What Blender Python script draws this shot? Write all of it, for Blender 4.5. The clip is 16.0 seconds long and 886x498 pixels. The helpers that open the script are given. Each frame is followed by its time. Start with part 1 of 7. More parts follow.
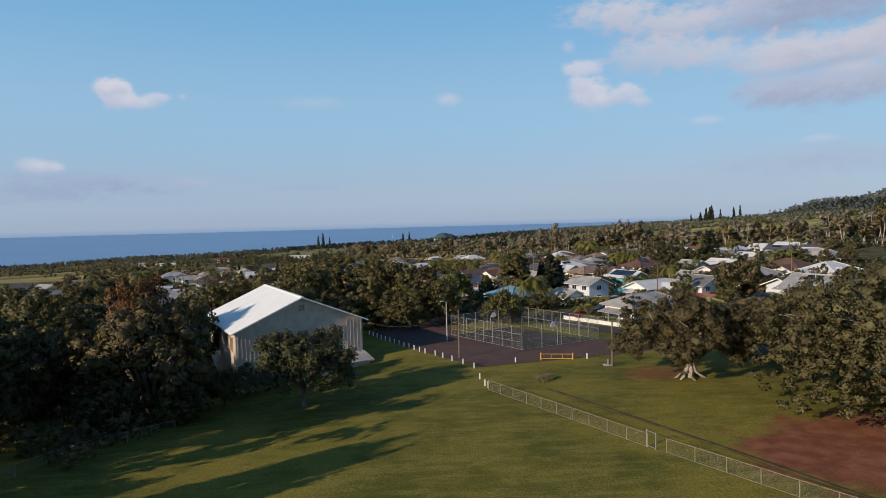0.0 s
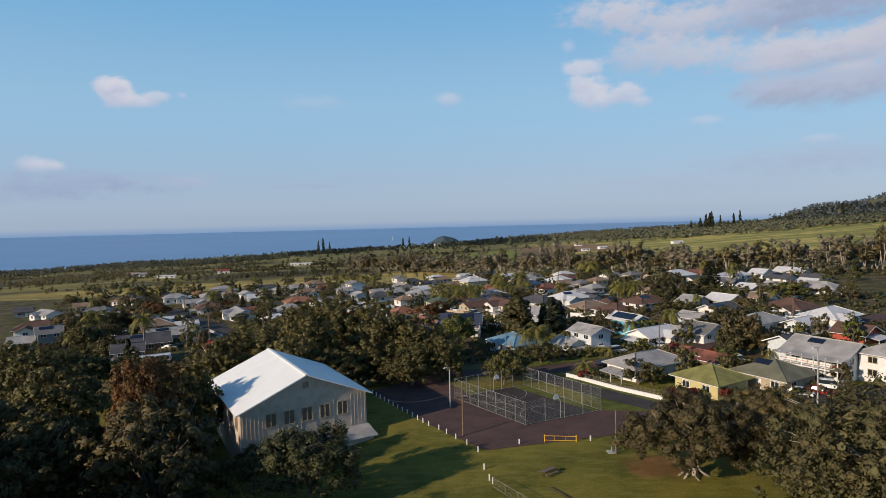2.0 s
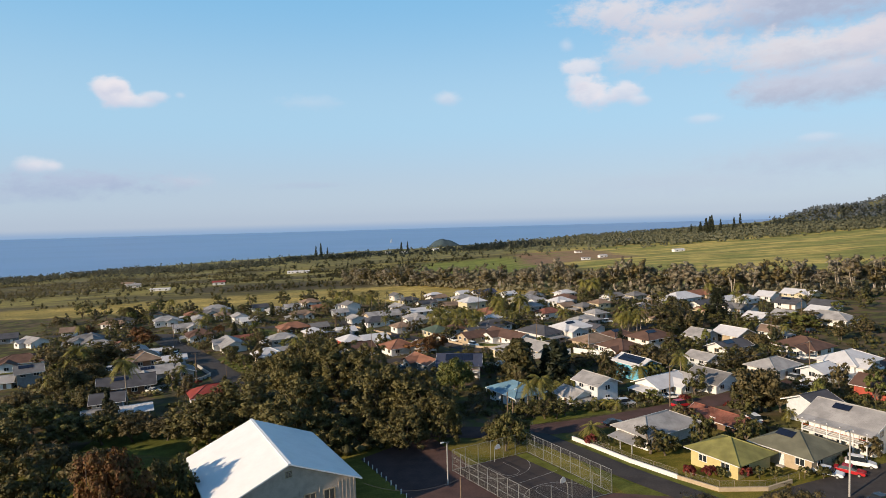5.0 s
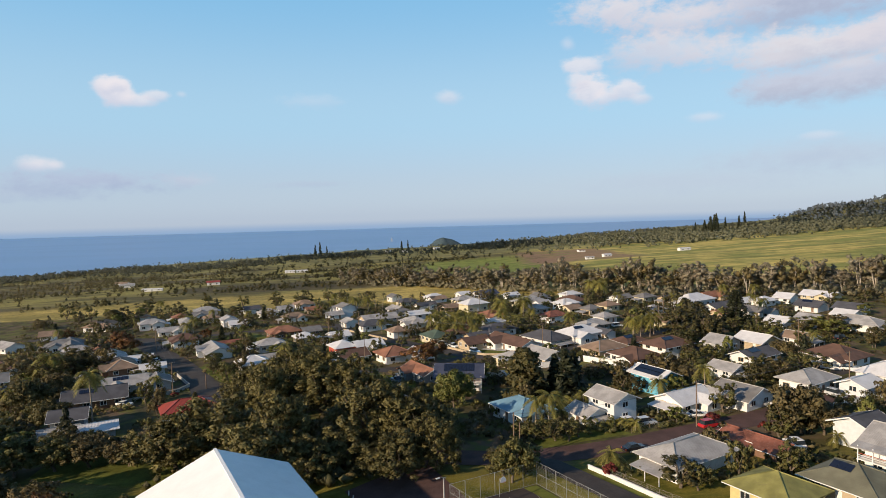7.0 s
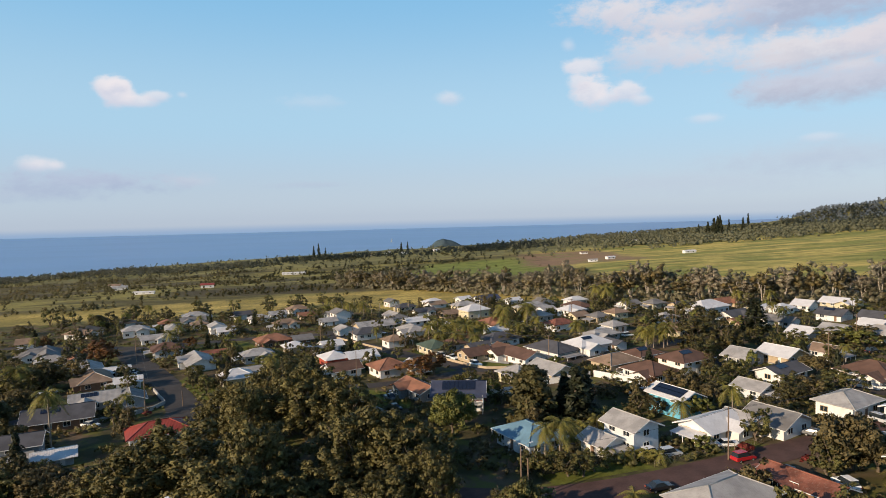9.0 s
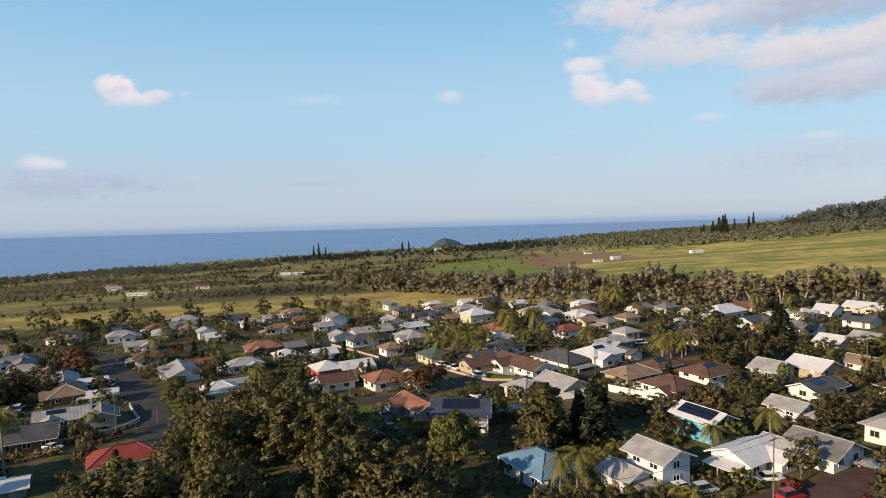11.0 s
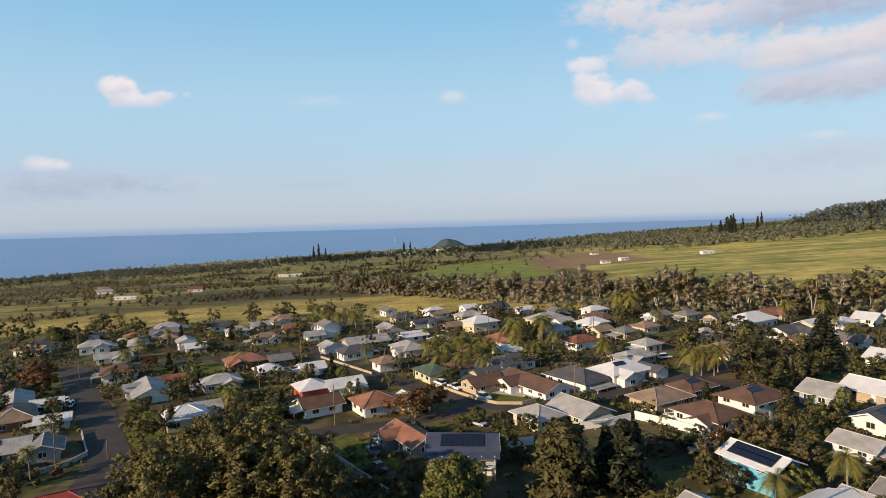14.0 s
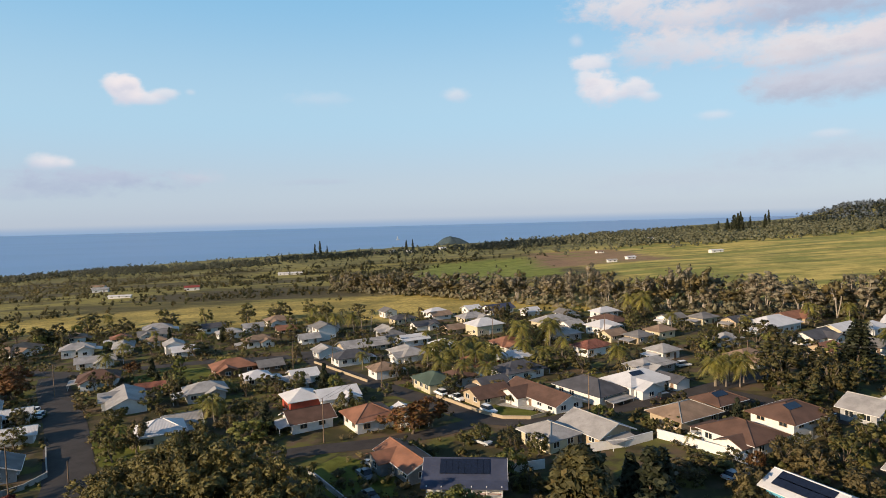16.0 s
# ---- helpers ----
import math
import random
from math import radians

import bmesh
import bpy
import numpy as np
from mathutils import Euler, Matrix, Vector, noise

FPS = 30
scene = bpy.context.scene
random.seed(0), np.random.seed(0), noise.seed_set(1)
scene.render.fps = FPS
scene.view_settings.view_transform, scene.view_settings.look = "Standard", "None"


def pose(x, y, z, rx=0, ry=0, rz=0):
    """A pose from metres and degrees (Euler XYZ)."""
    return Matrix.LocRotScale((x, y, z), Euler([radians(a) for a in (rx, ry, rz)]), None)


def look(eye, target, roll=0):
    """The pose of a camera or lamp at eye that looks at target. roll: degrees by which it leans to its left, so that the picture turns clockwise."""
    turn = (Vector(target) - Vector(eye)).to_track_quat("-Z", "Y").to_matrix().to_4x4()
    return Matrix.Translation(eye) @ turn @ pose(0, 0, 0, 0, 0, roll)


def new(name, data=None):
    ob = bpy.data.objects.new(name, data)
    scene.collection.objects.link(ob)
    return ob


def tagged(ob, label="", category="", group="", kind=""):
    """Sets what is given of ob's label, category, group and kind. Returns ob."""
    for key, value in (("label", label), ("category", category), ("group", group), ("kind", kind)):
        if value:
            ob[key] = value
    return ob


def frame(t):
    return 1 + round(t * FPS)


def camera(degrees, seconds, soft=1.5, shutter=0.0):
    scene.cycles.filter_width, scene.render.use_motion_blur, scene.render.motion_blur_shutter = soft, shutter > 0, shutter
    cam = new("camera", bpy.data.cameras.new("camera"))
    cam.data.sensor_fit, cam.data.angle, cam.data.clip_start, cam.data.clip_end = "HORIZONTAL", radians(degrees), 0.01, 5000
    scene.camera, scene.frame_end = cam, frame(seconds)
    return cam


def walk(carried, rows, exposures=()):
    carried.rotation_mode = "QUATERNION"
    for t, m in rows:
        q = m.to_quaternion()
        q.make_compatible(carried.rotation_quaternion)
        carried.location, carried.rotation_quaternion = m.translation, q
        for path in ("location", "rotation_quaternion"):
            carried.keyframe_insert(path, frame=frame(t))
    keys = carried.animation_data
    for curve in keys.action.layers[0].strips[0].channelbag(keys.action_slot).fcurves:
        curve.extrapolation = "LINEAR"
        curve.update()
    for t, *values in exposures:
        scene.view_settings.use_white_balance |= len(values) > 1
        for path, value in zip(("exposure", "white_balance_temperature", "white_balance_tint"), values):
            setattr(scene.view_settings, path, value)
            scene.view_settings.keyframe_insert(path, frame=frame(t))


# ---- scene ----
cam = camera(71.4, 16.0, soft=0.8)
PATH = [
    (0, (0.986, -5.901, 27.664), (0.914, -3.905, 27.555), -1.5),
    (0.5, (1.104, -5.7, 30.533), (1.03, -3.704, 30.429), -1.6),
    (1, (0.838, -5.754, 33.882), (0.766, -3.758, 33.776), -1.5),
    (1.5, (0.705, -5.6, 37.334), (0.634, -3.604, 37.224), -1.5),
    (2, (0.585, -5.542, 40.681), (0.514, -3.546, 40.569), -1.4),
    (2.5, (0.543, -5.378, 43.92), (0.474, -3.383, 43.807), -1.4),
    (3, (0.375, -5.242, 47.156), (0.306, -3.246, 47.043), -1.4),
    (3.5, (0.441, -4.645, 49.945), (0.374, -2.649, 49.832), -1.4),
    (4, (0.664, -2.646, 51.818), (0.597, -0.65, 51.706), -1.5),
    (6.5, (1.15, 16.967, 51.254), (1.082, 18.962, 51.136), -1.6),
    (7, (1.214, 20.858, 51.076), (1.143, 22.853, 50.958), -1.6),
    (7.5, (0.971, 24.937, 50.984), (0.903, 26.932, 50.869), -1.5),
    (8, (0.972, 28.963, 51.126), (0.905, 30.959, 51.012), -1.4),
    (8.5, (0.945, 32.755, 51.282), (0.876, 34.75, 51.166), -1.4),
    (9, (1.262, 36.576, 51.399), (1.19, 38.571, 51.284), -1.5),
    (11.5, (0.921, 56.218, 51.457), (0.842, 58.213, 51.339), -1.5),
    (12, (0.863, 60.341, 51.384), (0.782, 62.336, 51.267), -1.5),
    (12.5, (1.026, 64.244, 51.324), (0.943, 66.239, 51.206), -1.5),
    (13, (1.095, 68.099, 51.264), (1.01, 70.094, 51.146), -1.6),
    (13.5, (1.165, 71.842, 51.169), (1.078, 73.837, 51.052), -1.6),
    (14, (0.998, 75.572, 51.064), (0.912, 77.566, 50.947), -1.6),
    (14.5, (1.215, 79.456, 50.907), (1.125, 81.45, 50.791), -1.6),
    (15, (1.147, 83.38, 50.823), (1.055, 85.374, 50.702), -1.6),
    (15.5, (1.131, 87.059, 50.621), (1.035, 89.053, 50.499), -1.6),
    (16, (0.868, 90.16, 50.471), (0.772, 92.154, 50.347), -1.5),
]
walk(cam, [(t, look(e, a, r)) for t, e, a, r in PATH], [(0, -0.34, 6050, 10), (1.5, -0.34, 6050, 10), (2.6, -0.28, 6100, 10), (3.6, -0.1, 6300, 10), (4.2, -0.03, 6400, 10), (8, 0.0, 6550, 10), (11.3, 0.02, 6740, 11), (16, 0.03, 6780, 11)])

# ---- light ----
SUN_AZ = 37.0      # degrees from +x towards +y in which the light travels
SUN_EL = 20.0
away = Vector((math.cos(radians(SUN_AZ)) * math.cos(radians(SUN_EL)), math.sin(radians(SUN_AZ)) * math.cos(radians(SUN_EL)), -math.sin(radians(SUN_EL))))
sun = new("sun", bpy.data.lights.new("sun", "SUN"))
sun.data.energy, sun.data.angle, sun.data.color = 6.3, radians(0.6), (1.0, 0.79, 0.555)
sun.matrix_world = look((-200, -80, 120), Vector((-200, -80, 120)) + away)
scene.view_settings.exposure = 0.0


class Nodes:
    """Short hand for a node tree."""

    def __init__(self, tree):
        self.tree = tree
        tree.nodes.clear()

    def add(self, kind, inputs=None, **settings):
        node = self.tree.nodes.new("ShaderNode" + kind)
        for key, value in settings.items():
            setattr(node, key, value)
        for key, value in (inputs or {}).items():
            if isinstance(value, bpy.types.NodeSocket):
                self.tree.links.new(value, node.inputs[key])
            else:
                node.inputs[key].default_value = value
        return node

    def math(self, op, a, b=0.0, clamp=False):
        return self.add("Math", {0: a, 1: b}, operation=op, use_clamp=clamp).outputs[0]

    def vmath(self, op, a, b=(0, 0, 0)):
        return self.add("VectorMath", {0: a, 1: b}, operation=op).outputs[0]

    def dot(self, a, b):
        return self.add("VectorMath", {0: a, 1: b}, operation="DOT_PRODUCT").outputs["Value"]

    def noise(self, vector, scale, detail=4.0, rough=0.55):
        return self.add("TexNoise", {"Vector": vector, "Scale": scale, "Detail": detail, "Roughness": rough}).outputs[0]

    def span(self, value, a, b, lo=0.0, hi=1.0):
        return self.add("MapRange", {0: value, 1: a, 2: b, 3: lo, 4: hi}, interpolation_type="SMOOTHSTEP").outputs[0]

    def mix(self, factor, a, b):
        node = self.add("Mix", {0: factor}, data_type="RGBA")
        for n, value in ((6, a), (7, b)):
            if isinstance(value, bpy.types.NodeSocket):
                self.tree.links.new(value, node.inputs[n])
            else:
                node.inputs[n].default_value = (*value, 1) if len(value) == 3 else value
        return node.outputs[2]


def make_world():
    w = bpy.data.worlds.new("sky")
    scene.world = w
    w.use_nodes = True
    n = Nodes(w.node_tree)
    sky = n.add("TexSky", sky_type="NISHITA", sun_disc=False, sun_elevation=radians(SUN_EL + 6),
                sun_rotation=radians(270 - SUN_AZ), altitude=300.0, air_density=1.0, dust_density=0.6, ozone_density=1.6)
    way = n.add("TexCoord").outputs["Generated"]
    sep = n.add("SeparateXYZ", {0: way})
    up = sep.outputs[2]
    # clear air that pales towards a hazy horizon
    ramp = n.add("ValToRGB", {0: n.math("MULTIPLY", n.math("ADD", up, 0.04), 1.25, True)})
    ramp.color_ramp.interpolation = "EASE"
    stops = ((0.0, (4.8, 5.7, 7.3)), (0.09, (4.9, 6.2, 7.9)), (0.24, (4.4, 7.0, 9.1)), (0.50, (2.5, 5.8, 9.0)), (0.68, (1.5, 3.6, 6.4)), (1.0, (0.5, 1.3, 2.9)))
    for at, c in stops:
        e = ramp.color_ramp.elements.new(at) if at not in (0.0, 1.0) else ramp.color_ramp.elements[0 if at == 0.0 else -1]
        e.color = (*(v / 10 for v in c), 1)
    bright = n.add("VectorMath", {0: ramp.outputs[0]}, operation="SCALE")
    bright.inputs["Scale"].default_value = 10.0
    col = n.mix(0.8, sky.outputs[0], bright.outputs[0])
    # clouds: soft masks round given ways, broken up by noise
    lon = n.math("ARCTAN2", sep.outputs[0], sep.outputs[1])
    lat = n.math("ARCSINE", up)
    flat = n.add("CombineXYZ", {0: lon, 1: n.math("MULTIPLY", lat, 1.7), 2: 0.0}).outputs[0]
    warp = n.noise(flat, 9.0, 5.0, 0.6)
    fine = n.noise(flat, 34.0, 6.0, 0.62)
    ragged = n.math("ADD", n.math("MULTIPLY", n.math("SUBTRACT", warp, 0.5), 1.5), n.math("MULTIPLY", n.math("SUBTRACT", fine, 0.5), 1.9))

    def cloud(col, lon0, lat0, a, b, amount, soft, tone, shade, torn=1.0):
        dx = n.math("DIVIDE", n.math("SUBTRACT", lon, radians(lon0)), radians(a))
        dy = n.math("DIVIDE", n.math("SUBTRACT", lat, radians(lat0)), radians(b))
        r = n.math("SQRT", n.math("ADD", n.math("MULTIPLY", dx, dx), n.math("MULTIPLY", dy, dy)))
        f = n.math("MULTIPLY", n.span(n.math("ADD", r, n.math("MULTIPLY", ragged, torn)), 1.0, 1.0 - soft), amount)
        t = n.span(n.math("ADD", dy, n.math("MULTIPLY", ragged, 0.8)), -0.9, 0.5)
        return n.mix(f, col, n.mix(t, shade, tone))

    for c in CLOUDS:
        col = cloud(col, *c)
    # the bluish haze in which sea and sky meet
    level = n.math("DIVIDE", up, n.math("MAXIMUM", sep.outputs[1], 0.2))
    col = n.mix(n.math("MULTIPLY", n.span(level, -0.0075, -0.0225), 0.85), col, (2.6, 4.0, 6.2))
    bg = n.add("Background", {0: col, 1: 0.1})
    n.add("OutputWorld", {0: bg.outputs[0]})


# bearing, height, half width and half height in degrees, strength, softness, lit and shaded colour
PUFF, FAINT = (8.5, 8.1, 8.5), (6.3, 6.6, 7.8)
SHELF, UNDER = (7.7, 7.4, 7.8), (4.6, 5.0, 6.3)
VEIL, SLATE = (6.0, 6.2, 7.3), (4.2, 4.8, 6.3)
CLOUDS = [
    # the small bright puff with a rising tail
    (-29.3, 10.5, 1.75, 1.5, 0.95, 0.5, PUFF, FAINT, 0.5), (-30.1, 10.9, 1.2, 1.0, 0.85, 0.6, PUFF, FAINT, 0.45), (-29.0, 11.1, 1.1, 0.8, 0.8, 0.6, PUFF, FAINT, 0.45), (-27.8, 9.9, 1.7, 0.75, 0.75, 0.6, PUFF, FAINT, 0.5),
    (-26.5, 10.3, 1.5, 0.6, 0.65, 0.6, PUFF, FAINT, 0.45), (-24.4, 10.5, 0.6, 0.4, 0.3, 0.9, PUFF, FAINT, 0.3),
    # faint wisps
    (-1.2, 10.4, 1.7, 0.8, 0.5, 0.9, PUFF, FAINT, 0.5), (-13.5, 10.2, 4.0, 0.8, 0.2, 1.0, PUFF, FAINT, 0.8), (21.2, 7.4, 2.0, 0.6, 0.4, 0.9, PUFF, FAINT, 0.5), (29.4, 5.2, 1.8, 0.5, 0.35, 0.9, PUFF, FAINT, 0.5),
    # the group of three
    (9.7, 14.4, 0.9, 0.8, 0.35, 0.9, PUFF, FAINT, 0.4), (10.8, 12.5, 2.5, 1.0, 0.75, 0.55, PUFF, FAINT, 0.55), (11.6, 10.3, 2.2, 1.7, 0.85, 0.55, PUFF, FAINT, 0.55), (10.6, 11.3, 1.5, 1.2, 0.7, 0.6, PUFF, FAINT, 0.55), (12.9, 9.8, 1.4, 0.9, 0.6, 0.6, PUFF, FAINT, 0.55),
    (14.6, 10.2, 1.9, 1.1, 0.75, 0.6, PUFF, FAINT, 0.55), (15.9, 9.4, 1.2, 0.7, 0.6, 0.9, PUFF, FAINT, 0.42),
    # the bank: a blue-grey upper layer, a broken sunlit shelf and its grey underside
    (28.0, 16.0, 17.0, 3.4, 0.95, 0.8, VEIL, SLATE, 0.5), (14.0, 16.8, 6.0, 1.9, 0.9, 0.8, SHELF, VEIL, 0.8), (19.5, 15.6, 7.0, 2.0, 0.85, 0.9, SHELF, VEIL, 0.8), (30.0, 15.4, 8.0, 1.4, 0.9, 1.0, SLATE, SLATE, 0.7),
    (18.4, 13.2, 7.0, 2.0, 0.75, 0.9, SHELF, VEIL, 0.8), (24.0, 12.4, 7.0, 1.7, 0.7, 0.9, SHELF, VEIL, 0.8),
    (31.0, 9.4, 9.5, 2.3, 0.9, 0.8, VEIL, UNDER, 0.45), (26.0, 9.2, 3.2, 1.7, 0.7, 0.9, VEIL, UNDER, 0.5),
    (29.5, 11.9, 8.5, 1.9, 0.9, 0.7, SHELF, UNDER, 0.6), (33.0, 12.2, 5.0, 1.6, 0.85, 0.8, (7.5, 7.1, 7.6), VEIL, 0.7), (26.0, 11.2, 4.0, 1.0, 0.55, 0.9, SHELF, VEIL, 0.8),
    (31.5, 10.4, 3.2, 0.8, 0.6, 0.9, SHELF, VEIL, 0.8), (34.8, 10.8, 3.0, 0.9, 0.6, 0.9, SHELF, UNDER, 0.8),
    # low haze banks over sea and land
    (-32.0, 3.2, 11.0, 1.4, 0.9, 1.0, (4.7, 5.4, 7.0), (3.9, 4.8, 6.5), 0.8), (-36.0, 2.3, 9.0, 0.9, 0.6, 1.0, (4.6, 5.4, 6.9), (4.0, 4.9, 6.6), 0.6), (-35.0, 4.6, 1.7, 0.8, 0.75, 0.9, PUFF, FAINT, 0.6), (-33.8, 4.5, 0.9, 0.5, 0.6, 0.9, PUFF, FAINT, 0.5),
    (-24.0, 3.3, 3.6, 0.9, 0.5, 1.0, (6.0, 6.3, 7.4), (5.0, 5.7, 7.1), 0.8), (-14.0, 2.9, 5.0, 0.4, 0.4, 1.0, (4.8, 5.5, 7.0), (4.4, 5.2, 6.8), 0.7), (30.0, 3.6, 14.0, 1.8, 0.65, 1.0, (5.3, 6.0, 7.2), (4.7, 5.5, 7.0), 0.5), (20.0, 2.0, 16.0, 1.6, 0.45, 1.0, (5.3, 6.0, 7.2), (4.9, 5.7, 7.1), 0.4),
]
make_world()

# ---- materials ----


def paint(name, build, rough=0.8, metal=0.0, bump=0.0, spec=0.3):
    """A material; build(n, place) gives the colour socket or value and, as an option, a height socket."""
    m = bpy.data.materials.new(name)
    m.use_nodes = True
    n = Nodes(m.node_tree)
    place = n.add("NewGeometry").outputs["Position"]
    made = build(n, place)
    colour, height = made if isinstance(made, tuple) and not isinstance(made[0], float) else (made, None)
    b = n.add("BsdfPrincipled", {"Roughness": rough, "Metallic": metal, "Specular IOR Level": spec})
    if isinstance(colour, tuple):
        b.inputs["Base Color"].default_value = (*colour, 1)
    else:
        n.tree.links.new(colour, b.inputs["Base Color"])
    if height is not None and bump:
        bn = n.add("Bump", {"Strength": 0.6, "Distance": bump, "Height": height})
        n.tree.links.new(bn.outputs[0], b.inputs["Normal"])
    n.add("OutputMaterial", {0: b.outputs[0]})
    return m


def plain(name, col, rough=0.7, metal=0.0, spread=0.18, scale=1.5, spec=0.3):
    """A painted surface with blotches at two scales."""
    def build(n, p):
        f = n.math("ADD", n.math("MULTIPLY", n.noise(p, scale), 0.65), n.math("MULTIPLY", n.noise(p, scale * 9), 0.35))
        lo, hi = tuple(c * (1 - spread) for c in col), tuple(min(1, c * (1 + spread)) for c in col)
        return n.mix(n.span(f, 0.3, 0.7), lo, hi)
    return paint(name, build, rough, metal, spec=spec)


def roofing(name, col, rough=0.6, metal=0.0, spread=0.2, stain=(0.12, 0.1, 0.08), dirt=0.25, rib=0.0):
    """Roof cover: ribs or courses in the object's own axes, weather stains."""
    def build(n, p):
        own = n.add("TexCoord").outputs["Object"]
        big, small = n.noise(p, 0.35), n.noise(p, 3.0)
        c = n.mix(n.span(big, 0.3, 0.7), tuple(v * (1 - spread) for v in col), tuple(min(1, v * (1 + spread)) for v in col))
        c = n.mix(n.math("MULTIPLY", n.span(small, 0.5, 0.75), dirt), c, stain)
        sep = n.add("SeparateXYZ", {0: own})
        if rib:
            height = n.math("SINE", n.math("MULTIPLY", sep.outputs[0], 6.283 / rib))
        else:
            height = n.math("ADD", n.math("FRACT", n.math("MULTIPLY", sep.outputs[2], 7.0)), n.noise(p, 12.0))
        return c, height
    return paint(name, build, rough, metal, bump=0.012)


def leafage(name, dark, light, rough=0.55, warm=(0.16, 0.11, 0.03), share=0.12):
    def build(n, p):
        geo = n.add("NewGeometry").outputs["Random Per Island"]
        whole = n.add("ObjectInfo").outputs["Random"]
        fine = n.noise(p, 2.4, 6.0, 0.72)
        c = n.mix(n.math("ADD", n.math("MULTIPLY", geo, 0.5), n.math("MULTIPLY", n.span(fine, 0.36, 0.64), 0.5)), tuple(v * 0.8 for v in dark), light)
        c = n.mix(n.math("MULTIPLY", n.span(n.noise(p, 0.45), 0.45, 0.7), 0.7), c, tuple(v * 1.35 for v in light))
        c = n.mix(n.math("MULTIPLY", n.math("GREATER_THAN", n.math("FRACT", n.math("MULTIPLY", geo, 17.3)), 1 - share), 0.6), c, warm)
        return n.mix(n.math("MULTIPLY", whole, 0.3), c, tuple(v * 0.55 for v in dark)), fine
    m = paint(name, build, rough, bump=0.3, spec=0.3)
    b = next(x for x in m.node_tree.nodes if x.type == "BSDF_PRINCIPLED")
    n = m.node_tree.nodes
    tr = n.new("ShaderNodeBsdfTranslucent")
    mixer = n.new("ShaderNodeMixShader")
    mixer.inputs[0].default_value = 0.24
    m.node_tree.links.new(b.inputs["Base Color"].links[0].from_socket, tr.inputs[0])
    m.node_tree.links.new(b.outputs[0], mixer.inputs[1])
    m.node_tree.links.new(tr.outputs[0], mixer.inputs[2])
    out = next(x for x in n if x.type == "OUTPUT_MATERIAL")
    m.node_tree.links.new(mixer.outputs[0], out.inputs[0])
    return m


def build_ground(n, p):
    sep = n.add("SeparateXYZ", {0: p})
    x, y = sep.outputs[0], sep.outputs[1]
    big, mid, small, fine = n.noise(p, 0.012), n.noise(p, 0.06), n.noise(p, 0.5), n.noise(p, 5.0)
    lawn = n.mix(n.span(mid, 0.35, 0.65), (0.104, 0.101, 0.016), (0.225, 0.180, 0.030))
    lawn = n.mix(n.math("MULTIPLY", n.span(small, 0.4, 0.7), 0.5), lawn, (0.225, 0.190, 0.042))
    lawn = n.mix(n.math("MULTIPLY", n.span(n.noise(p, 0.2), 0.45, 0.7), 0.5), lawn, (0.05, 0.07, 0.012))
    lawn = n.mix(n.math("MULTIPLY", n.span(n.noise(n.vmath("MULTIPLY", p, (0.3, 1.2, 1.0)), 0.7, 6.0, 0.65), 0.45, 0.65), 0.5), lawn, (0.27, 0.22, 0.050))
    lawn = n.mix(n.math("MULTIPLY", n.span(fine, 0.35, 0.65), 0.45), lawn, (0.04, 0.052, 0.012))
    # bare red earth in the worn corner of the park
    dx, dy = n.math("DIVIDE", n.math("SUBTRACT", x, 41.0), 17.0), n.math("DIVIDE", n.math("SUBTRACT", y, 47.0), 12.0)
    worn = n.math("ADD", n.math("SQRT", n.math("ADD", n.math("MULTIPLY", dx, dx), n.math("MULTIPLY", dy, dy))), n.math("MULTIPLY", n.math("SUBTRACT", n.noise(p, 0.22), 0.5), 1.1))
    earth = n.mix(n.span(small, 0.35, 0.7), (0.15, 0.055, 0.028), (0.24, 0.10, 0.055))
    lawn = n.mix(n.span(worn, 1.05, 0.75), lawn, earth)
    bx, by = n.math("DIVIDE", n.math("SUBTRACT", x, 27.0), 6.0), n.math("DIVIDE", n.math("SUBTRACT", y, 78.0), 4.5)
    bald = n.math("ADD", n.math("SQRT", n.math("ADD", n.math("MULTIPLY", bx, bx), n.math("MULTIPLY", by, by))), n.math("MULTIPLY", n.math("SUBTRACT", n.noise(p, 0.4), 0.5), 1.4))
    lawn = n.mix(n.math("MULTIPLY", n.span(bald, 1.1, 0.5), 0.6), lawn, earth)
    town = n.mix(n.span(n.noise(p, 0.11), 0.42, 0.62), (0.058, 0.054, 0.026), (0.130, 0.092, 0.060))
    town = n.mix(n.math("MULTIPLY", n.span(n.noise(p, 0.17), 0.48, 0.60), 0.8), town, (0.118, 0.120, 0.032))
    # dry meadow behind the houses, rough olive grazing with brown scrub land beyond, a green and a bare field, the gold slope
    wavy = n.noise(n.vmath("MULTIPLY", p, (0.35, 1.0, 1.0)), 0.028)
    band = n.noise(n.vmath("MULTIPLY", p, (0.25, 1.0, 1.0)), 0.012)
    blur = n.math("MULTIPLY", n.math("SUBTRACT", mid, 0.5), 60.0)
    xx, yy = n.math("ADD", x, blur), n.math("ADD", y, blur)
    gold = n.mix(n.span(n.noise(p, 0.03), 0.4, 0.62), (0.33, 0.255, 0.075), (0.56, 0.415, 0.125))
    gold = n.mix(n.math("MULTIPLY", n.span(small, 0.45, 0.65), 0.6), gold, (0.165, 0.140, 0.048))
    gold = n.mix(n.math("MULTIPLY", n.span(wavy, 0.53, 0.64), 0.5), gold, (0.17, 0.150, 0.052))
    rough = n.mix(n.span(wavy, 0.42, 0.58), (0.118, 0.102, 0.043), (0.275, 0.235, 0.072))
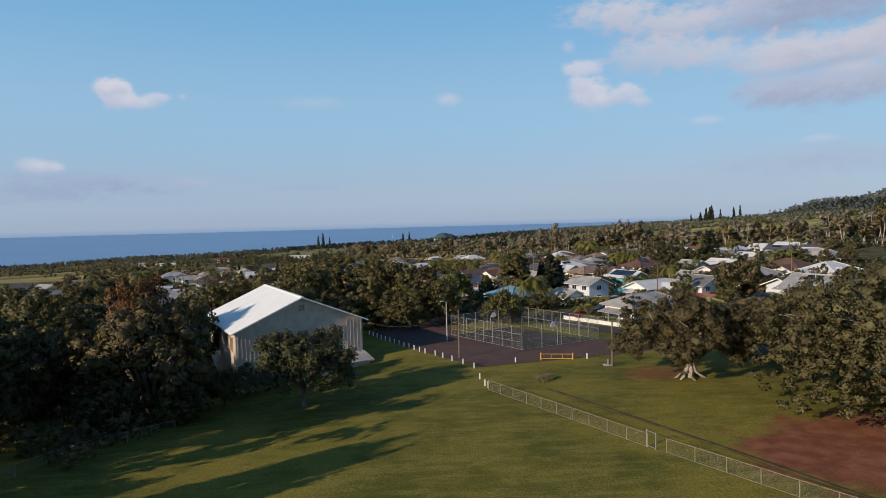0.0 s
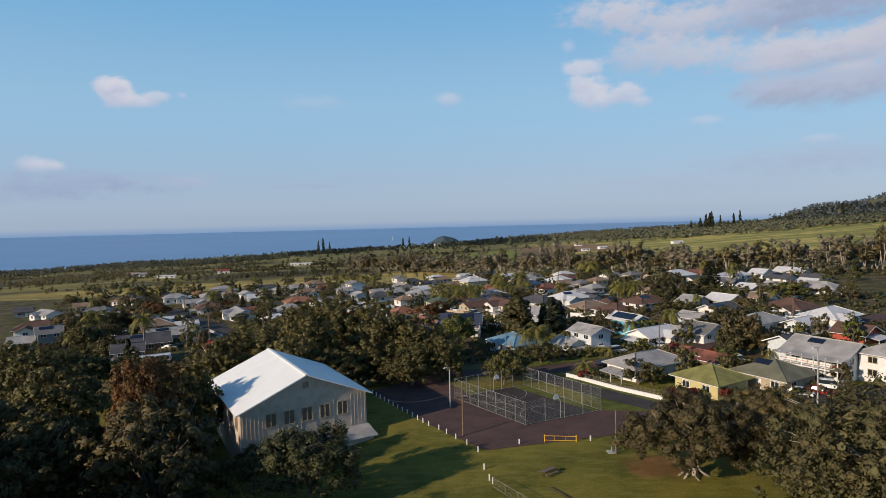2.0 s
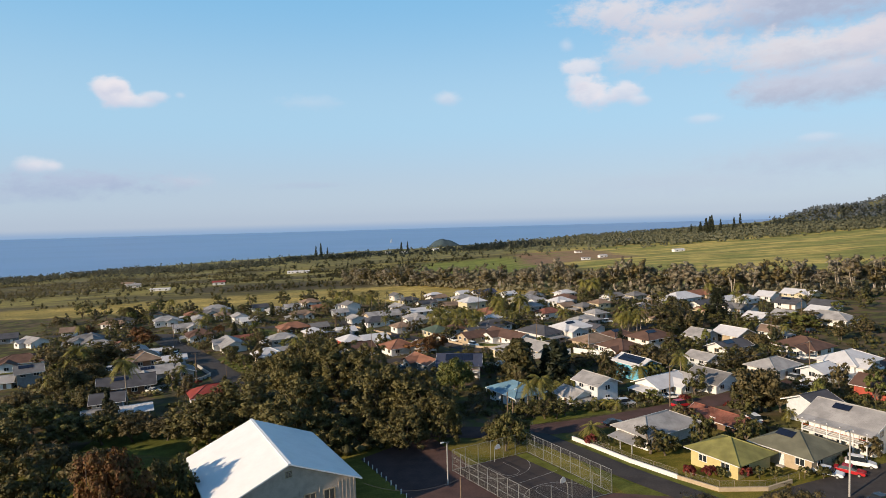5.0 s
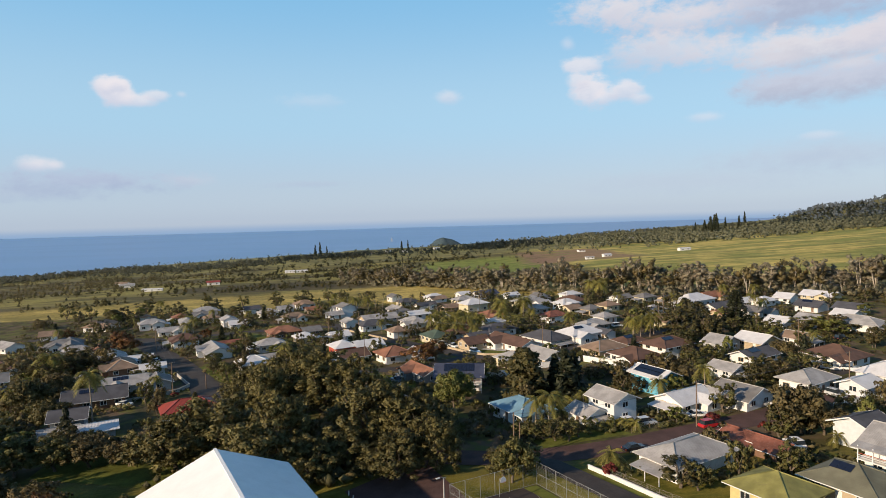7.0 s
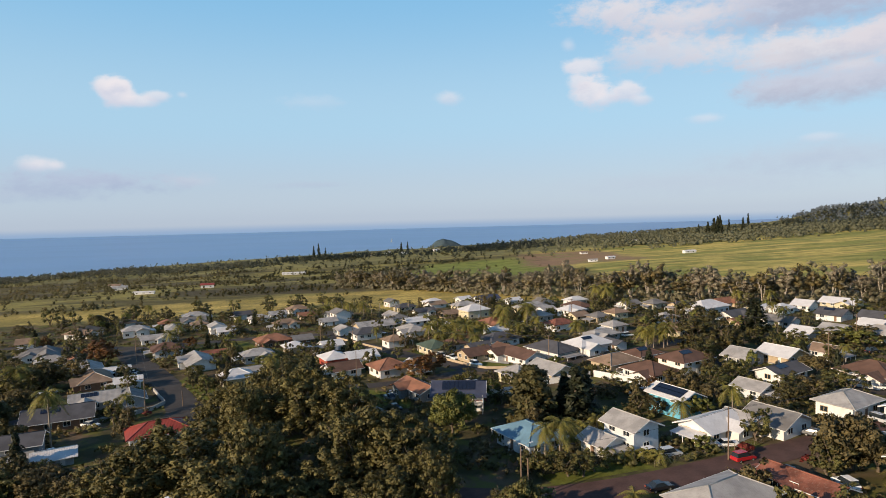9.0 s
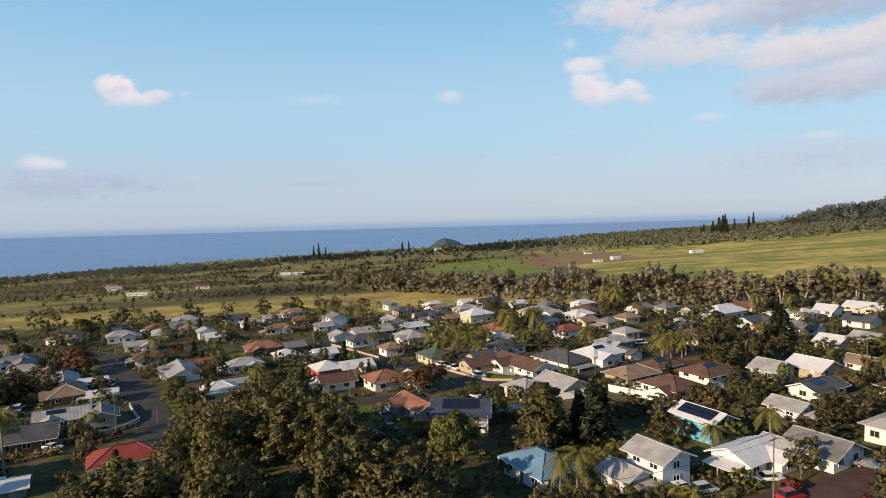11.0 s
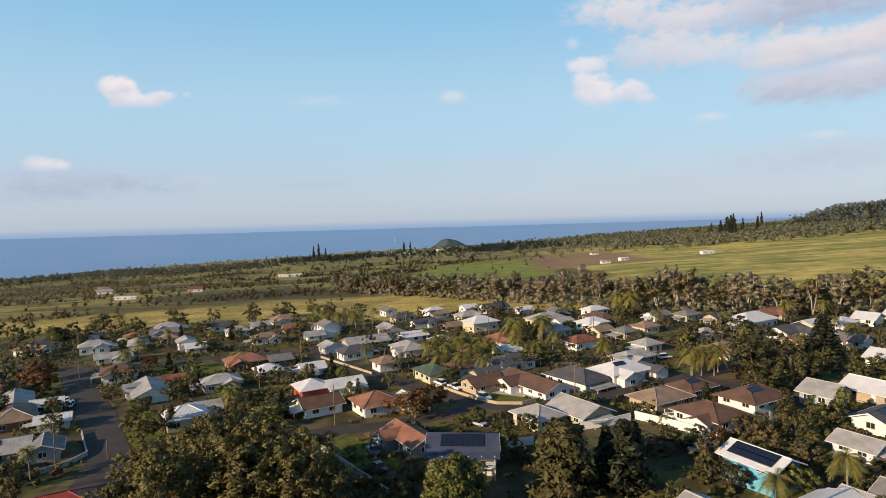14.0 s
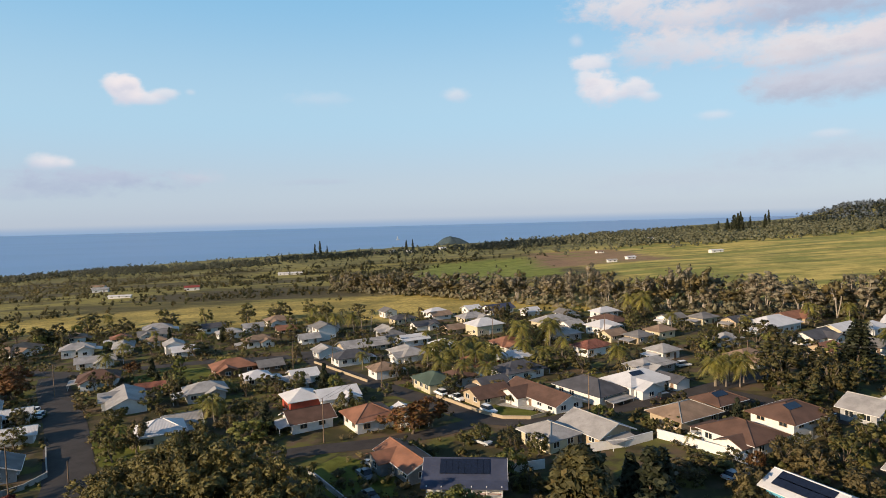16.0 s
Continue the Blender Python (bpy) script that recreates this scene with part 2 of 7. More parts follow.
    rough = n.mix(n.math("MULTIPLY", n.span(band, 0.47, 0.56), 0.85), rough, (0.090, 0.074, 0.046))
    rough = n.mix(n.math("MULTIPLY", n.span(small, 0.5, 0.7), 0.5), rough, (0.075, 0.068, 0.028))
    slope = n.mix(n.span(wavy, 0.40, 0.60), (0.245, 0.245, 0.066), (0.56, 0.430, 0.130))
    slope = n.mix(n.math("MULTIPLY", n.span(n.noise(n.vmath("MULTIPLY", p, (0.3, 1.0, 1.0)), 0.016, 6.0, 0.65), 0.48, 0.60), 0.6), slope, (0.215, 0.230, 0.064))
    slope = n.mix(n.math("MULTIPLY", n.span(n.noise(n.vmath("MULTIPLY", p, (0.2, 1.0, 1.0)), 0.045, 6.0, 0.7), 0.54, 0.62), 0.5), slope, (0.13, 0.105, 0.045))
    slope = n.mix(n.math("MULTIPLY", n.span(n.noise(p, 0.05), 0.5, 0.66), 0.6), slope, (0.16, 0.165, 0.040))
    green = n.mix(n.span(mid, 0.35, 0.65), (0.150, 0.180, 0.040), (0.235, 0.250, 0.058))
    back = n.math("SUBTRACT", yy, n.math("MULTIPLY", n.math("MINIMUM", x, 0.0), 0.27))
    field = n.mix(n.span(back, 525, 560), gold, rough)
    field = n.mix(n.math("MULTIPLY", n.math("MULTIPLY", n.span(xx, -75, -45), n.span(xx, 95, 75)), n.math("MULTIPLY", n.span(yy, 600, 630), n.span(yy, 960, 900))), field, green)
    field = n.mix(n.span(xx, 95, 125), field, slope)
    bare = n.math("MULTIPLY", n.math("MULTIPLY", n.span(xx, 62, 88), n.span(xx, 215, 190)), n.math("MULTIPLY", n.span(yy, 690, 730), n.span(yy, 1010, 960)))
    field = n.mix(n.math("MULTIPLY", bare, n.span(wavy, 0.38, 0.5, 0.3, 0.9)), field, (0.27, 0.165, 0.105))
    # tussocks and trodden tracks that mottle all the open grass
    tuft = n.math("MULTIPLY", n.span(n.noise(n.vmath("MULTIPLY", p, (0.5, 1.0, 1.0)), 0.22, 8.0, 0.78), 0.47, 0.60), 0.55)
    field = n.mix(tuft, field, n.vmath("MULTIPLY", field, (0.52, 0.55, 0.56)))
    far_land = n.mix(n.span(wavy, 0.4, 0.6), (0.155, 0.145, 0.062), (0.255, 0.230, 0.088))
    field = n.mix(n.span(yy, 980, 1080), field, far_land)
    col = n.mix(n.span(y, 124, 143), lawn, town)
    edge = n.math("ADD", y, n.math("ADD", n.math("MULTIPLY", n.math("SUBTRACT", mid, 0.5), 30.0), n.math("MULTIPLY", x, -0.02)))
    col = n.mix(n.span(edge, 392, 410), col, field)
    return col, n.math("ADD", small, fine)


MAT = {
    "ground": paint("ground_cover", build_ground, 0.95, bump=0.08, spec=0.1),
    "lawn": plain("mown_grass", (0.105, 0.114, 0.024), 0.95, spread=0.35, scale=0.35, spec=0.1),
    "brownstrip": plain("dark_brown_strip", (0.092, 0.072, 0.034), 0.95, spread=0.35, scale=0.8, spec=0.1),
    "asphalt": plain("asphalt", (0.048, 0.041, 0.038), 0.9, spread=0.25, scale=0.3),
    "court": plain("court_asphalt", (0.045, 0.036, 0.034), 0.9, spread=0.25, scale=0.3),
    "cinder": plain("red_cinder_asphalt", (0.082, 0.046, 0.040), 0.92, spread=0.25, scale=0.3),
    "white": plain("white_paint", (0.66, 0.65, 0.635), 0.6, spread=0.08),
    "cream": plain("cream_paint", (0.52, 0.46, 0.32), 0.7, spread=0.1),
    "yellow": plain("pale_yellow_paint", (0.50, 0.42, 0.20), 0.7, spread=0.1),
    "grey": plain("grey_paint", (0.33, 0.34, 0.35), 0.7, spread=0.12),
    "tan": plain("tan_paint", (0.4, 0.32, 0.22), 0.75, spread=0.12),
    "hall": plain("weathered_cream_siding", (0.47, 0.385, 0.315), 0.8, spread=0.16, scale=0.8),
    "cyan": plain("turquoise_paint", (0.12, 0.38, 0.53), 0.65, spread=0.08),
    "paleblue": plain("pale_blue_grey_paint", (0.54, 0.57, 0.60), 0.65, spread=0.08),
    "brownwall": plain("brown_siding", (0.17, 0.10, 0.065), 0.75),
    "redwall": plain("red_siding", (0.36, 0.07, 0.045), 0.7),
    "slate": plain("slate_grey_siding", (0.17, 0.19, 0.21), 0.7),
    "concrete": plain("concrete", (0.36, 0.35, 0.33), 0.9, spread=0.2),
    "wood": plain("weathered_wood", (0.17, 0.12, 0.085), 0.85, spread=0.25, scale=3),
    "bark": plain("bark", (0.12, 0.095, 0.07), 0.95, spread=0.35, scale=4),
    "greybark": plain("grey_bark", (0.38, 0.33, 0.27), 0.9, spread=0.25, scale=3),
    "palebark": plain("pale_bark", (0.30, 0.26, 0.21), 0.9, spread=0.25, scale=3),
    "steel": plain("galvanised_steel", (0.30, 0.31, 0.30), 0.5, metal=0.4, spread=0.1),
    "wire": plain("dark_cable", (0.04, 0.04, 0.045), 0.6),
    "safety": plain("yellow_gate_paint", (0.65, 0.38, 0.03), 0.55, spread=0.1),
    "solar": plain("solar_glass", (0.012, 0.016, 0.03), 0.15, spread=0.2, spec=0.6),
    "glass": plain("window_glass", (0.02, 0.026, 0.032), 0.08, spread=0.2, spec=0.7),
    "door": plain("door_paint", (0.2, 0.13, 0.09), 0.6),
    "tyre": plain("rubber", (0.02, 0.02, 0.02), 0.85),
    "trunkpalm": plain("palm_trunk", (0.24, 0.2, 0.16), 0.9, spread=0.25, scale=5),
}
ROOF = {
    "hallroof": plain("white_metal_sheet", (0.76, 0.76, 0.75), 0.5, spread=0.05, scale=0.4),
    "white": roofing("white_roof_coat", (0.58, 0.57, 0.575), 0.6, spread=0.08, dirt=0.15, rib=0.3),
    "pale": roofing("pale_grey_roof", (0.32, 0.305, 0.295), 0.7, spread=0.2, rib=0.3),
    "grey": roofing("grey_shingle", (0.17, 0.163, 0.16), 0.85),
    "dark": roofing("charcoal_shingle", (0.075, 0.075, 0.085), 0.85),
    "brown": roofing("brown_shingle", (0.112, 0.063, 0.046), 0.85),
    "tan": roofing("tan_shingle", (0.24, 0.165, 0.115), 0.85),
    "terra": roofing("terracotta_shingle", (0.25, 0.115, 0.07), 0.8),
    "rust": roofing("rusted_metal_sheet", (0.19, 0.070, 0.046), 0.75, spread=0.45, stain=(0.34, 0.25, 0.20), dirt=0.3, rib=0.3),
    "red": roofing("red_metal_sheet", (0.27, 0.050, 0.036), 0.55, spread=0.15, rib=0.3),
    "green": roofing("green_shingle", (0.07, 0.10, 0.075), 0.85),
    "moss": roofing("mossy_yellow_green_shingle", (0.205, 0.192, 0.062), 0.85, spread=0.25),
    "olive": roofing("olive_grey_shingle", (0.15, 0.145, 0.10), 0.85),
    "blue": roofing("blue_metal_sheet", (0.14, 0.25, 0.33), 0.5, spread=0.12, rib=0.3),
    "navy": roofing("dark_blue_shingle", (0.05, 0.06, 0.10), 0.7),
}
LEAF = {
    "dark": leafage("dark_leaves", (0.043, 0.041, 0.017), (0.128, 0.115, 0.043)),
    "mid": leafage("green_leaves", (0.062, 0.064, 0.022), (0.192, 0.180, 0.058)),
    "bright": leafage("bright_leaves", (0.089, 0.106, 0.026), (0.227, 0.230, 0.062), share=0.05),
    "olive": leafage("olive_leaves", (0.072, 0.059, 0.027), (0.202, 0.163, 0.072), share=0.15),
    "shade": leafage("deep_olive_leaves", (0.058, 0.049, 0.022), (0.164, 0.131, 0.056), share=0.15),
    "brown": leafage("bronze_leaves", (0.080, 0.036, 0.015), (0.200, 0.092, 0.034), share=0.3),
    "grey": leafage("grey_green_leaves", (0.135, 0.125, 0.086), (0.346, 0.302, 0.209), share=0.25, warm=(0.22, 0.16, 0.11)),
    "palm": leafage("palm_fronds", (0.070, 0.076, 0.020), (0.260, 0.238, 0.052), share=0.15, warm=(0.32, 0.22, 0.07)),
    "pine": leafage("pine_needles", (0.020, 0.027, 0.014), (0.055, 0.062, 0.029), share=0.0),
    # far woods: paler, greyer greens painted in for the haze of distance
    "far": leafage("haze_paled_leaves", (0.078, 0.088, 0.056), (0.169, 0.169, 0.101), share=0.0),
    # the hill's distance haze is put into its leaf colour as blue-grey
    "hill": leafage("hazed_hill_leaves", (0.074, 0.096, 0.116), (0.118, 0.140, 0.160), share=0.0),
    "sage": leafage("grey_green_dense_leaves", (0.040, 0.046, 0.019), (0.125, 0.126, 0.052), share=0.06),
    "weep": leafage("drooping_olive_leaves", (0.062, 0.057, 0.024), (0.180, 0.159, 0.067), share=0.12),
    "belt": leafage("shaded_windbreak_leaves", (0.107, 0.106, 0.062), (0.287, 0.254, 0.156), share=0.15, warm=(0.18, 0.13, 0.09)),
    "coast": leafage("dark_coast_leaves", (0.036, 0.046, 0.034), (0.088, 0.096, 0.066), share=0.0),
    "canopy": leafage("grove_leaves", (0.066, 0.064, 0.024), (0.215, 0.185, 0.064), share=0.1),
    "red": leafage("crimson_leaves", (0.10, 0.02, 0.02), (0.28, 0.05, 0.04), share=0.1),
}

# ---- ground and sea ----


def smooth(a, b, v):
    t = min(1.0, max(0.0, (v - a) / (b - a)))
    return t * t * (3 - 2 * t)


def ground(x, y):
    """The height of the ground."""
    near = 3.75 + 0.031 * x + 0.011 * math.sqrt(x * x + 729) - 0.026 * (y - 94.5)
    near -= 3.2 * math.exp(-((x + 38) / 17.5) ** 2 - ((y - 89) / 27) ** 2)
    far = 2.6 + 0.046 * x + 0.008 * math.sqrt(x * x + 10000) - 0.0285 * (y - 94.5)
    w = smooth(440, 950, y)
    z = near * (1 - w) + far * w
    d = math.hypot(x, y)
    if d > 300:
        z += 3.0 * noise.noise((x / 190, y / 190, 0.3)) * smooth(300, 700, d)
    z += 40 * math.exp(-((x - 1680) / 380) ** 2 - ((y - 1900) / 300) ** 2)
    z += 27 * math.exp(-((x - 1010) / 85) ** 2 - ((y - 1740) / 150) ** 2)
    z += 40 * math.exp(-((x - 1240) / 130) ** 2 - ((y - 1800) / 170) ** 2)
    if d > 1650:
        z -= ((d - 1650) / 95) ** 2 * (1 - smooth(650, 900, x) * 0.9)
    z += 6.5 * smooth(850, 1250, y) * (1 - smooth(100, 400, x))
    if x < 250 and y > 900:
        shore = 1400 + 17 * max(0.0, math.degrees(math.atan2(x, y)) + 37) + 60 * noise.noise((x / 160, y / 160, 4.4))
        z = max(z, -54.0 + 1.5 * noise.noise((x / 120, y / 120, 1.1)) - 30 * smooth(shore, shore + 60, d) - 90 * smooth(150, 250, x))
    return max(z, -130.0)


def mesh_from(name, verts, faces, material, smooth_faces=False):
    me = bpy.data.meshes.new(name)
    me.from_pydata(verts, [], faces)
    if material:
        me.materials.append(material)
    if smooth_faces:
        me.polygons.foreach_set("use_smooth", [True] * len(me.polygons))
    me.update()
    return me


def make_ground():
    def steps(lo, hi, mid0, mid1, fine, grow):
        out = [mid0]
        while out[-1] < mid1:
            out.append(out[-1] + fine)
        s = fine
        while out[-1] < hi:
            s *= grow
            out.append(out[-1] + s)
        s, low = fine, [mid0]
        while low[-1] > lo:
            s *= grow
            low.append(low[-1] - s)
        return low[:0:-1] + out
    xs, ys = steps(-4200, 4200, -170, 190, 4.0, 1.07), steps(-900, 4300, -20, 430, 4.0, 1.05)
    verts = [(x, y, ground(x, y)) for y in ys for x in xs]
    w = len(xs)
    faces = [(j * w + i, j * w + i + 1, (j + 1) * w + i + 1, (j + 1) * w + i) for j in range(len(ys) - 1) for i in range(w - 1)]
    ob = new("ground", mesh_from("ground", verts, faces, MAT["ground"], True))
    tagged(ob, "sloping land with lawn, yards and dry yellow-green fields", "ground", kind="structure")


make_ground()


def make_sea():
    def build(n, p):
        return n.mix(n.span(n.noise(n.vmath("MULTIPLY", p, (0.4, 1.0, 1.0)), 0.004, 6.0), 0.4, 0.6), (0.106, 0.205, 0.415), (0.124, 0.228, 0.450)), n.noise(p, 0.12, 6.0)
    m = paint("sea_water", build, 0.35, bump=0.6, spec=0.4)
    xs = [-6000 + 500 * i for i in range(25)]
    verts = [(x, y, -62) for x in xs for y in (-900, 2000, 4950 + 0.036 * x)]
    faces = [(3 * i + j, 3 * i + 3 + j, 3 * i + 4 + j, 3 * i + 1 + j) for i in range(24) for j in (0, 1)]
    ob = new("water", mesh_from("water", verts, faces, m))
    tagged(ob, "calm blue sea reaching to the hazy horizon", "sea", kind="structure")


make_sea()

# ---- builders ----


def part(name, bm, material, parent, label=""):
    """One mesh object under a thing or a part."""
    me = bpy.data.meshes.new(name)
    bm.to_mesh(me)
    bm.free()
    me.materials.append(material)
    return hang(name, me, parent, label)


def hang(name, me, parent, label="", m=None):
    ob = new(name, me)
    ob.parent = parent
    if m is not None:
        ob.matrix_basis = m
    if label:
        tagged(ob, label)
    return ob


def base(name, m, label, category, group="", kind=""):
    ob = new(name)
    ob.empty_display_size = 0.3
    ob.matrix_basis = m
    return tagged(ob, label, category, group, kind)


def box(bm, x0, x1, y0, y1, z0, z1):
    v = [bm.verts.new(p) for p in ((x0, y0, z0), (x1, y0, z0), (x1, y1, z0), (x0, y1, z0), (x0, y0, z1), (x1, y0, z1), (x1, y1, z1), (x0, y1, z1))]
    for f in ((3, 2, 1, 0), (4, 5, 6, 7), (0, 1, 5, 4), (1, 2, 6, 5), (2, 3, 7, 6), (3, 0, 4, 7)):
        bm.faces.new([v[i] for i in f])
    return v


def prism(bm, profile, x0, x1):
    """A closed profile in y and z, drawn out along x."""
    a = [bm.verts.new((x0, y, z)) for y, z in profile]
    b = [bm.verts.new((x1, y, z)) for y, z in profile]
    n = len(profile)
    bm.faces.new(a[::-1])
    bm.faces.new(b)
    for i in range(n):
        j = (i + 1) % n
        bm.faces.new((a[i], a[j], b[j], b[i]))


def tube(verts, faces, points, radii, sides=7):
    """Adds a tapered tube along points to lists of vertices and faces."""
    start = len(verts)
    for k, (p, r) in enumerate(zip(points, radii)):
        p = Vector(p)
        ahead = (Vector(points[min(k + 1, len(points) - 1)]) - Vector(points[max(k - 1, 0)])).normalized()
        side = ahead.orthogonal().normalized()
        other = ahead.cross(side)
        for s in range(sides):
            a = 2 * math.pi * s / sides
            verts.append(tuple(p + r * (math.cos(a) * side + math.sin(a) * other)))
    for k in range(len(points) - 1):
        for s in range(sides):
            a, b = start + k * sides + s, start + k * sides + (s + 1) % sides
            faces.append((a, b, b + sides, a + sides))
    faces.append(tuple(start + (len(points) - 1) * sides + s for s in range(sides)))


def round_bar(name, points, radius, material, parent, sides=6, label=""):
    v, f = [], []
    tube(v, f, points, [radius] * len(points), sides)
    return hang(name, mesh_from(name, v, f, material), parent, label)


# ---- plants ----


BALL = [(1, 0, 0), (-1, 0, 0), (0, 1, 0), (0, -1, 0), (0, 0, 1), (0, 0, -1)]
OCTA = np.array(((0, 2, 4), (2, 1, 4), (1, 3, 4), (3, 0, 4), (2, 0, 5), (1, 2, 5), (3, 1, 5), (0, 3, 5)), np.int32)
BALL_FACES = []
for tri in [tuple(int(i) for i in row) for row in OCTA]:
    half = []
    for a, b in zip(tri, tri[1:] + tri[:1]):
        mid = tuple(Vector([(p + q) / 2 for p, q in zip(BALL[a], BALL[b])]).normalized())
        near = [k for k, q in enumerate(BALL) if math.dist(q, mid) < 0.01]
        if not near:
            BALL.append(mid)
        half.append(near[0] if near else len(BALL) - 1)
    BALL_FACES += [(tri[0], half[0], half[2]), (tri[1], half[1], half[0]), (tri[2], half[2], half[1]), tuple(half)]
BALL, BALL_FACES = np.array(BALL, float), np.array(BALL_FACES, np.int32)


def leaves_mesh(name, rng, centres, radii, per, size, material, up=0.35, stretch=1.7, core=0.58, fine=False):
    """A crown: many uneven clumps of packed foliage with small leaf sprays standing out of them."""
    n = len(centres) * per
    c = np.repeat(np.asarray(centres, float), per, axis=0)
    r = np.repeat(np.asarray(radii, float), per)
    way = rng.normal(size=(n, 3))
    way[:, 2] += 0.45
    way /= np.linalg.norm(way, axis=1)[:, None]
    pos = c + way * (r * (0.55 + 0.5 * rng.random(n)))[:, None] * np.array((1, 1, 0.8))
    normal = way * 0.8 + rng.normal(size=(n, 3)) * 0.55 + np.array((0, 0, up))
    normal /= np.linalg.norm(normal, axis=1)[:, None]
    side = np.cross(normal, rng.normal(size=(n, 3)))
    side /= np.linalg.norm(side, axis=1)[:, None] + 1e-9
    other = np.cross(normal, side)
    s = size * (0.6 + 0.8 * rng.random(n))[:, None]
    corners = np.stack((pos - side * s * stretch / 2, pos - other * s * 0.5 + normal * s * 0.12, pos + side * s * stretch / 2, pos + other * s * 0.5 + normal * s * 0.12), axis=1).reshape(-1, 3)
    # leaves of a clump shade together, as a soft mass
    whole = np.asarray(centres, float).mean(axis=0)
    out = c - whole
    out /= np.linalg.norm(out, axis=1)[:, None] + 1e-9
    soft = way + out * 0.4 + rng.normal(size=(n, 3)) * 0.42 + np.array((0, 0, 0.15))
    soft /= np.linalg.norm(soft, axis=1)[:, None]
    # the packed inside of each clump
    ball, ball_faces = (BALL, BALL_FACES) if fine else (BALL[:6], OCTA)
    m, k = len(centres), len(ball)
    cc, rr = np.asarray(centres, float), np.asarray(radii, float)
    lumpy = core * (1 + rng.normal(size=(m, k, 1)) * 0.28)
    inside = cc[:, None, :] + ball[None] * rr[:, None, None] * lumpy * np.array((1, 1, 0.85))
    face = ball[None] * 0.8 + ((cc - whole) / (np.linalg.norm(cc - whole, axis=1)[:, None] + 1e-9))[:, None, :] * 0.5 + rng.normal(size=(m, k, 3)) * 0.2
    face /= np.linalg.norm(face, axis=2)[:, :, None]
    tris = (ball_faces[None] + (np.arange(m, dtype=np.int32) * k)[:, None, None] + 4 * n).reshape(-1)
    corners = np.concatenate((corners, inside.reshape(-1, 3)))
    soft = np.concatenate((np.repeat(soft, 4, axis=0), face.reshape(-1, 3)))
    t = len(tris) // 3
    me = bpy.data.meshes.new(name)
    me.vertices.add(len(corners))
    me.vertices.foreach_set("co", corners.astype(np.float32).ravel())
    me.loops.add(4 * n + 3 * t)
    me.loops.foreach_set("vertex_index", np.concatenate((np.arange(4 * n, dtype=np.int32), tris.astype(np.int32))))
    me.polygons.add(n + t)
    me.polygons.foreach_set("loop_start", np.concatenate((np.arange(0, 4 * n, 4, dtype=np.int32), 4 * n + np.arange(0, 3 * t, 3, dtype=np.int32))))
    me.update(calc_edges=True)
    me.normals_split_custom_set_from_vertices(soft.tolist())
    me.materials.append(material)
    return me


def clumps(rng, count, rx, rz, z0, low=-0.35, rough=0.25, inner=0.2, full=0.0):
    """Centres and radii of the clumps of an uneven, domed crown of radius rx and half height rz about z0."""
    way = rng.normal(size=(count * 3, 3))
    way /= np.linalg.norm(way, axis=1)[:, None]
    way = way[way[:, 2] > low][:count]
    lump = np.array([noise.noise((w[0] * 1.7 + 9 * rx, w[1] * 1.7, w[2] * 1.7)) for w in way])
    d = (0.78 + rough * lump * 1.6) * (1 - inner * rng.random(len(way)) ** 2)
    wide = np.where(way[:, 2] < 0, (1.02 - way[:, 2] ** 2) ** (-full / 2), 1.0)
    pos = way * np.stack((wide, wide, np.ones(len(way))), axis=1) * d[:, None] * np.array((rx, rx, rz)) + np.array((0, 0, z0))
    return pos, rx * (0.15 + 0.13 * rng.random(len(way))) * min(1.0, (45 / count) ** 0.3)


def trunk_mesh(name, rng, h, fork, r, spread, limbs, material, lean=0.3, sides=8):
    v, f = [], []
    bend = [(rng.normal() * lean, rng.normal() * lean) for _ in range(3)]
    pts = [(0, 0, -0.6), (bend[0][0] * 0.3, bend[0][1] * 0.3, fork * 0.5), (bend[0][0], bend[0][1], fork)]
    tube(v, f, pts, [r * 1.35, r, r * 0.8], sides)
    for k in range(limbs):
        a = 2 * math.pi * (k + rng.random() * 0.6) / limbs
        e = (math.cos(a) * spread * (0.5 + 0.5 * rng.random()), math.sin(a) * spread * (0.5 + 0.5 * rng.random()), h * (0.7 + 0.2 * rng.random()))
        s = Vector(pts[2])
        m1 = s.lerp(Vector(e), 0.4) + Vector((rng.normal(), rng.normal(), 0.6)) * 0.12 * spread
        m2 = s.lerp(Vector(e), 0.75) + Vector((rng.normal(), rng.normal(), 0.3)) * 0.1 * spread
        tube(v, f, [tuple(s), tuple(m1), tuple(m2), e], [r * 0.55, r * 0.38, r * 0.22, r * 0.06], 6)
    return mesh_from(name, v, f, material, True)


def broadleaf(seed, h, rx, leaf, count, per, size, bark="bark", fork=0.14, low=-0.75, rough=0.3, limbs=6, full=0.0):
    rng = np.random.default_rng(seed)
    rz = h * (1 - fork) * 0.55
    pos, rad = clumps(rng, count, rx * 0.92, rz, h - rz * 0.98, low, rough, 0.2 if count < 60 else 0.38, full)
    crown = leaves_mesh("crown", rng, pos, rad, per, size, LEAF[leaf], fine=count > 200, core=0.5 if count > 60 else 0.58 if count > 30 else 0.74)
    trunk = trunk_mesh("trunk", rng, h, h * fork, 0.035 * h, rx * 0.7, limbs, MAT[bark])
    return trunk, crown


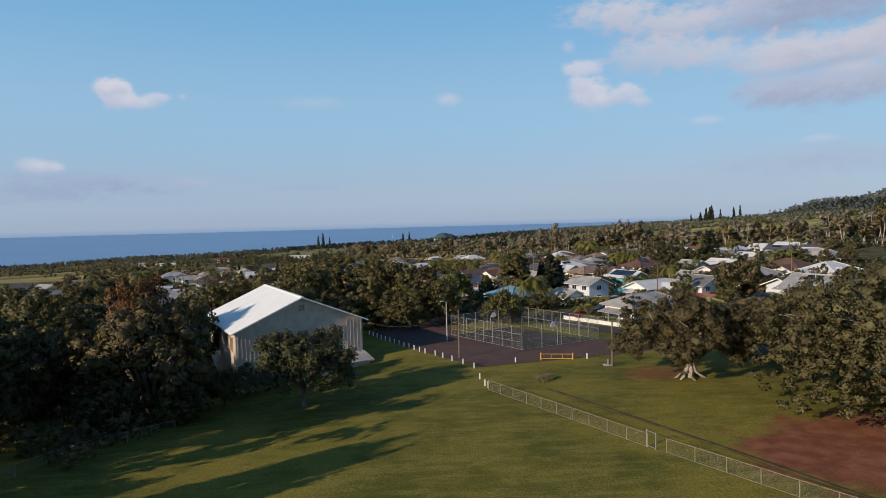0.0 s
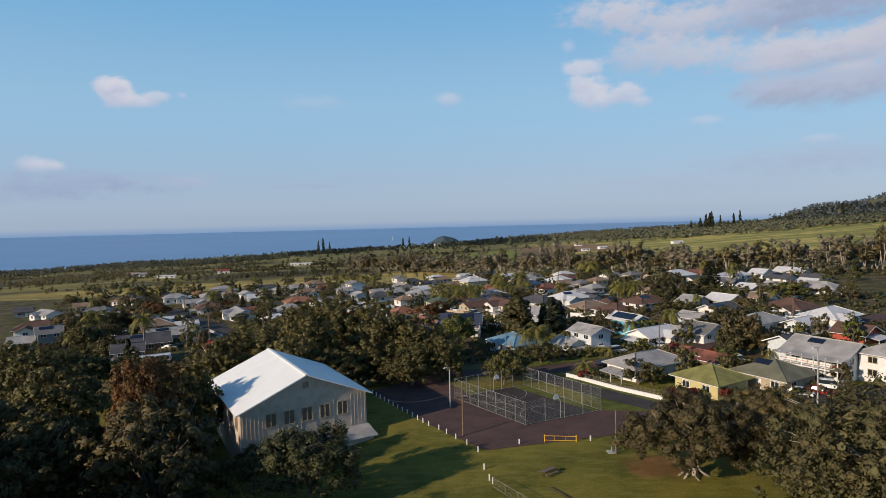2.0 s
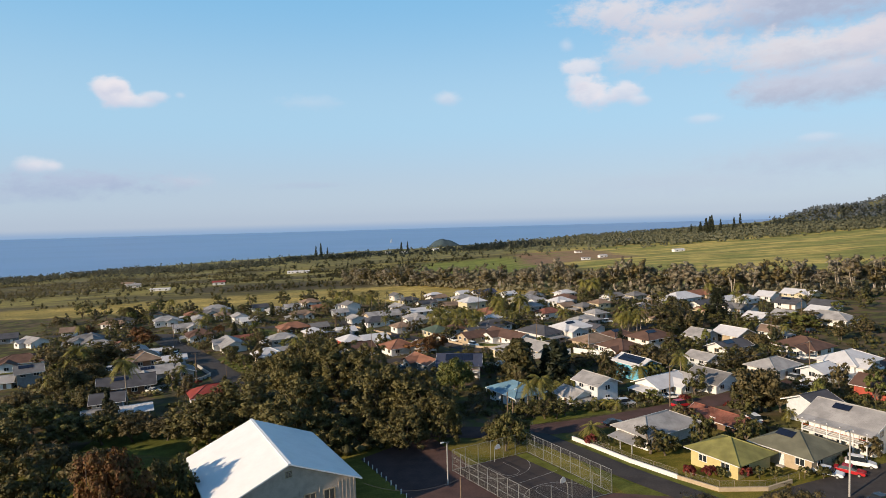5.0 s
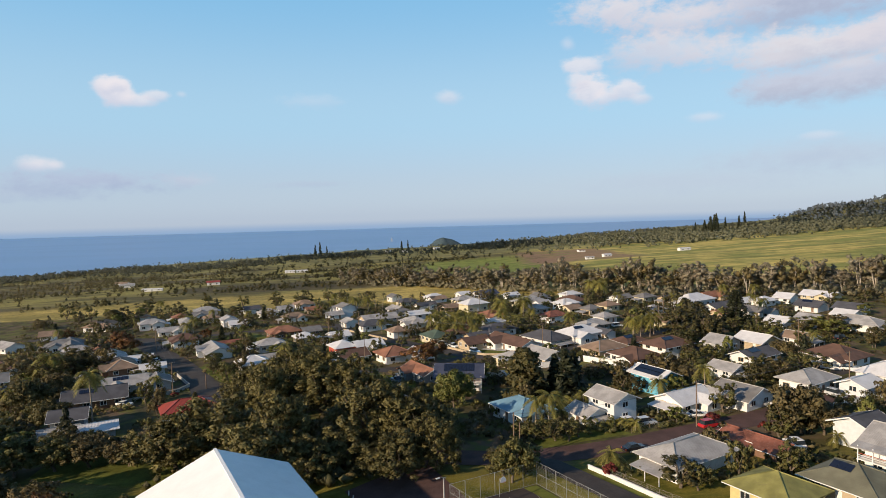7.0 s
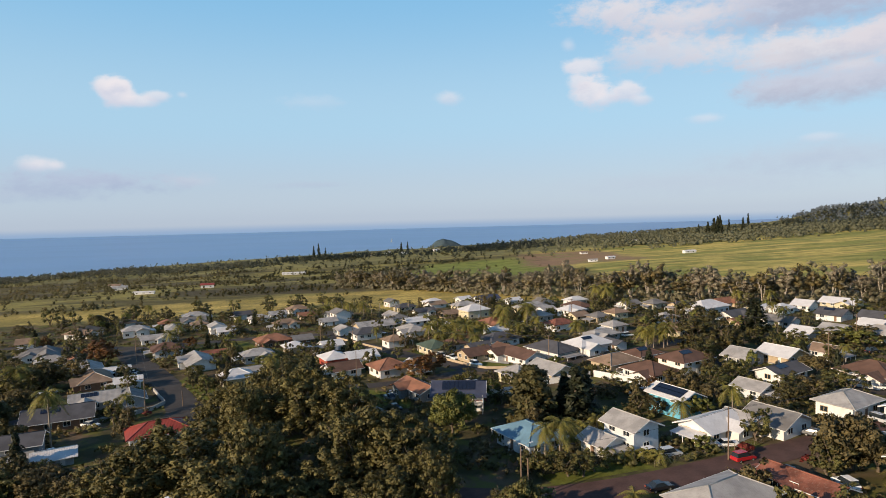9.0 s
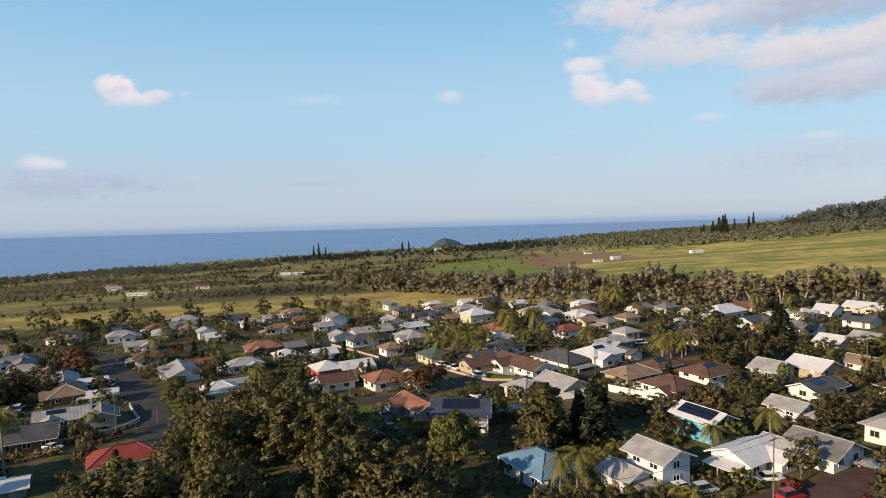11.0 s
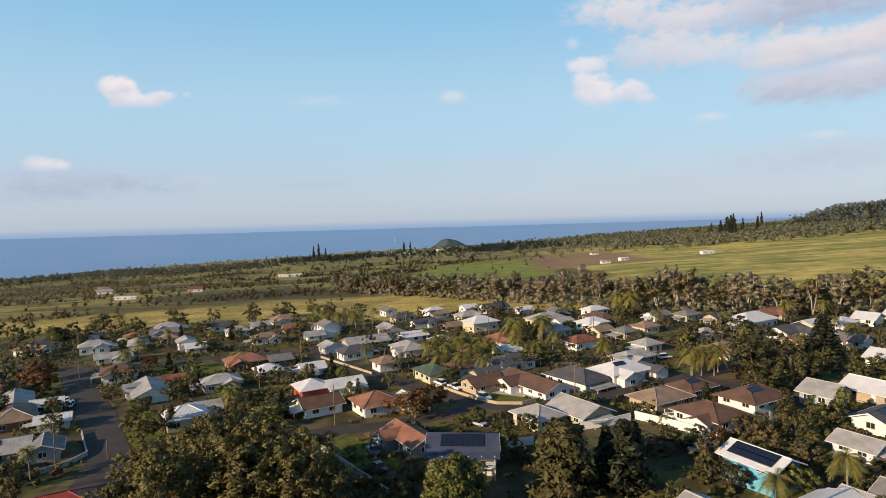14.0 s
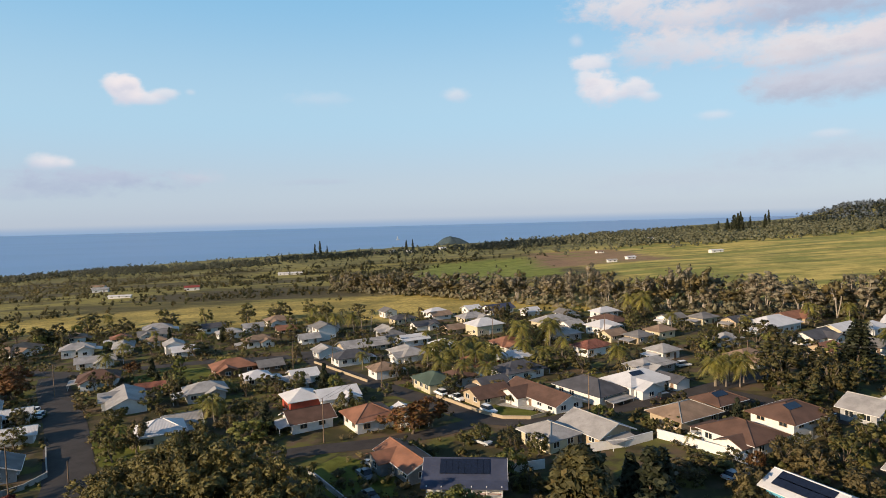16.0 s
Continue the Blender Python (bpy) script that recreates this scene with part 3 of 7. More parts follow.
def weeping_kind(seed, h, rx, leaf):
    """A broad dome whose outer branches hang down in long strands, with pale limbs showing."""
    rng = np.random.default_rng(seed)
    pos, rad = clumps(rng, 190, rx * 0.86, h * 0.42, h * 0.56, -0.25, 0.45, 0.4)
    pos, rad = [tuple(p) for p in pos], [float(r) for r in rad]
    v, f = [], []
    tube(v, f, [(0, 0, -0.6), (0.2, 0.1, h * 0.08), (0.1, -0.1, h * 0.2)], [h * 0.07, h * 0.045, h * 0.036], 9)
    for k in range(15):
        a = 2 * math.pi * (k + rng.random() * 0.7) / 15
        reach = rx * (0.62 + 0.3 * rng.random())
        e = Vector((math.cos(a) * reach, math.sin(a) * reach, h * (0.45 + 0.38 * rng.random())))
        s0 = Vector((0.1, -0.1, h * 0.18))
        m1 = s0.lerp(e, 0.35) + Vector((rng.normal() * 0.5, rng.normal() * 0.5, h * 0.14))
        m2 = s0.lerp(e, 0.72) + Vector((rng.normal() * 0.6, rng.normal() * 0.6, h * 0.11))
        tube(v, f, [tuple(s0), tuple(m1), tuple(m2), tuple(e)], [h * 0.022, h * 0.016, h * 0.010, h * 0.004], 6)
        for q in range(3):
            g = m2.lerp(e, 0.4 + 0.6 * rng.random())
            out = Vector((math.cos(a + rng.normal() * 0.5), math.sin(a + rng.normal() * 0.5), 0.25 + 0.4 * rng.random())) * rx * 0.22
            tube(v, f, [tuple(g), tuple(g + out * 0.55 + Vector((0, 0, 0.3))), tuple(g + out)], [h * 0.006, h * 0.004, h * 0.0015], 5)
    for k in range(190):
        a = 2.399 * k + rng.random() * 0.6
        d = rx * (0.45 + 0.53 * rng.random() ** 0.6)
        top = h * (0.50 + 0.28 * rng.random())
        foot = h * (0.05 + 0.42 * rng.random() ** 1.4)
        n = 3 + int((top - foot) / (h * 0.10))
        for i in range(n):
            t = i / (n - 1)
            pos.append((math.cos(a) * d * (1 + 0.05 * t) + rng.normal() * 0.7, math.sin(a) * d * (1 + 0.05 * t) + rng.normal() * 0.7, top + (foot - top) * t))
            rad.append(rx * 0.066 * (1.0 - 0.4 * t) * rng.uniform(0.7, 1.4))
    crown = leaves_mesh("crown", rng, pos, rad, 84, 0.145, LEAF[leaf], up=0.1, stretch=2.1, core=0.46)
    return mesh_from("trunk", v, f, MAT["palebark"], True), crown


def palm_kind(seed, h, fronds=22, length=2.9, leaf="palm"):
    rng = np.random.default_rng(seed)
    v, f = [], []
    bend = rng.normal(size=2) * 0.07 * h
    pts = [(bend[0] * t * t, bend[1] * t * t, h * t - 0.4) for t in (0, 0.25, 0.5, 0.75, 1)]
    tube(v, f, pts, [0.2, 0.16, 0.14, 0.13, 0.12], 7)
    trunk = mesh_from("trunk", v, f, MAT["trunkpalm"], True)
    v, f = [], []
    top = Vector(pts[-1])
    for k in range(fronds):
        a = 2.4 * k + rng.random()
        rise = 0.95 - 1.5 * k / fronds + rng.normal() * 0.1
        out = Vector((math.cos(a), math.sin(a), 0))
        side = Vector((-math.sin(a), math.cos(a), 0))
        line = []
        for i in range(9):
            t = i / 8
            line.append(top + out * length * (t * math.cos(rise * 0.6)) + Vector((0, 0, length * (rise * t * 0.95 - 0.85 * t * t))))
        for i in range(8):
            w = 0.82 * math.sin(math.pi * (0.12 + 0.8 * i / 8)) * length / 2.9
            for sgn in (-1, 1):
                for half in (0, 0.25, 0.5, 0.75):
                    p = line[i].lerp(line[i + 1], half)
                    q = line[i].lerp(line[i + 1], half + 0.22)
                    tip = p.lerp(q, 3.2) + side * sgn * w * rng.uniform(0.8, 1.1) + Vector((0, 0, -0.55 * w)) + out * 0.25
                    n0 = len(v)
                    v += [tuple(p), tuple(q), tuple(tip)]
                    f.append((n0, n0 + 1, n0 + 2))
        n0 = len(v)
        for i in range(9):
            v += [tuple(line[i] + side * 0.03), tuple(line[i] - side * 0.03 + Vector((0, 0, 0.03)))]
        for i in range(8):
            f.append((n0 + 2 * i, n0 + 2 * i + 1, n0 + 2 * i + 3, n0 + 2 * i + 2))
    return trunk, mesh_from("fronds", v, f, LEAF[leaf])


def column_kind(seed, h, r, leaf="dark", cone=0.5, count=60, per=26, size=0.4, bare=0.04):
    """Cypress and conifers: clumps up a narrow column or cone."""
    rng = np.random.default_rng(seed)
    t = rng.random(count) ** 0.8
    a = rng.random(count) * 6.283
    d = r * (1 - cone * t) * (0.35 + 0.55 * rng.random(count)) * np.minimum(1, (1 - t) * 5 + 0.15)
    pos = np.stack((np.cos(a) * d, np.sin(a) * d, h * (bare + (0.97 - bare) * t)), axis=1)
    crown = leaves_mesh("crown", rng, pos, r * (0.22 + 0.30 * (1 - t)), per, size, LEAF[leaf], up=0.5, stretch=2.0)
    v, f = [], []
    tube(v, f, [(0, 0, -0.5), (0, 0, h * 0.5), (0, 0, h * 0.93)], [0.025 * h, 0.018 * h, 0.004 * h], 7)
    return mesh_from("trunk", v, f, MAT["bark"], True), crown


def tier_kind(seed, h, r):
    """Norfolk pine: level tiers of branches."""
    rng = np.random.default_rng(seed)
    pos, rad, v, f = [], [], [], []
    tube(v, f, [(0, 0, -0.5), (0, 0, h * 0.5), (0, 0, h)], [0.022 * h, 0.015 * h, 0.004 * h], 7)
    for k in range(13):
        t = 0.12 + 0.86 * k / 13
        for i in range(7):
            a = 0.9 * i + k
            for s in (0.45, 0.75, 1.0):
                d = r * (1 - t) ** 0.8 * s
                pos.append((math.cos(a) * d, math.sin(a) * d, h * t + 0.12 * d))
                rad.append(0.35 + 0.10 * d)
    crown = leaves_mesh("crown", rng, pos, rad, 9, 0.5, LEAF["pine"], up=0.8, stretch=1.8)
    return mesh_from("trunk", v, f, MAT["bark"], True), crown


def windbreak_kind(seed, h, leaf="grey"):
    """A tall bare-stemmed tree with an open, ragged head."""
    rng = np.random.default_rng(seed)
    v, f, pos, rad = [], [], [], []
    for stem in range(3):
        a = rng.random() * 6.28
        e = Vector((math.cos(a) * h * 0.14, math.sin(a) * h * 0.14, h * (0.72 + 0.2 * rng.random())))
        m1 = e * 0.5 + Vector((rng.normal(), rng.normal(), 0)) * 0.5
        tube(v, f, [(0, 0, -0.5), tuple(m1), tuple(e)], [0.24, 0.18, 0.06], 6)
        for b in range(6):
            t = 0.42 + 0.6 * rng.random()
            p = e * t
            q = p + Vector((rng.normal() * h * 0.11, rng.normal() * h * 0.11, h * (0.06 + 0.09 * rng.random())))
            tube(v, f, [tuple(p), tuple(p.lerp(q, 0.5) + Vector((0, 0, 0.3))), tuple(q)], [0.09, 0.06, 0.02], 5)
            pos += [tuple(q), tuple(p.lerp(q, 0.7))]
            rad += [h * 0.105 * (0.7 + 0.7 * rng.random()), h * 0.075]
    crown = leaves_mesh("crown", rng, pos, rad, 20, 0.5, LEAF[leaf], up=0.2, core=0.62)
    return mesh_from("trunk", v, f, MAT["greybark"], True), crown


# kind: meshes of trunk and crown, the height and half width they are made for, label, category
KIND = {}


def kind_of(key, made, h, r, label, category="tree"):
    KIND.setdefault(key, []).append((made, h, r, label, category))


for s in range(4):
    for far, count, per, size in (("", 36, 34, 0.33), ("far_", 24, 14, 0.42)):
        kind_of(far + "mid", broadleaf(10 + s, 8.0, 4.0, "mid", count, per, size, full=0.3), 8.0, 4.0, "leafy green yard tree with a rounded crown")
        kind_of(far + "dark", broadleaf(20 + s, 9.0, 4.5, "dark", count, per, size, full=0.3), 9.0, 4.5, "dark green dense broadleaf tree among the houses")
        kind_of(far + "olive", broadleaf(30 + s, 7.0, 4.0, "olive", count, per, size, full=0.3), 7.0, 4.0, "olive-brown spreading yard tree with fine leaves")
    kind_of("shrub", broadleaf(40 + s, 2.6, 2.0, "mid", 18, 24, 0.28, fork=0.08, low=-0.1, limbs=4), 2.6, 2.0, "low rounded green garden shrub", "shrub")
    kind_of("palm", palm_kind(50 + s, 8.0), 10.0, 3.0, "coconut palm with arching yellow-green fronds", "palm")
    kind_of("windbreak", windbreak_kind(60 + s, 17.0, "grey" if s % 2 else "olive"), 17.0, 4.5, "tall pale-stemmed windbreak tree with a ragged olive head")
for s in range(2):
    kind_of("bright", broadleaf(70 + s, 6.0, 3.2, "bright", 26, 34, 0.36), 6.0, 3.2, "bright green young leafy tree")
    kind_of("bronze", broadleaf(75 + s, 6.0, 4.0, "brown", 36, 34, 0.34, low=-0.2), 6.0, 4.0, "bronze-brown half bare spreading tree")
    kind_of("lowpalm", palm_kind(80 + s, 2.2, 14, 2.6, "palm"), 4.4, 2.7, "short yellow-green palm in a garden", "palm")
    kind_of("tallpalm", palm_kind(84 + s, 11.0, 13, 2.0, "dark"), 12.5, 2.0, "tall slim royal palm with a small head", "palm")
    kind_of("cypress", column_kind(88 + s, 12.0, 1.3, "dark", 0.55, 80, 30, 0.35), 12.0, 1.3, "narrow dark green column cypress")
    kind_of("conifer", column_kind(92 + s, 11.0, 3.0, "pine", 0.85, 52, 22, 0.55), 11.0, 3.0, "dark green cone-shaped conifer")
    kind_of("column", column_kind(96 + s, 11.0, 3.6, "dark", 0.35, 110, 40, 0.5), 11.0, 3.6, "dense dark green upright tree with a full crown")
    kind_of("norfolk", tier_kind(98 + s, 17.0, 4.2), 17.0, 4.2, "tall tiered Norfolk pine with level branches")
    kind_of("redshrub", broadleaf(104 + s, 2.4, 1.9, "red", 22, 32, 0.34, fork=0.08, low=-0.1, limbs=4), 2.4, 1.9, "low crimson-leaved garden shrub", "shrub")
# the larger yard trees have finer leaves
for key, leaf, label in (("mid", "mid", "broad leafy green tree in a yard"), ("dark", "dark", "broad dark green tree in a yard"), ("olive", "olive", "broad olive-brown tree with fine leaves"), ("bright", "bright", "broad bright green leafy tree")):
    kind_of("broad_" + key, broadleaf(131 + len(key), 8.0, 6.0, leaf, 115, 36, 0.30, fork=0.16, low=-0.6, rough=0.36, limbs=8), 8.0, 6.0, label)
# the large trees that the camera passes close to
kind_of("mango", broadleaf(201, 15.0, 9.5, "shade", 230, 40, 0.33, fork=0.05, low=-0.95, rough=0.34, limbs=9, full=0.75), 15.0, 9.5, "huge dark olive mango tree with a dense low crown")
kind_of("mango", broadleaf(203, 15.0, 9.5, "dark", 230, 40, 0.33, fork=0.05, low=-0.95, rough=0.36, limbs=9, full=0.75), 15.0, 9.5, "huge dark green mango tree with a dense low crown")
kind_of("orchard", broadleaf(207, 8.5, 6.8, "sage", 170, 110, 0.165, fork=0.22, low=-0.55, rough=0.32, limbs=8, full=0.75), 8.5, 6.8, "round grey-green tree beside the white-roofed hall")
kind_of("monkeypod", broadleaf(211, 11.0, 10.0, "shade", 270, 120, 0.165, bark="palebark", fork=0.16, low=-0.62, rough=0.36, limbs=11, full=0.7), 11.0, 10.0, "wide spreading olive tree with pale crooked limbs")
kind_of("weeping", weeping_kind(215, 15.0, 13.0, "weep"), 15.0, 13.0, "huge drooping olive-green tree with pale bare branches")
kind_of("grove", broadleaf(217, 13.0, 8.0, "canopy", 180, 40, 0.36, fork=0.08, low=-0.8, rough=0.42, limbs=8, full=0.75), 13.0, 8.0, "large lumpy green tree in a dense grove")
kind_of("grove", broadleaf(219, 13.0, 8.0, "canopy", 180, 40, 0.36, fork=0.08, low=-0.8, rough=0.42, limbs=8, full=0.75), 13.0, 8.0, "large lumpy olive-green tree in a dense grove")
kind_of("bronzetop", broadleaf(221, 15.0, 8.5, "brown", 190, 66, 0.27, fork=0.16, low=-0.6, rough=0.34, limbs=8, full=0.75), 15.0, 8.5, "large tree with bronze-red new leaves")
grown = random.Random(5)


def tree(key, x, y, h, r, group="", which=None, drop=0.0, name="tree"):
    """One tree of a kind at a place, of that height and half width."""
    if "broad_" + key in KIND and r > 4.4 and y < 215:
        key, which = "broad_" + key, 0
    elif y > 255 and "far_" + key in KIND:
        key = "far_" + key
    made, h0, r0, label, category = KIND[key][grown.randrange(len(KIND[key])) if which is None else which]
    m = pose(x, y, ground(x, y) - drop, 0, 0, grown.uniform(0, 360))
    name = {"windbreak": "windbreak_tree", "mango": "mango_tree", "grove": "shade_tree", "monkeypod": "shade_tree", "weeping": "shade_tree", "conifer": "pine_tree", "norfolk": "pine_tree",
            "cypress": "cypress_tree"}.get(key, {"shrub": "shrub", "palm": "palm_tree"}.get(category, name))
    ob = base(name, m, label, category, group)
    size = Matrix.Diagonal((r / r0, r / r0, h / h0, 1))
    hang("trunk", made[0], ob, m=size)
    if category == "palm":
        stem = {"palm": 7.6, "lowpalm": 1.8, "tallpalm": 10.6}[key]
        even = r / r0
        hang("fronds", made[1], ob, m=Matrix.Translation((0, 0, stem * (h / h0 - even))) @ Matrix.Diagonal((even, even, even, 1)))
    else:
        hang("crown", made[1], ob, m=size)
    return ob


# ---- houses ----
SAY_ROOF = {"white": "white", "pale": "pale grey", "grey": "grey", "dark": "charcoal", "brown": "brown", "tan": "tan", "terra": "terracotta", "rust": "rusty metal",
            "red": "red", "green": "dark green", "moss": "mossy yellow-green", "olive": "olive grey", "blue": "blue", "navy": "dark blue", "slate": "grey"}
SAY_WALL = {"white": "white", "cream": "cream", "yellow": "pale yellow", "grey": "grey", "tan": "tan", "cyan": "turquoise", "paleblue": "pale blue",
            "brownwall": "brown", "redwall": "red", "slate": "slate grey"}


def ring_mesh(name, w, h, bar, deep, material):
    bm = bmesh.new()
    for x0, x1, z0, z1 in ((-w / 2, w / 2, -h / 2, -h / 2 + bar), (-w / 2, w / 2, h / 2 - bar, h / 2), (-w / 2, -w / 2 + bar, -h / 2 + bar, h / 2 - bar),
                           (w / 2 - bar, w / 2, -h / 2 + bar, h / 2 - bar), (-bar / 2, bar / 2, -h / 2 + bar, h / 2 - bar)):
        box(bm, x0, x1, -deep, 0.02, z0, z1)
    me = bpy.data.meshes.new(name)
    bm.to_mesh(me)
    bm.free()
    me.materials.append(material)
    return me


def slab_mesh(name, w, h, deep, material):
    bm = bmesh.new()
    box(bm, -w / 2, w / 2, -deep, 0.02, -h / 2, h / 2)
    me = bpy.data.meshes.new(name)
    bm.to_mesh(me)
    bm.free()
    me.materials.append(material)
    return me


FRAME = {c: ring_mesh("window_frame", 1.7, 1.3, 0.1, 0.07, MAT[c]) for c in ("white", "tan")}
PANE = slab_mesh("pane", 1.5, 1.1, 0.025, MAT["glass"])
DOOR = {c: slab_mesh("door", 0.95, 2.05, 0.06, MAT[c]) for c in ("door", "white")}
KNOB = slab_mesh("handle", 0.1, 0.1, 0.12, MAT["steel"])
PANEL = slab_mesh("solar_panel", 1.0, 1.65, 0.05, MAT["solar"])
built = random.Random(11)
FOOT = []


def put_window(parent, m, frame):
    win = hang("window", FRAME[frame], parent, m=m)
    hang("pane", PANE, win)


def house(x, y, turn, L, d, h, shape, pitch, roof, wall, solar=0, far=False, deck=False):
    """A house with its long side along its own x, at that turn in degrees."""
    storeys = "two-storey" if h > 4.2 else "single-storey"
    words = f"{storeys} house with {SAY_ROOF[roof]} {shape} roof and {SAY_WALL[wall]} walls"
    z = min(ground(x + a, y + b) for a in (-L / 2.6, L / 2.6) for b in (-d / 2.6, d / 2.6)) + 0.35
    ob = base("house", pose(x, y, z, 0, 0, turn), words, "house", "houses of the neighbourhood")
    FOOT.append((x, y, math.hypot(L, d) / 2))
    o = 0.85
    rise = (d / 2) * pitch
    bm = bmesh.new()
    if shape == "gable":
        prism(bm, [(-d / 2, -1.6), (d / 2, -1.6), (d / 2, h), (0, h + rise), (-d / 2, h)], -L / 2, L / 2)
    else:
        box(bm, -L / 2, L / 2, -d / 2, d / 2, -1.6, h)
    part("wall", bm, MAT[wall], ob)
    bm = bmesh.new()
    t = 0.16
    if shape == "gable":
        e = h - o * pitch
        prism(bm, [(-d / 2 - o, e + 0.03), (0, h + rise + 0.03), (d / 2 + o, e + 0.03), (d / 2 + o, e + 0.03 + t), (0, h + rise + 0.03 + t), (-d / 2 - o, e + 0.03 + t)][::-1], -L / 2 - o, L / 2 + o)
        half = L / 2 + o
    else:
        e = h + 0.03
        top = e + t + (d / 2 + o) * pitch
        half = max(0.3, (L - d) / 2)
        A = [(-L / 2 - o, -d / 2 - o), (L / 2 + o, -d / 2 - o), (L / 2 + o, d / 2 + o), (-L / 2 - o, d / 2 + o)]
        lo = [bm.verts.new((*p, e)) for p in A]
        up = [bm.verts.new((*p, e + t)) for p in A]
        r0, r1 = bm.verts.new((-half, 0, top)), bm.verts.new((half, 0, top))
        bm.faces.new(lo[::-1])
        for i in range(4):
            j = (i + 1) % 4
            bm.faces.new((lo[i], lo[j], up[j], up[i]))
        bm.faces.new((up[0], up[1], r1, r0))
        bm.faces.new((up[1], up[2], r1))
        bm.faces.new((up[2], up[3], r0, r1))
        bm.faces.new((up[3], up[0], r0))
    roof_ob = part("roof", bm, ROOF[roof] if roof in ROOF else ROOF["grey"], ob)
    crest = h + rise + 0.03 + t if shape == "gable" else top
    if not far:
        v, f = [], []
        tube(v, f, [(-half, 0, crest), (half, 0, crest)], [0.13, 0.13], 6)
        if shape != "gable":
            for px, py in A:
                tube(v, f, [(px, py, e + t), (math.copysign(half, px), 0, crest)], [0.11, 0.11], 6)
        cap = MAT["concrete"] if roof in ("pale", "grey", "tan") else MAT["white"] if roof == "white" else ROOF[roof] if roof in ROOF else ROOF["grey"]
        hang("ridge_cap", mesh_from("ridge_cap", v, f, cap, True), roof_ob)
        if shape == "gable":
            zb, zt = h - o * pitch + 0.03, h + rise + 0.03
            for x0 in (-L / 2 - o - 0.062, L / 2 + o + 0.012):
                bm = bmesh.new()
                prism(bm, [(-d / 2 - o, zb - 0.06), (0, zt - 0.06), (d / 2 + o, zb - 0.06), (d / 2 + o, zb + t + 0.02), (0, zt + t + 0.02), (-d / 2 - o, zb + t + 0.02)][::-1], x0, x0 + 0.05)
                part("barge_board", bm, MAT["white"], roof_ob)
        bm = bmesh.new()
        for s in (-1, 1):
            y0 = s * (d / 2 + o + 0.012)
            z0 = (h - o * pitch + 0.03) if shape == "gable" else h + 0.03
            box(bm, -L / 2 - o, L / 2 + o, min(y0, y0 + s * 0.09), max(y0, y0 + s * 0.09), z0 + 0.02, z0 + 0.14)
        part("gutter", bm, MAT["white"], roof_ob)
    # a cross wing and a carport on some of them
    def across(bm):
        for vert in bm.verts:
            vert.co.x, vert.co.y = -vert.co.y, vert.co.x
    side = -1 if math.cos(radians(turn)) > 0 else 1
    cover = ROOF[roof] if roof in ROOF else ROOF["grey"]
    if L > 10 and h < 4 and built.random() < 0.6:
        w2, out = min(0.42 * L, d * 0.8), built.uniform(1.6, 3.2)
        u, r2 = built.choice((-1, 1)) * L * 0.22, w2 / 2 * pitch
        y1 = side * (d / 2 + out)
        bm = bmesh.new()
        prism(bm, [(-w2 / 2 - u, -1.6), (w2 / 2 - u, -1.6), (w2 / 2 - u, h - 0.02), (-u, h - 0.02 + r2), (-w2 / 2 - u, h - 0.02)], min(0, y1), max(0, y1))
        across(bm)
        wing = part("wing", bm, MAT[wall], ob)
        bm = bmesh.new()
        e2, y2 = h - o * pitch, y1 + side * o
        prism(bm, [(-w2 / 2 - o - u, e2), (-u, h + r2), (w2 / 2 + o - u, e2), (w2 / 2 + o - u, e2 + t), (-u, h + r2 + t), (-w2 / 2 - o - u, e2 + t)][::-1], min(0, y2), max(0, y2))
        across(bm)
        part("wing_roof", bm, cover, wing)
        put_window(wing, pose(u, y1, 1.45, 0, 0, 0 if side < 0 else 180), "white")
    if h < 4 and built.random() < 0.5:
        s, deep = built.choice((-1, 1)), built.uniform(2.6, 4.2)
        x0, x1 = s * (L / 2 + 0.02), s * (L / 2 + deep)
        bm = bmesh.new()
        zz = h - o * pitch - 0.25
        v = [bm.verts.new(q) for q in ((x0, -d * 0.4, zz), (x1, -d * 0.4, zz - 0.45), (x1, d * 0.4, zz - 0.45), (x0, d * 0.4, zz))]
        w = [bm.verts.new(q.co + Vector((0, 0, 0.12))) for q in v]
        bm.faces.new(v[::-1])
        bm.faces.new(w)
        for i in range(4):
            j = (i + 1) % 4
            bm.faces.new((v[i], v[j], w[j], w[i]))
        bmesh.ops.recalc_face_normals(bm, faces=bm.faces[:])
        port = part("carport", bm, built.choice((cover, ROOF["white"], ROOF["pale"])), ob, "lean-to carport roof on thin posts")
        for q in (-0.37, 0, 0.37):
            bm = bmesh.new()
            xx = s * (L / 2 + deep - 0.2)
            box(bm, xx - 0.06, xx + 0.06, q * d - 0.06, q * d + 0.06, -1.2, zz - 0.43)
            part("post", bm, MAT["white"], port)
    if deck:
        y0, y1 = side * d / 2, side * (d / 2 + 2.6)
        bm = bmesh.new()
        box(bm, -L / 2, L / 2, min(y0, y1), max(y0, y1), 2.45, 2.65)
        floor = part("balcony", bm, MAT["white"], ob, "long white upper balcony on posts")
        for k in range(6):
            u = -L / 2 + 0.15 + k * (L - 0.3) / 5
            bm = bmesh.new()
            box(bm, u - 0.08, u + 0.08, y1 - 0.08 - side * 0.1, y1 + 0.08 - side * 0.1, -1.2, h - 0.35)
            part("post", bm, MAT["white"], floor)
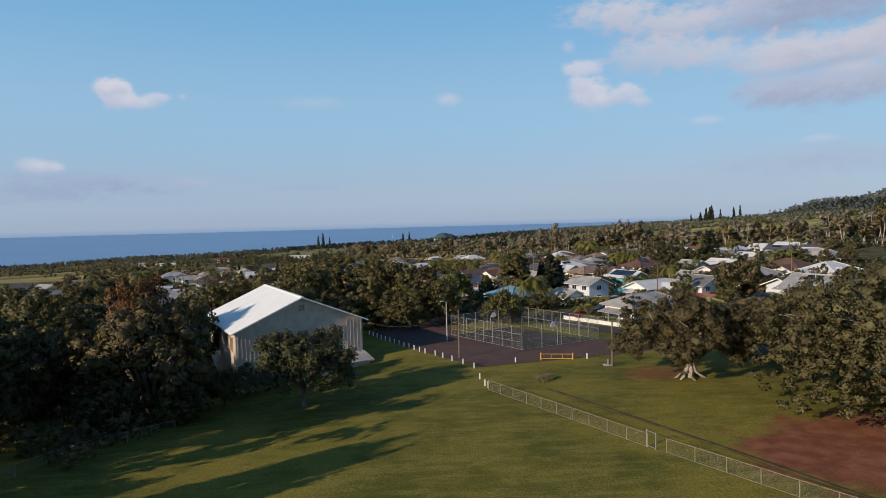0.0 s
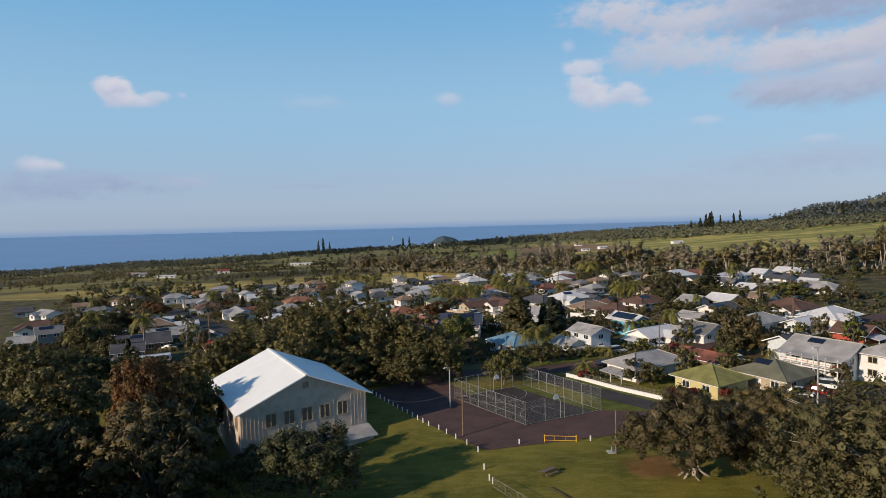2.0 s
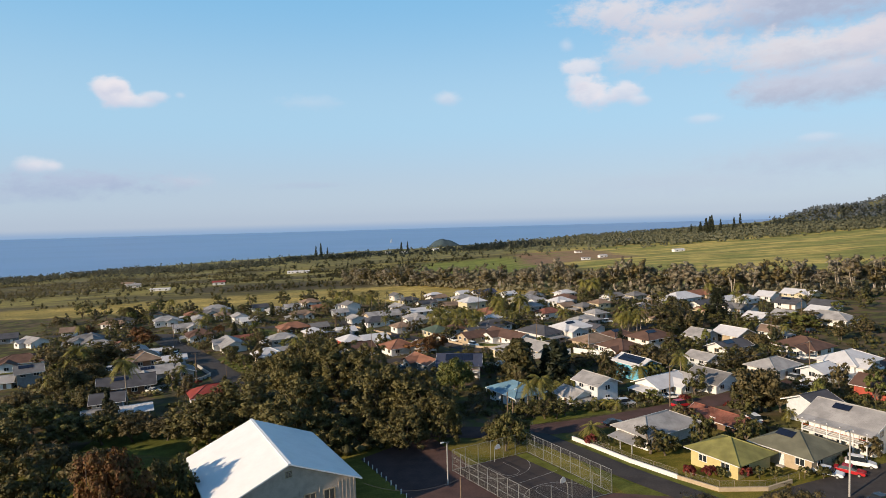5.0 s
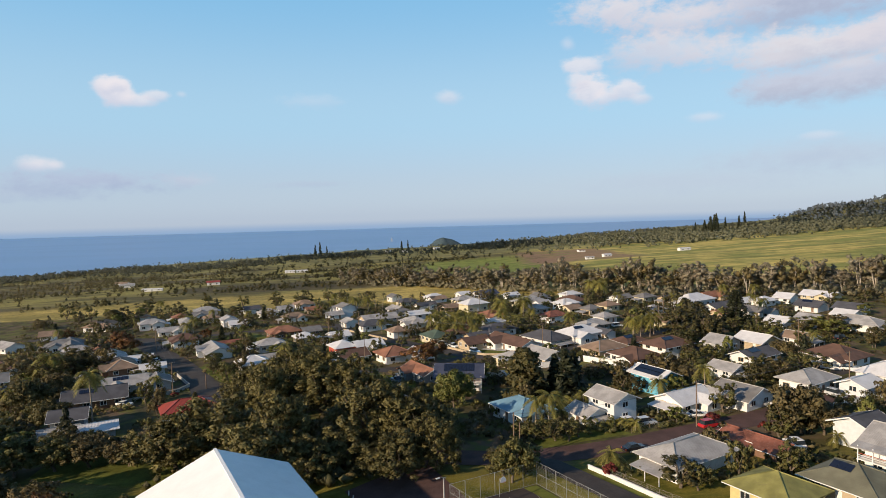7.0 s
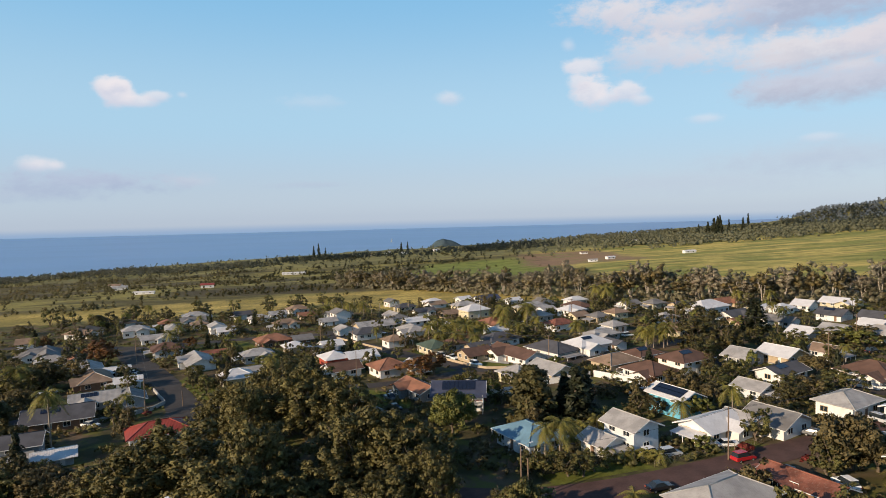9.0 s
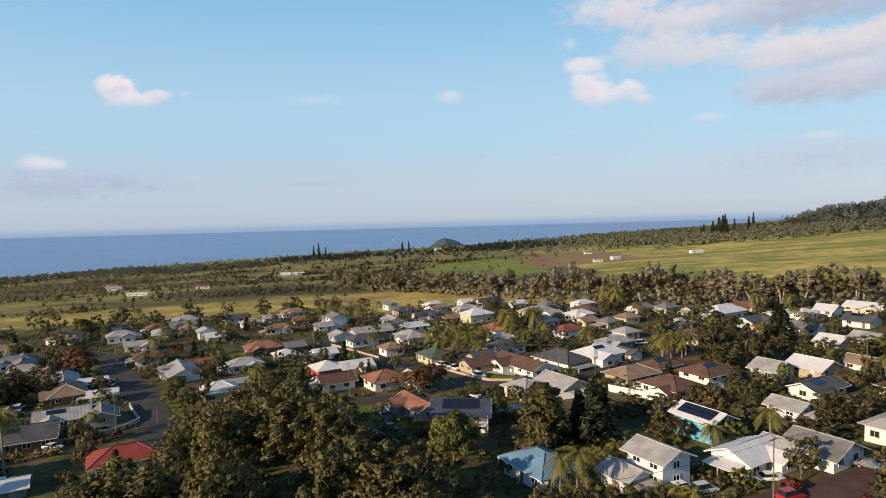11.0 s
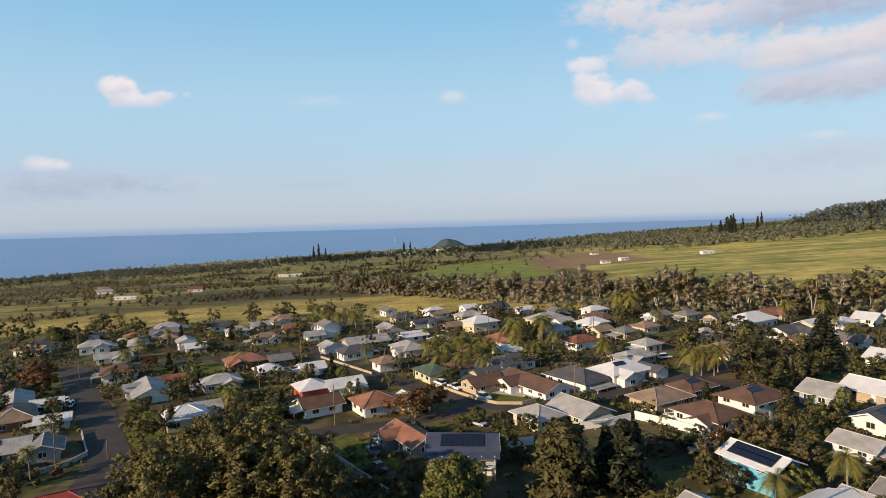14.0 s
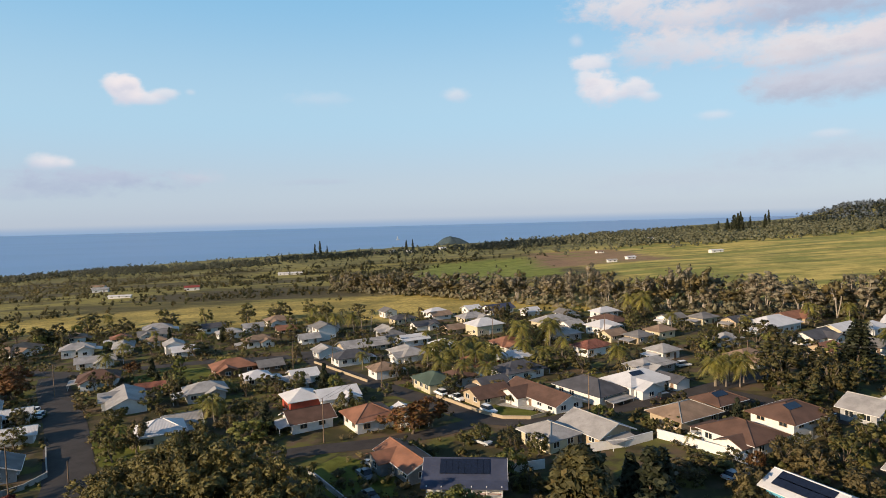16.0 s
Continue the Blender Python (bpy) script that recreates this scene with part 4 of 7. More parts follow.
        for zz in (2.95, 3.25, 3.55):
            bm = bmesh.new()
            box(bm, -L / 2, L / 2, y1 - 0.03 - side * 0.1, y1 + 0.03 - side * 0.1, zz, zz + 0.07)
            part("rail", bm, MAT["white"] if zz < 3.5 else MAT["redwall"], floor)
        bm = bmesh.new()
        yy = y1 + side * 0.4
        v = [bm.verts.new(q) for q in ((-L / 2 - o, y0, h - 0.12), (L / 2 + o, y0, h - 0.12), (L / 2 + o, yy, h - 0.75), (-L / 2 - o, yy, h - 0.75))]
        w = [bm.verts.new(q.co + Vector((0, 0, 0.14))) for q in v]
        bm.faces.new(v)
        bm.faces.new(w)
        for i in range(4):
            j = (i + 1) % 4
            bm.faces.new((v[i], v[j], w[j], w[i]))
        bmesh.ops.recalc_face_normals(bm, faces=bm.faces[:])
        part("balcony_roof", bm, cover, floor)
    # openings on the four sides
    frame = "tan" if wall == "white" and built.random() < 0.3 else "white"
    rows = (1.55, 4.0) if h > 4.2 else (1.55,)
    door_side = built.choice((-1, 1))
    for s in (-1, 1):
        n = max(1, int(L / 3.4))
        for k in range(n):
            u = (k + 0.5) / n * L - L / 2 + built.uniform(-0.3, 0.3)
            for zz in rows:
                if zz < 2 and s == door_side and k == n // 2:
                    dm = pose(u, s * (d / 2), 1.03, 0, 0, 0 if s < 0 else 180)
                    dr = hang("door", DOOR[built.choice(("door", "white"))], ob, m=dm)
                    hang("handle", KNOB, dr, m=pose(0.36, 0, -0.02))
                elif built.random() < 0.9:
                    put_window(ob, pose(u, s * (d / 2), zz, 0, 0, 0 if s < 0 else 180), frame)
        if far and s > 0:
            continue
        n = max(1, int(d / 3.6))
        for k in range(n):
            u = (k + 0.5) / n * d - d / 2 + built.uniform(-0.3, 0.3)
            for zz in rows:
                if built.random() < 0.85:
                    put_window(ob, pose(s * (L / 2), u, zz, 0, 0, 90 if s > 0 else -90), frame)
    # step at the door
    bm = bmesh.new()
    box(bm, -0.7, 0.7, min(door_side * d / 2, door_side * (d / 2 + 0.9)), max(door_side * d / 2, door_side * (d / 2 + 0.9)), -0.9, -0.02)
    part("step", bm, MAT["concrete"], ob)
    if solar:
        face = -1 if math.cos(radians(turn)) > -0.2 else 1
        incline = math.degrees(math.atan(pitch))
        for k in range(solar):
            for row in (0, 1) if solar > 4 else (0,):
                dist = (d / 2) * (0.30 + 0.40 * row)
                zz = crest - dist * pitch + 0.09
                hang("solar_panel", PANEL, roof_ob, m=pose((k - (solar - 1) / 2) * 1.04 - (0.12 * L if solar < 5 else 0), face * dist, zz, 0, 0, 0 if face < 0 else 180) @ pose(0, 0, 0, -(90 - incline), 0, 0))
    return ob

# ---- roads, yards and paved areas ----
LAYER = [0.05]


def strip(name, line, width, material, label, category="road"):
    """A road laid on the ground along a line."""
    pts = []
    for (x0, y0), (x1, y1) in zip(line, line[1:]):
        n = max(1, int(math.hypot(x1 - x0, y1 - y0) / 2.5))
        pts += [(x0 + (x1 - x0) * i / n, y0 + (y1 - y0) * i / n) for i in range(n)]
    pts.append(line[-1])
    for _ in range(4):
        pts = [pts[0]] + [((a[0] + 2 * b[0] + c[0]) / 4, (a[1] + 2 * b[1] + c[1]) / 4) for a, b, c in zip(pts, pts[1:], pts[2:])] + [pts[-1]]
    v, f = [], []
    LAYER[0] += 0.006
    for k, p in enumerate(pts):
        a, b = pts[max(k - 1, 0)], pts[min(k + 1, len(pts) - 1)]
        dx, dy = b[0] - a[0], b[1] - a[1]
        n = math.hypot(dx, dy)
        for s in (-1.0, -0.33, 0.33, 1.0):
            x, y = p[0] - dy / n * s * width / 2, p[1] + dx / n * s * width / 2
            v.append((x, y, ground(x, y) + LAYER[0] + (0.0 if abs(s) > 0.9 else 0.05)))
    for k in range(len(pts) - 1):
        for s in range(3):
            a = 4 * k + s
            f.append((a + 1, a, a + 4, a + 5))
    ob = new(name, mesh_from(name, v, f, material, True))
    ROADS.extend((p[0], p[1], width / 2) for p in pts)
    return tagged(ob, label, category, kind="structure")


ROADS = []


def patch(name, corners, material, label, category="pavement", lift=0.05):
    """A flat area laid on the ground inside a convex outline, corners counter-clockwise."""
    xs, ys = [c[0] for c in corners], [c[1] for c in corners]
    bm = bmesh.new()
    nx, ny = int((max(xs) - min(xs)) / 2) + 2, int((max(ys) - min(ys)) / 2) + 2
    g = [[bm.verts.new((min(xs) - 0.5 + 2 * i, min(ys) - 0.5 + 2 * j, 0)) for i in range(nx + 1)] for j in range(ny + 1)]
    for j in range(ny):
        for i in range(nx):
            bm.faces.new((g[j][i], g[j][i + 1], g[j + 1][i + 1], g[j + 1][i]))
    for a, b in zip(corners, corners[1:] + corners[:1]):
        bmesh.ops.bisect_plane(bm, geom=bm.verts[:] + bm.edges[:] + bm.faces[:], plane_co=(*a, 0), plane_no=(b[1] - a[1], a[0] - b[0], 0), clear_outer=True)
    for vert in bm.verts:
        vert.co.z = ground(vert.co.x, vert.co.y) + lift
    me = bpy.data.meshes.new(name)
    bm.to_mesh(me)
    bm.free()
    me.materials.append(material)
    return tagged(new(name, me), label, category, kind="structure")


strip("road", [(-70, 178), (-76, 200), (-104, 240), (-137, 282), (-147, 297)], 9.5, MAT["asphalt"], "narrow dark asphalt street running between the houses")
strip("road", [(-215, 314), (-175, 307), (-140, 300), (-105, 313), (-62, 319)], 7.0, MAT["asphalt"], "dark asphalt cross street with grassy verges")
strip("road", [(-70, 200), (-55, 209), (-38, 217), (-20, 221), (-7, 227), (2, 234)], 6.0, MAT["asphalt"], "worn asphalt lane beside the lawns")
strip("road", [(-66, 326), (-52, 299), (-38, 283), (-22, 264), (-8, 248), (2, 235), (16, 229.5), (25, 234), (42, 242), (62, 252), (82, 262)], 7.0, MAT["asphalt"], "asphalt street that bends past the walled yards")
strip("road", [(-8, 141), (10, 137.5), (24, 139.5), (37, 143.5), (55, 150.5), (70, 156.5), (95, 168), (130, 185)], 7.5, MAT["cinder"], "reddish worn asphalt street past the court")
strip("road", [(13, 139), (21, 126), (29, 113), (39, 99), (46, 90)], 5.0, MAT["asphalt"], "narrow asphalt drive between court and garden wall")
strip("road", [(40, 90), (52, 97), (64, 101.5), (82, 108), (112, 119), (140, 130)], 12.0, MAT["asphalt"], "wide dark asphalt street in front of the houses")
strip("road", [(60, 252), (72, 235), (90, 205), (102, 185)], 6.5, MAT["asphalt"], "asphalt street between fenced gardens")
# this path is only a thin dark brown line along the field fence
strip("path", [(11, 72.8), (17.6, 60.9), (22.1, 52.5), (27.8, 41.5), (31.5, 34)], 0.6, MAT["brownstrip"], "narrow dark brown strip beside the field fence", "path")
patch("pavement", [(-21, 126), (-3, 96), (3, 87.5), (12, 90), (11, 99), (-8, 139)], MAT["cinder"], "reddish cinder parking area beside the hall")
patch("pavement", [(3, 87.4), (26, 92), (42, 96), (39, 101), (24.8, 104.9), (10.6, 98.4)], MAT["cinder"], "reddish cinder drive in front of the court", lift=0.056)
patch("pavement", [(10.3, 98.5), (24.5, 104.6), (12.6, 125.2), (-2.0, 118.4)], MAT["court"], "dark asphalt basketball court surface", lift=0.062)
patch("lawn", [(23.2, 104.3), (24.3, 104.8), (12.5, 125.0), (10.2, 124.0)], MAT["lawn"], "strip of grass along the court fence", "lawn", 0.072)
patch("lawn", [(26.6, 104.5), (38, 99.5), (42, 101.5), (25.5, 128), (20, 129.5), (19.5, 127)], MAT["lawn"], "mown grass verge below the garden wall", "lawn", 0.03)
patch("lawn", [(-86, 136), (-48, 128), (-45, 140), (-70, 153), (-88, 149)], MAT["lawn"], "shaded lawn behind the hall and trees", "lawn", 0.04)
patch("lawn", [(-95, 234.5), (-87, 224), (-78.5, 212.5), (-73, 208), (-69, 214), (-80, 233), (-86, 238.5), (-93.5, 239)], MAT["lawn"], "bright grass corner beside the street", "lawn", 0.03)
patch("lawn", [(0, 238), (8, 233.5), (16, 233), (19, 237), (13, 244), (3, 245)], MAT["lawn"], "green front lawn inside the low tan wall", "lawn", 0.04)
patch("driveway", [(6, 246), (20, 236.5), (27, 238), (24, 247), (12, 255)], MAT["concrete"], "pale concrete forecourt with parked cars", "driveway", 0.045)
patch("lawn", [(-34, 204), (-24, 193), (-13, 194), (-16, 208), (-28, 214)], MAT["lawn"], "patchy green back garden lawn", "lawn", 0.03)
patch("lawn", [(-118, 289), (-100, 279), (-84, 286), (-96, 305), (-112, 303)], MAT["lawn"], "shaded green lawn at the street corner", "lawn", 0.03)
patch("lawn", [(-24, 270), (-14, 258), (-6, 262), (-12, 276)], MAT["lawn"], "sunlit lawn in front of a green-roofed house", "lawn", 0.03)
patch("lawn", [(16, 142.5), (35, 148.2), (32, 153), (14, 147)], MAT["lawn"], "grassy verge along the street", "lawn", 0.03)

# ---- the hall ----


def hall():
    """Large white-roofed hall; its own x runs along the gable front."""
    m = pose(-32.5, 104.35, 0.2, 0, 0, 32.0)
    ob = base("hall", m, "large weathered cream hall with a white metal gable roof", "hall")
    W, D, h, rise = 21.4, 23.2, 9.9, 4.5
    y0 = -D / 2
    bm = bmesh.new()
    vs = [(-W / 2, -3), (W / 2, -3), (W / 2, h), (0, h + rise), (-W / 2, h)]
    a = [bm.verts.new((x, -D / 2, z)) for x, z in vs]
    b = [bm.verts.new((x, D / 2, z)) for x, z in vs]
    bm.faces.new(a)
    bm.faces.new(b[::-1])
    for i in range(5):
        j = (i + 1) % 5
        bm.faces.new((a[j], a[i], b[i], b[j]))
    part("wall", bm, MAT["hall"], ob)
    p, o = rise / (W / 2), 0.75
    bm = bmesh.new()
    prof = [(-W / 2 - o, h - o * p + 0.05), (0, h + rise + 0.05), (W / 2 + o, h - o * p + 0.05), (W / 2 + o, h - o * p + 0.27), (0, h + rise + 0.27), (-W / 2 - o, h - o * p + 0.27)]
    a = [bm.verts.new((x, -D / 2 - 0.8, z)) for x, z in prof]
    b = [bm.verts.new((x, D / 2 + 0.8, z)) for x, z in prof]
    bm.faces.new(a)
    bm.faces.new(b[::-1])
    for i in range(6):
        j = (i + 1) % 6
        bm.faces.new((a[j], a[i], b[i], b[j]))
    bmesh.ops.recalc_face_normals(bm, faces=bm.faces[:])
    roof = part("roof", bm, ROOF["hallroof"], ob, "clean white sheet-metal roof")
    bm = bmesh.new()
    box(bm, -0.25, 0.25, -D / 2 - 0.8, D / 2 + 0.8, h + rise + 0.2, h + rise + 0.33)
    part("ridge_cap", bm, ROOF["hallroof"], roof)
    for s in (-1, 1):
        bm = bmesh.new()
        x = s * (W / 2 + o + 0.06)
        box(bm, x - 0.06, x + 0.06, -D / 2 - 0.8, D / 2 + 0.8, h - o * p + 0.06, h - o * p + 0.22)
        part("gutter", bm, MAT["white"], roof)
        bm = bmesh.new()
        box(bm, s * (W / 2 + 0.02) - 0.05, s * (W / 2 + 0.02) + 0.05, -D / 2 + 0.3, -D / 2 + 0.42, -1.0, h - 0.3)
        part("downpipe", bm, MAT["white"], ob)
    # upright boards over the gable front
    board = slab_mesh("board", 0.07, h + 2.0, 0.06, MAT["hall"])
    n = 34
    for k in range(n):
        x = -W / 2 + (k + 0.5) * W / n
        if any(abs(x - c) < 1.0 for c in (-5.9, -2.9, 0.1, 3.2, 6.3)):
            continue
        hang("board", board, ob, m=pose(x, y0, (h - 2) / 2 + 0.0))
    # boarded-up windows
    shut = slab_mesh("shutter", 1.55, 2.1, 0.03, MAT["wood"])
    big = ring_mesh("window_frame", 1.9, 2.4, 0.14, 0.1, MAT["tan"])
    for x in (-5.9, -2.9, 0.1, 3.2, 6.3):
        w = hang("window", big, ob, "tall window closed with brown boards", pose(x, y0, 7.9))
        hang("shutter", shut, w)
    for k in range(5):
        w = hang("window", big, ob, m=pose(-W / 2, D / 2 - 3 - 4.3 * k, 7.6, 0, 0, -90))
        hang("shutter", shut, w)
    # louvre high in the gable
    vent = hang("vent", ring_mesh("vent", 1.1, 1.1, 0.1, 0.08, MAT["tan"]), ob, "square louvred gable vent", pose(0, y0, h + rise - 1.6))
    slat = slab_mesh("slat", 0.9, 0.1, 0.05, MAT["wood"])
    for k in range(5):
        hang("slat", slat, vent, m=pose(0, 0, -0.36 + 0.18 * k))
    # lean-to along the front
    bm = bmesh.new()
    box(bm, 2.0, 10.3, y0 - 3.8, y0, -3, 3.4)
    annex = part("annex", bm, MAT["hall"], ob, "low cream lean-to room against the front")
    bm = bmesh.new()
    prism(bm, [(y0 - 4.4, 3.35), (y0 - 0.07, 4.15), (y0 - 0.07, 4.35), (y0 - 4.4, 3.55)][::-1], 1.2, 10.9)
    part("roof", bm, ROOF["pale"], annex)
    bm = bmesh.new()
    box(bm, -4.4, -0.2, y0 - 3.0, y0, -3, 2.6)
    porch = part("porch", bm, MAT["hall"], ob, "small gabled entrance porch")
    bm = bmesh.new()
    v = [(-4.9, 2.5), (-2.3, 3.9), (0.3, 2.5), (0.3, 2.68), (-2.3, 4.08), (-4.9, 2.68)]
    a = [bm.verts.new((x, y0 - 3.5, z)) for x, z in v]
    b = [bm.verts.new((x, y0 - 0.07, z)) for x, z in v]
    bm.faces.new(a)
    bm.faces.new(b[::-1])
    for i in range(6):
        j = (i + 1) % 6
        bm.faces.new((a[j], a[i], b[i], b[j]))
    bmesh.ops.recalc_face_normals(bm, faces=bm.faces[:])
    part("roof", bm, ROOF["moss"], porch)
    dr = hang("door", slab_mesh("door", 1.8, 2.3, 0.08, MAT["door"]), ob, m=pose(-2.3, y0 - 3.0, 0.4))
    hang("handle", KNOB, dr, m=pose(0.6, 0, 0))
    FOOT.append((-32.1, 104.6, 18))


hall()

# ---- fences, court and park ----


def link_mesh():
    """Woven wire: mostly open."""
    m = bpy.data.materials.new("woven_wire")
    m.use_nodes = True
    n = Nodes(m.node_tree)
    p = n.add("NewGeometry").outputs["Position"]
    s = n.add("SeparateXYZ", {0: p})
    u = n.math("ADD", n.math("ADD", s.outputs[0], s.outputs[1]), s.outputs[2])
    w = n.math("SUBTRACT", n.math("ADD", s.outputs[0], s.outputs[1]), s.outputs[2])
    la = n.math("GREATER_THAN", n.math("FRACT", n.math("MULTIPLY", u, 12.0)), 0.955)
    lb = n.math("GREATER_THAN", n.math("FRACT", n.math("MULTIPLY", w, 12.0)), 0.955)
    f = n.math("MAXIMUM", la, lb)
    b = n.add("BsdfPrincipled", {"Base Color": (0.26, 0.25, 0.22, 1), "Roughness": 0.6, "Metallic": 0.2})
    t = n.add("BsdfTransparent")
    mx = n.add("MixShader", {0: f, 1: t.outputs[0], 2: b.outputs[0]})
    n.add("OutputMaterial", {0: mx.outputs[0]})
    return m


MAT["link"] = link_mesh()
MAT["oldsteel"] = plain("rusty_steel", (0.26, 0.21, 0.16), 0.7, metal=0.2, spread=0.3, scale=3)


def chain_fence(line, height, gap, rails, radius, label, group, steel="steel"):
    """A chain-link fence along a line of places: posts, rails and woven panels."""
    x0, y0 = line[0]
    ob = base("chain_link_fence", pose(x0, y0, ground(x0, y0)), label, "fence", group)
    o = Vector((x0, y0, ground(x0, y0)))
    places = []
    for (ax, ay), (bx, by) in zip(line, line[1:]):
        n = max(1, round(math.hypot(bx - ax, by - ay) / gap))
        places += [(ax + (bx - ax) * i / n, ay + (by - ay) * i / n) for i in range(n)]
    places.append(line[-1])
    pts = [Vector((x, y, ground(x, y) + 0.05)) - o for x, y in places]
    post = None
    for p in pts:
        if post is None:
            v, f = [], []
            tube(v, f, [(0, 0, -0.3), (0, 0, height)], [radius * 1.3] * 2, 7)
            post = mesh_from("post", v, f, MAT[steel])
        hang("post", post, ob, m=Matrix.Translation(p))
    for a, b in zip(pts, pts[1:]):
        for r in rails:
            round_bar("rail", [tuple(a + Vector((0, 0, r * height))), tuple(b + Vector((0, 0, r * height)))], radius * 0.8, MAT[steel], ob, 5)
        me = mesh_from("woven_panel", [tuple(a + Vector((0, 0, 0.06))), tuple(b + Vector((0, 0, 0.06))), tuple(b + Vector((0, 0, height - 0.02))), tuple(a + Vector((0, 0, height - 0.02)))], [(0, 1, 2, 3)], MAT["link"])
        hang("woven_panel", me, ob)
    return ob


chain_fence([(-2.2, 117.6), (10.3, 98.5)], 4.0, 2.7, (0.03, 0.34, 0.67, 1.0), 0.04, "tall galvanised chain-link fence beside the basketball court", "court fences")
chain_fence([(24.5, 104.8), (12.6, 125.4)], 4.0, 2.7, (0.03, 0.5, 1.0), 0.04, "tall galvanised chain-link fence along the grass strip", "court fences")
chain_fence([(12.6, 125.4), (-2.2, 117.6)], 4.0, 3.0, (0.03, 1.0), 0.04, "tall galvanised chain-link fence in the shade of trees", "court fences")
chain_fence([(10.3, 98.5), (24.5, 104.8)], 4.0, 3.6, (0.03,), 0.04, "tall open court fence of bare steel posts", "court fences")
chain_fence([(3.6, 73.8), (10.7, 62.0), (17.4, 50.6)], 1.25, 2.9, (0.0, 1.0), 0.028, "low rusty chain-link fence along the playing field", "field fences", "oldsteel")
chain_fence([(18.6, 49.0), (25.0, 39.0), (31, 30)], 1.25, 2.9, (0.0, 1.0), 0.028, "low rusty chain-link fence along the playing field", "field fences", "oldsteel")
chain_fence([(-44, 44), (-41, 56.5), (-35, 67)], 1.2, 3.2, (1.0,), 0.028, "low wire fence at the shaded edge of the field", "field fences", "oldsteel")


def field_gate():
    x, y = 17.9, 49.8
    ob = base("gate", pose(x, y, ground(x, y), 0, 0, 120), "small chain-link gate standing ajar in the field fence", "gate")
    for s in (0.0, 1.1):
        round_bar("post", [(s, 0, -0.2), (s, 0, 1.6)], 0.05, MAT["steel"], ob)
    round_bar("rail", [(0, 0, 1.5), (1.1, 0, 1.5)], 0.03, MAT["steel"], ob)
    round_bar("rail", [(0, 0, 0.12), (1.1, 0, 0.12)], 0.03, MAT["steel"], ob)


field_gate()


def hoop(x, y, turn):
    ob = base("basketball_hoop", pose(x, y, ground(x, y) + 0.06, 0, 0, turn), "steel basketball hoop with a white fan backboard on a bent pole", "hoop", "hoops of the court")
    round_bar("pole", [(0, 0, -0.2), (0, 0, 2.6), (0.15, 0, 3.1), (0.5, 0, 3.35), (1.1, 0, 3.4)], 0.06, MAT["steel"], ob, 8)
    bm = bmesh.new()
    ring = [(0.62 * math.cos(a), 3.0 + 0.9 * math.sin(a)) for a in [math.pi * k / 10 for k in range(11)]] + [(-0.3, 2.9), (0.3, 2.9)]
    prism(bm, ring, 1.12, 1.17)
    bmesh.ops.recalc_face_normals(bm, faces=bm.faces[:])
    board = part("backboard", bm, MAT["white"], ob)
    loop = [(1.42 + 0.23 * math.cos(a), 0.23 * math.sin(a), 3.05) for a in [2 * math.pi * k / 14 for k in range(15)]]
    round_bar("rim", loop, 0.015, MAT["redwall"], board, 5)


hoop(16.8, 102.0, 123)
hoop(5.9, 121.0, -57)


def court_lines():
    ob = base("court_lines", pose(11.2, 111.6, ground(11.2, 111.6), 0, 0, 123), "faded white painted basketball court lines", "marking", kind="structure")
    def stripe(points):
        v, f = [], []
        for k, (x, y) in enumerate(points):
            a, b = points[max(k - 1, 0)], points[min(k + 1, len(points) - 1)]
            dx, dy = b[0] - a[0], b[1] - a[1]
            n = math.hypot(dx, dy)
            for s in (-0.04, 0.04):
                p = ob.matrix_basis @ Vector((x - dy / n * s, y + dx / n * s, 0))
                v.append(tuple(ob.matrix_basis.inverted() @ Vector((p.x, p.y, ground(p.x, p.y) + 0.072))))
        f = [(2 * k, 2 * k + 2, 2 * k + 3, 2 * k + 1) for k in range(len(points) - 1)]
        hang("line", mesh_from("line", v, f, MAT["concrete"]), ob)
    for s in (-1, 1):
        stripe([(s * 5.2 - s * 1.8 * math.sin(a), 1.8 * math.cos(a)) for a in [math.pi * k / 16 for k in range(17)]])
        stripe([(s * 5.2, -1.8), (s * 9.6, -1.8)])
        stripe([(s * 5.2, 1.8), (s * 9.6, 1.8)])
        stripe([(s * 9.0 - s * 6.2 * math.sin(a), 6.2 * math.cos(a)) for a in [math.pi * k / 24 for k in range(25)]])
    stripe([(0, -7), (0, 7)])


court_lines()


def bollard(x, y, h=0.85):
    ob = base("bollard", pose(x, y, ground(x, y)), "short white-painted wooden post at the parking edge", "post", "posts round the parking area")
    bm = bmesh.new()
    vs = box(bm, -0.09, 0.09, -0.09, 0.09, -0.2, h)
    bmesh.ops.bevel(bm, geom=[e for e in bm.edges if all(v.co.z > h - 0.01 for v in e.verts)], offset=0.03, segments=1, affect="EDGES")
    part("shaft", bm, MAT["white"], ob)


for k in range(13):
    bollard(-20 + 13.5 * k / 12, 124.5 - 23.5 * k / 12)
for x, y in ((-4.6, 98.6), (-3.2, 96.2), (-1.6, 93.4), (0.2, 90.4), (1.9, 87), (3.2, 76.1), (3.6, 75.0), (8.4, 89.5), (19.5, 89.6), (21.8, 84.6), (2.6, 80)):
    bollard(x, y)


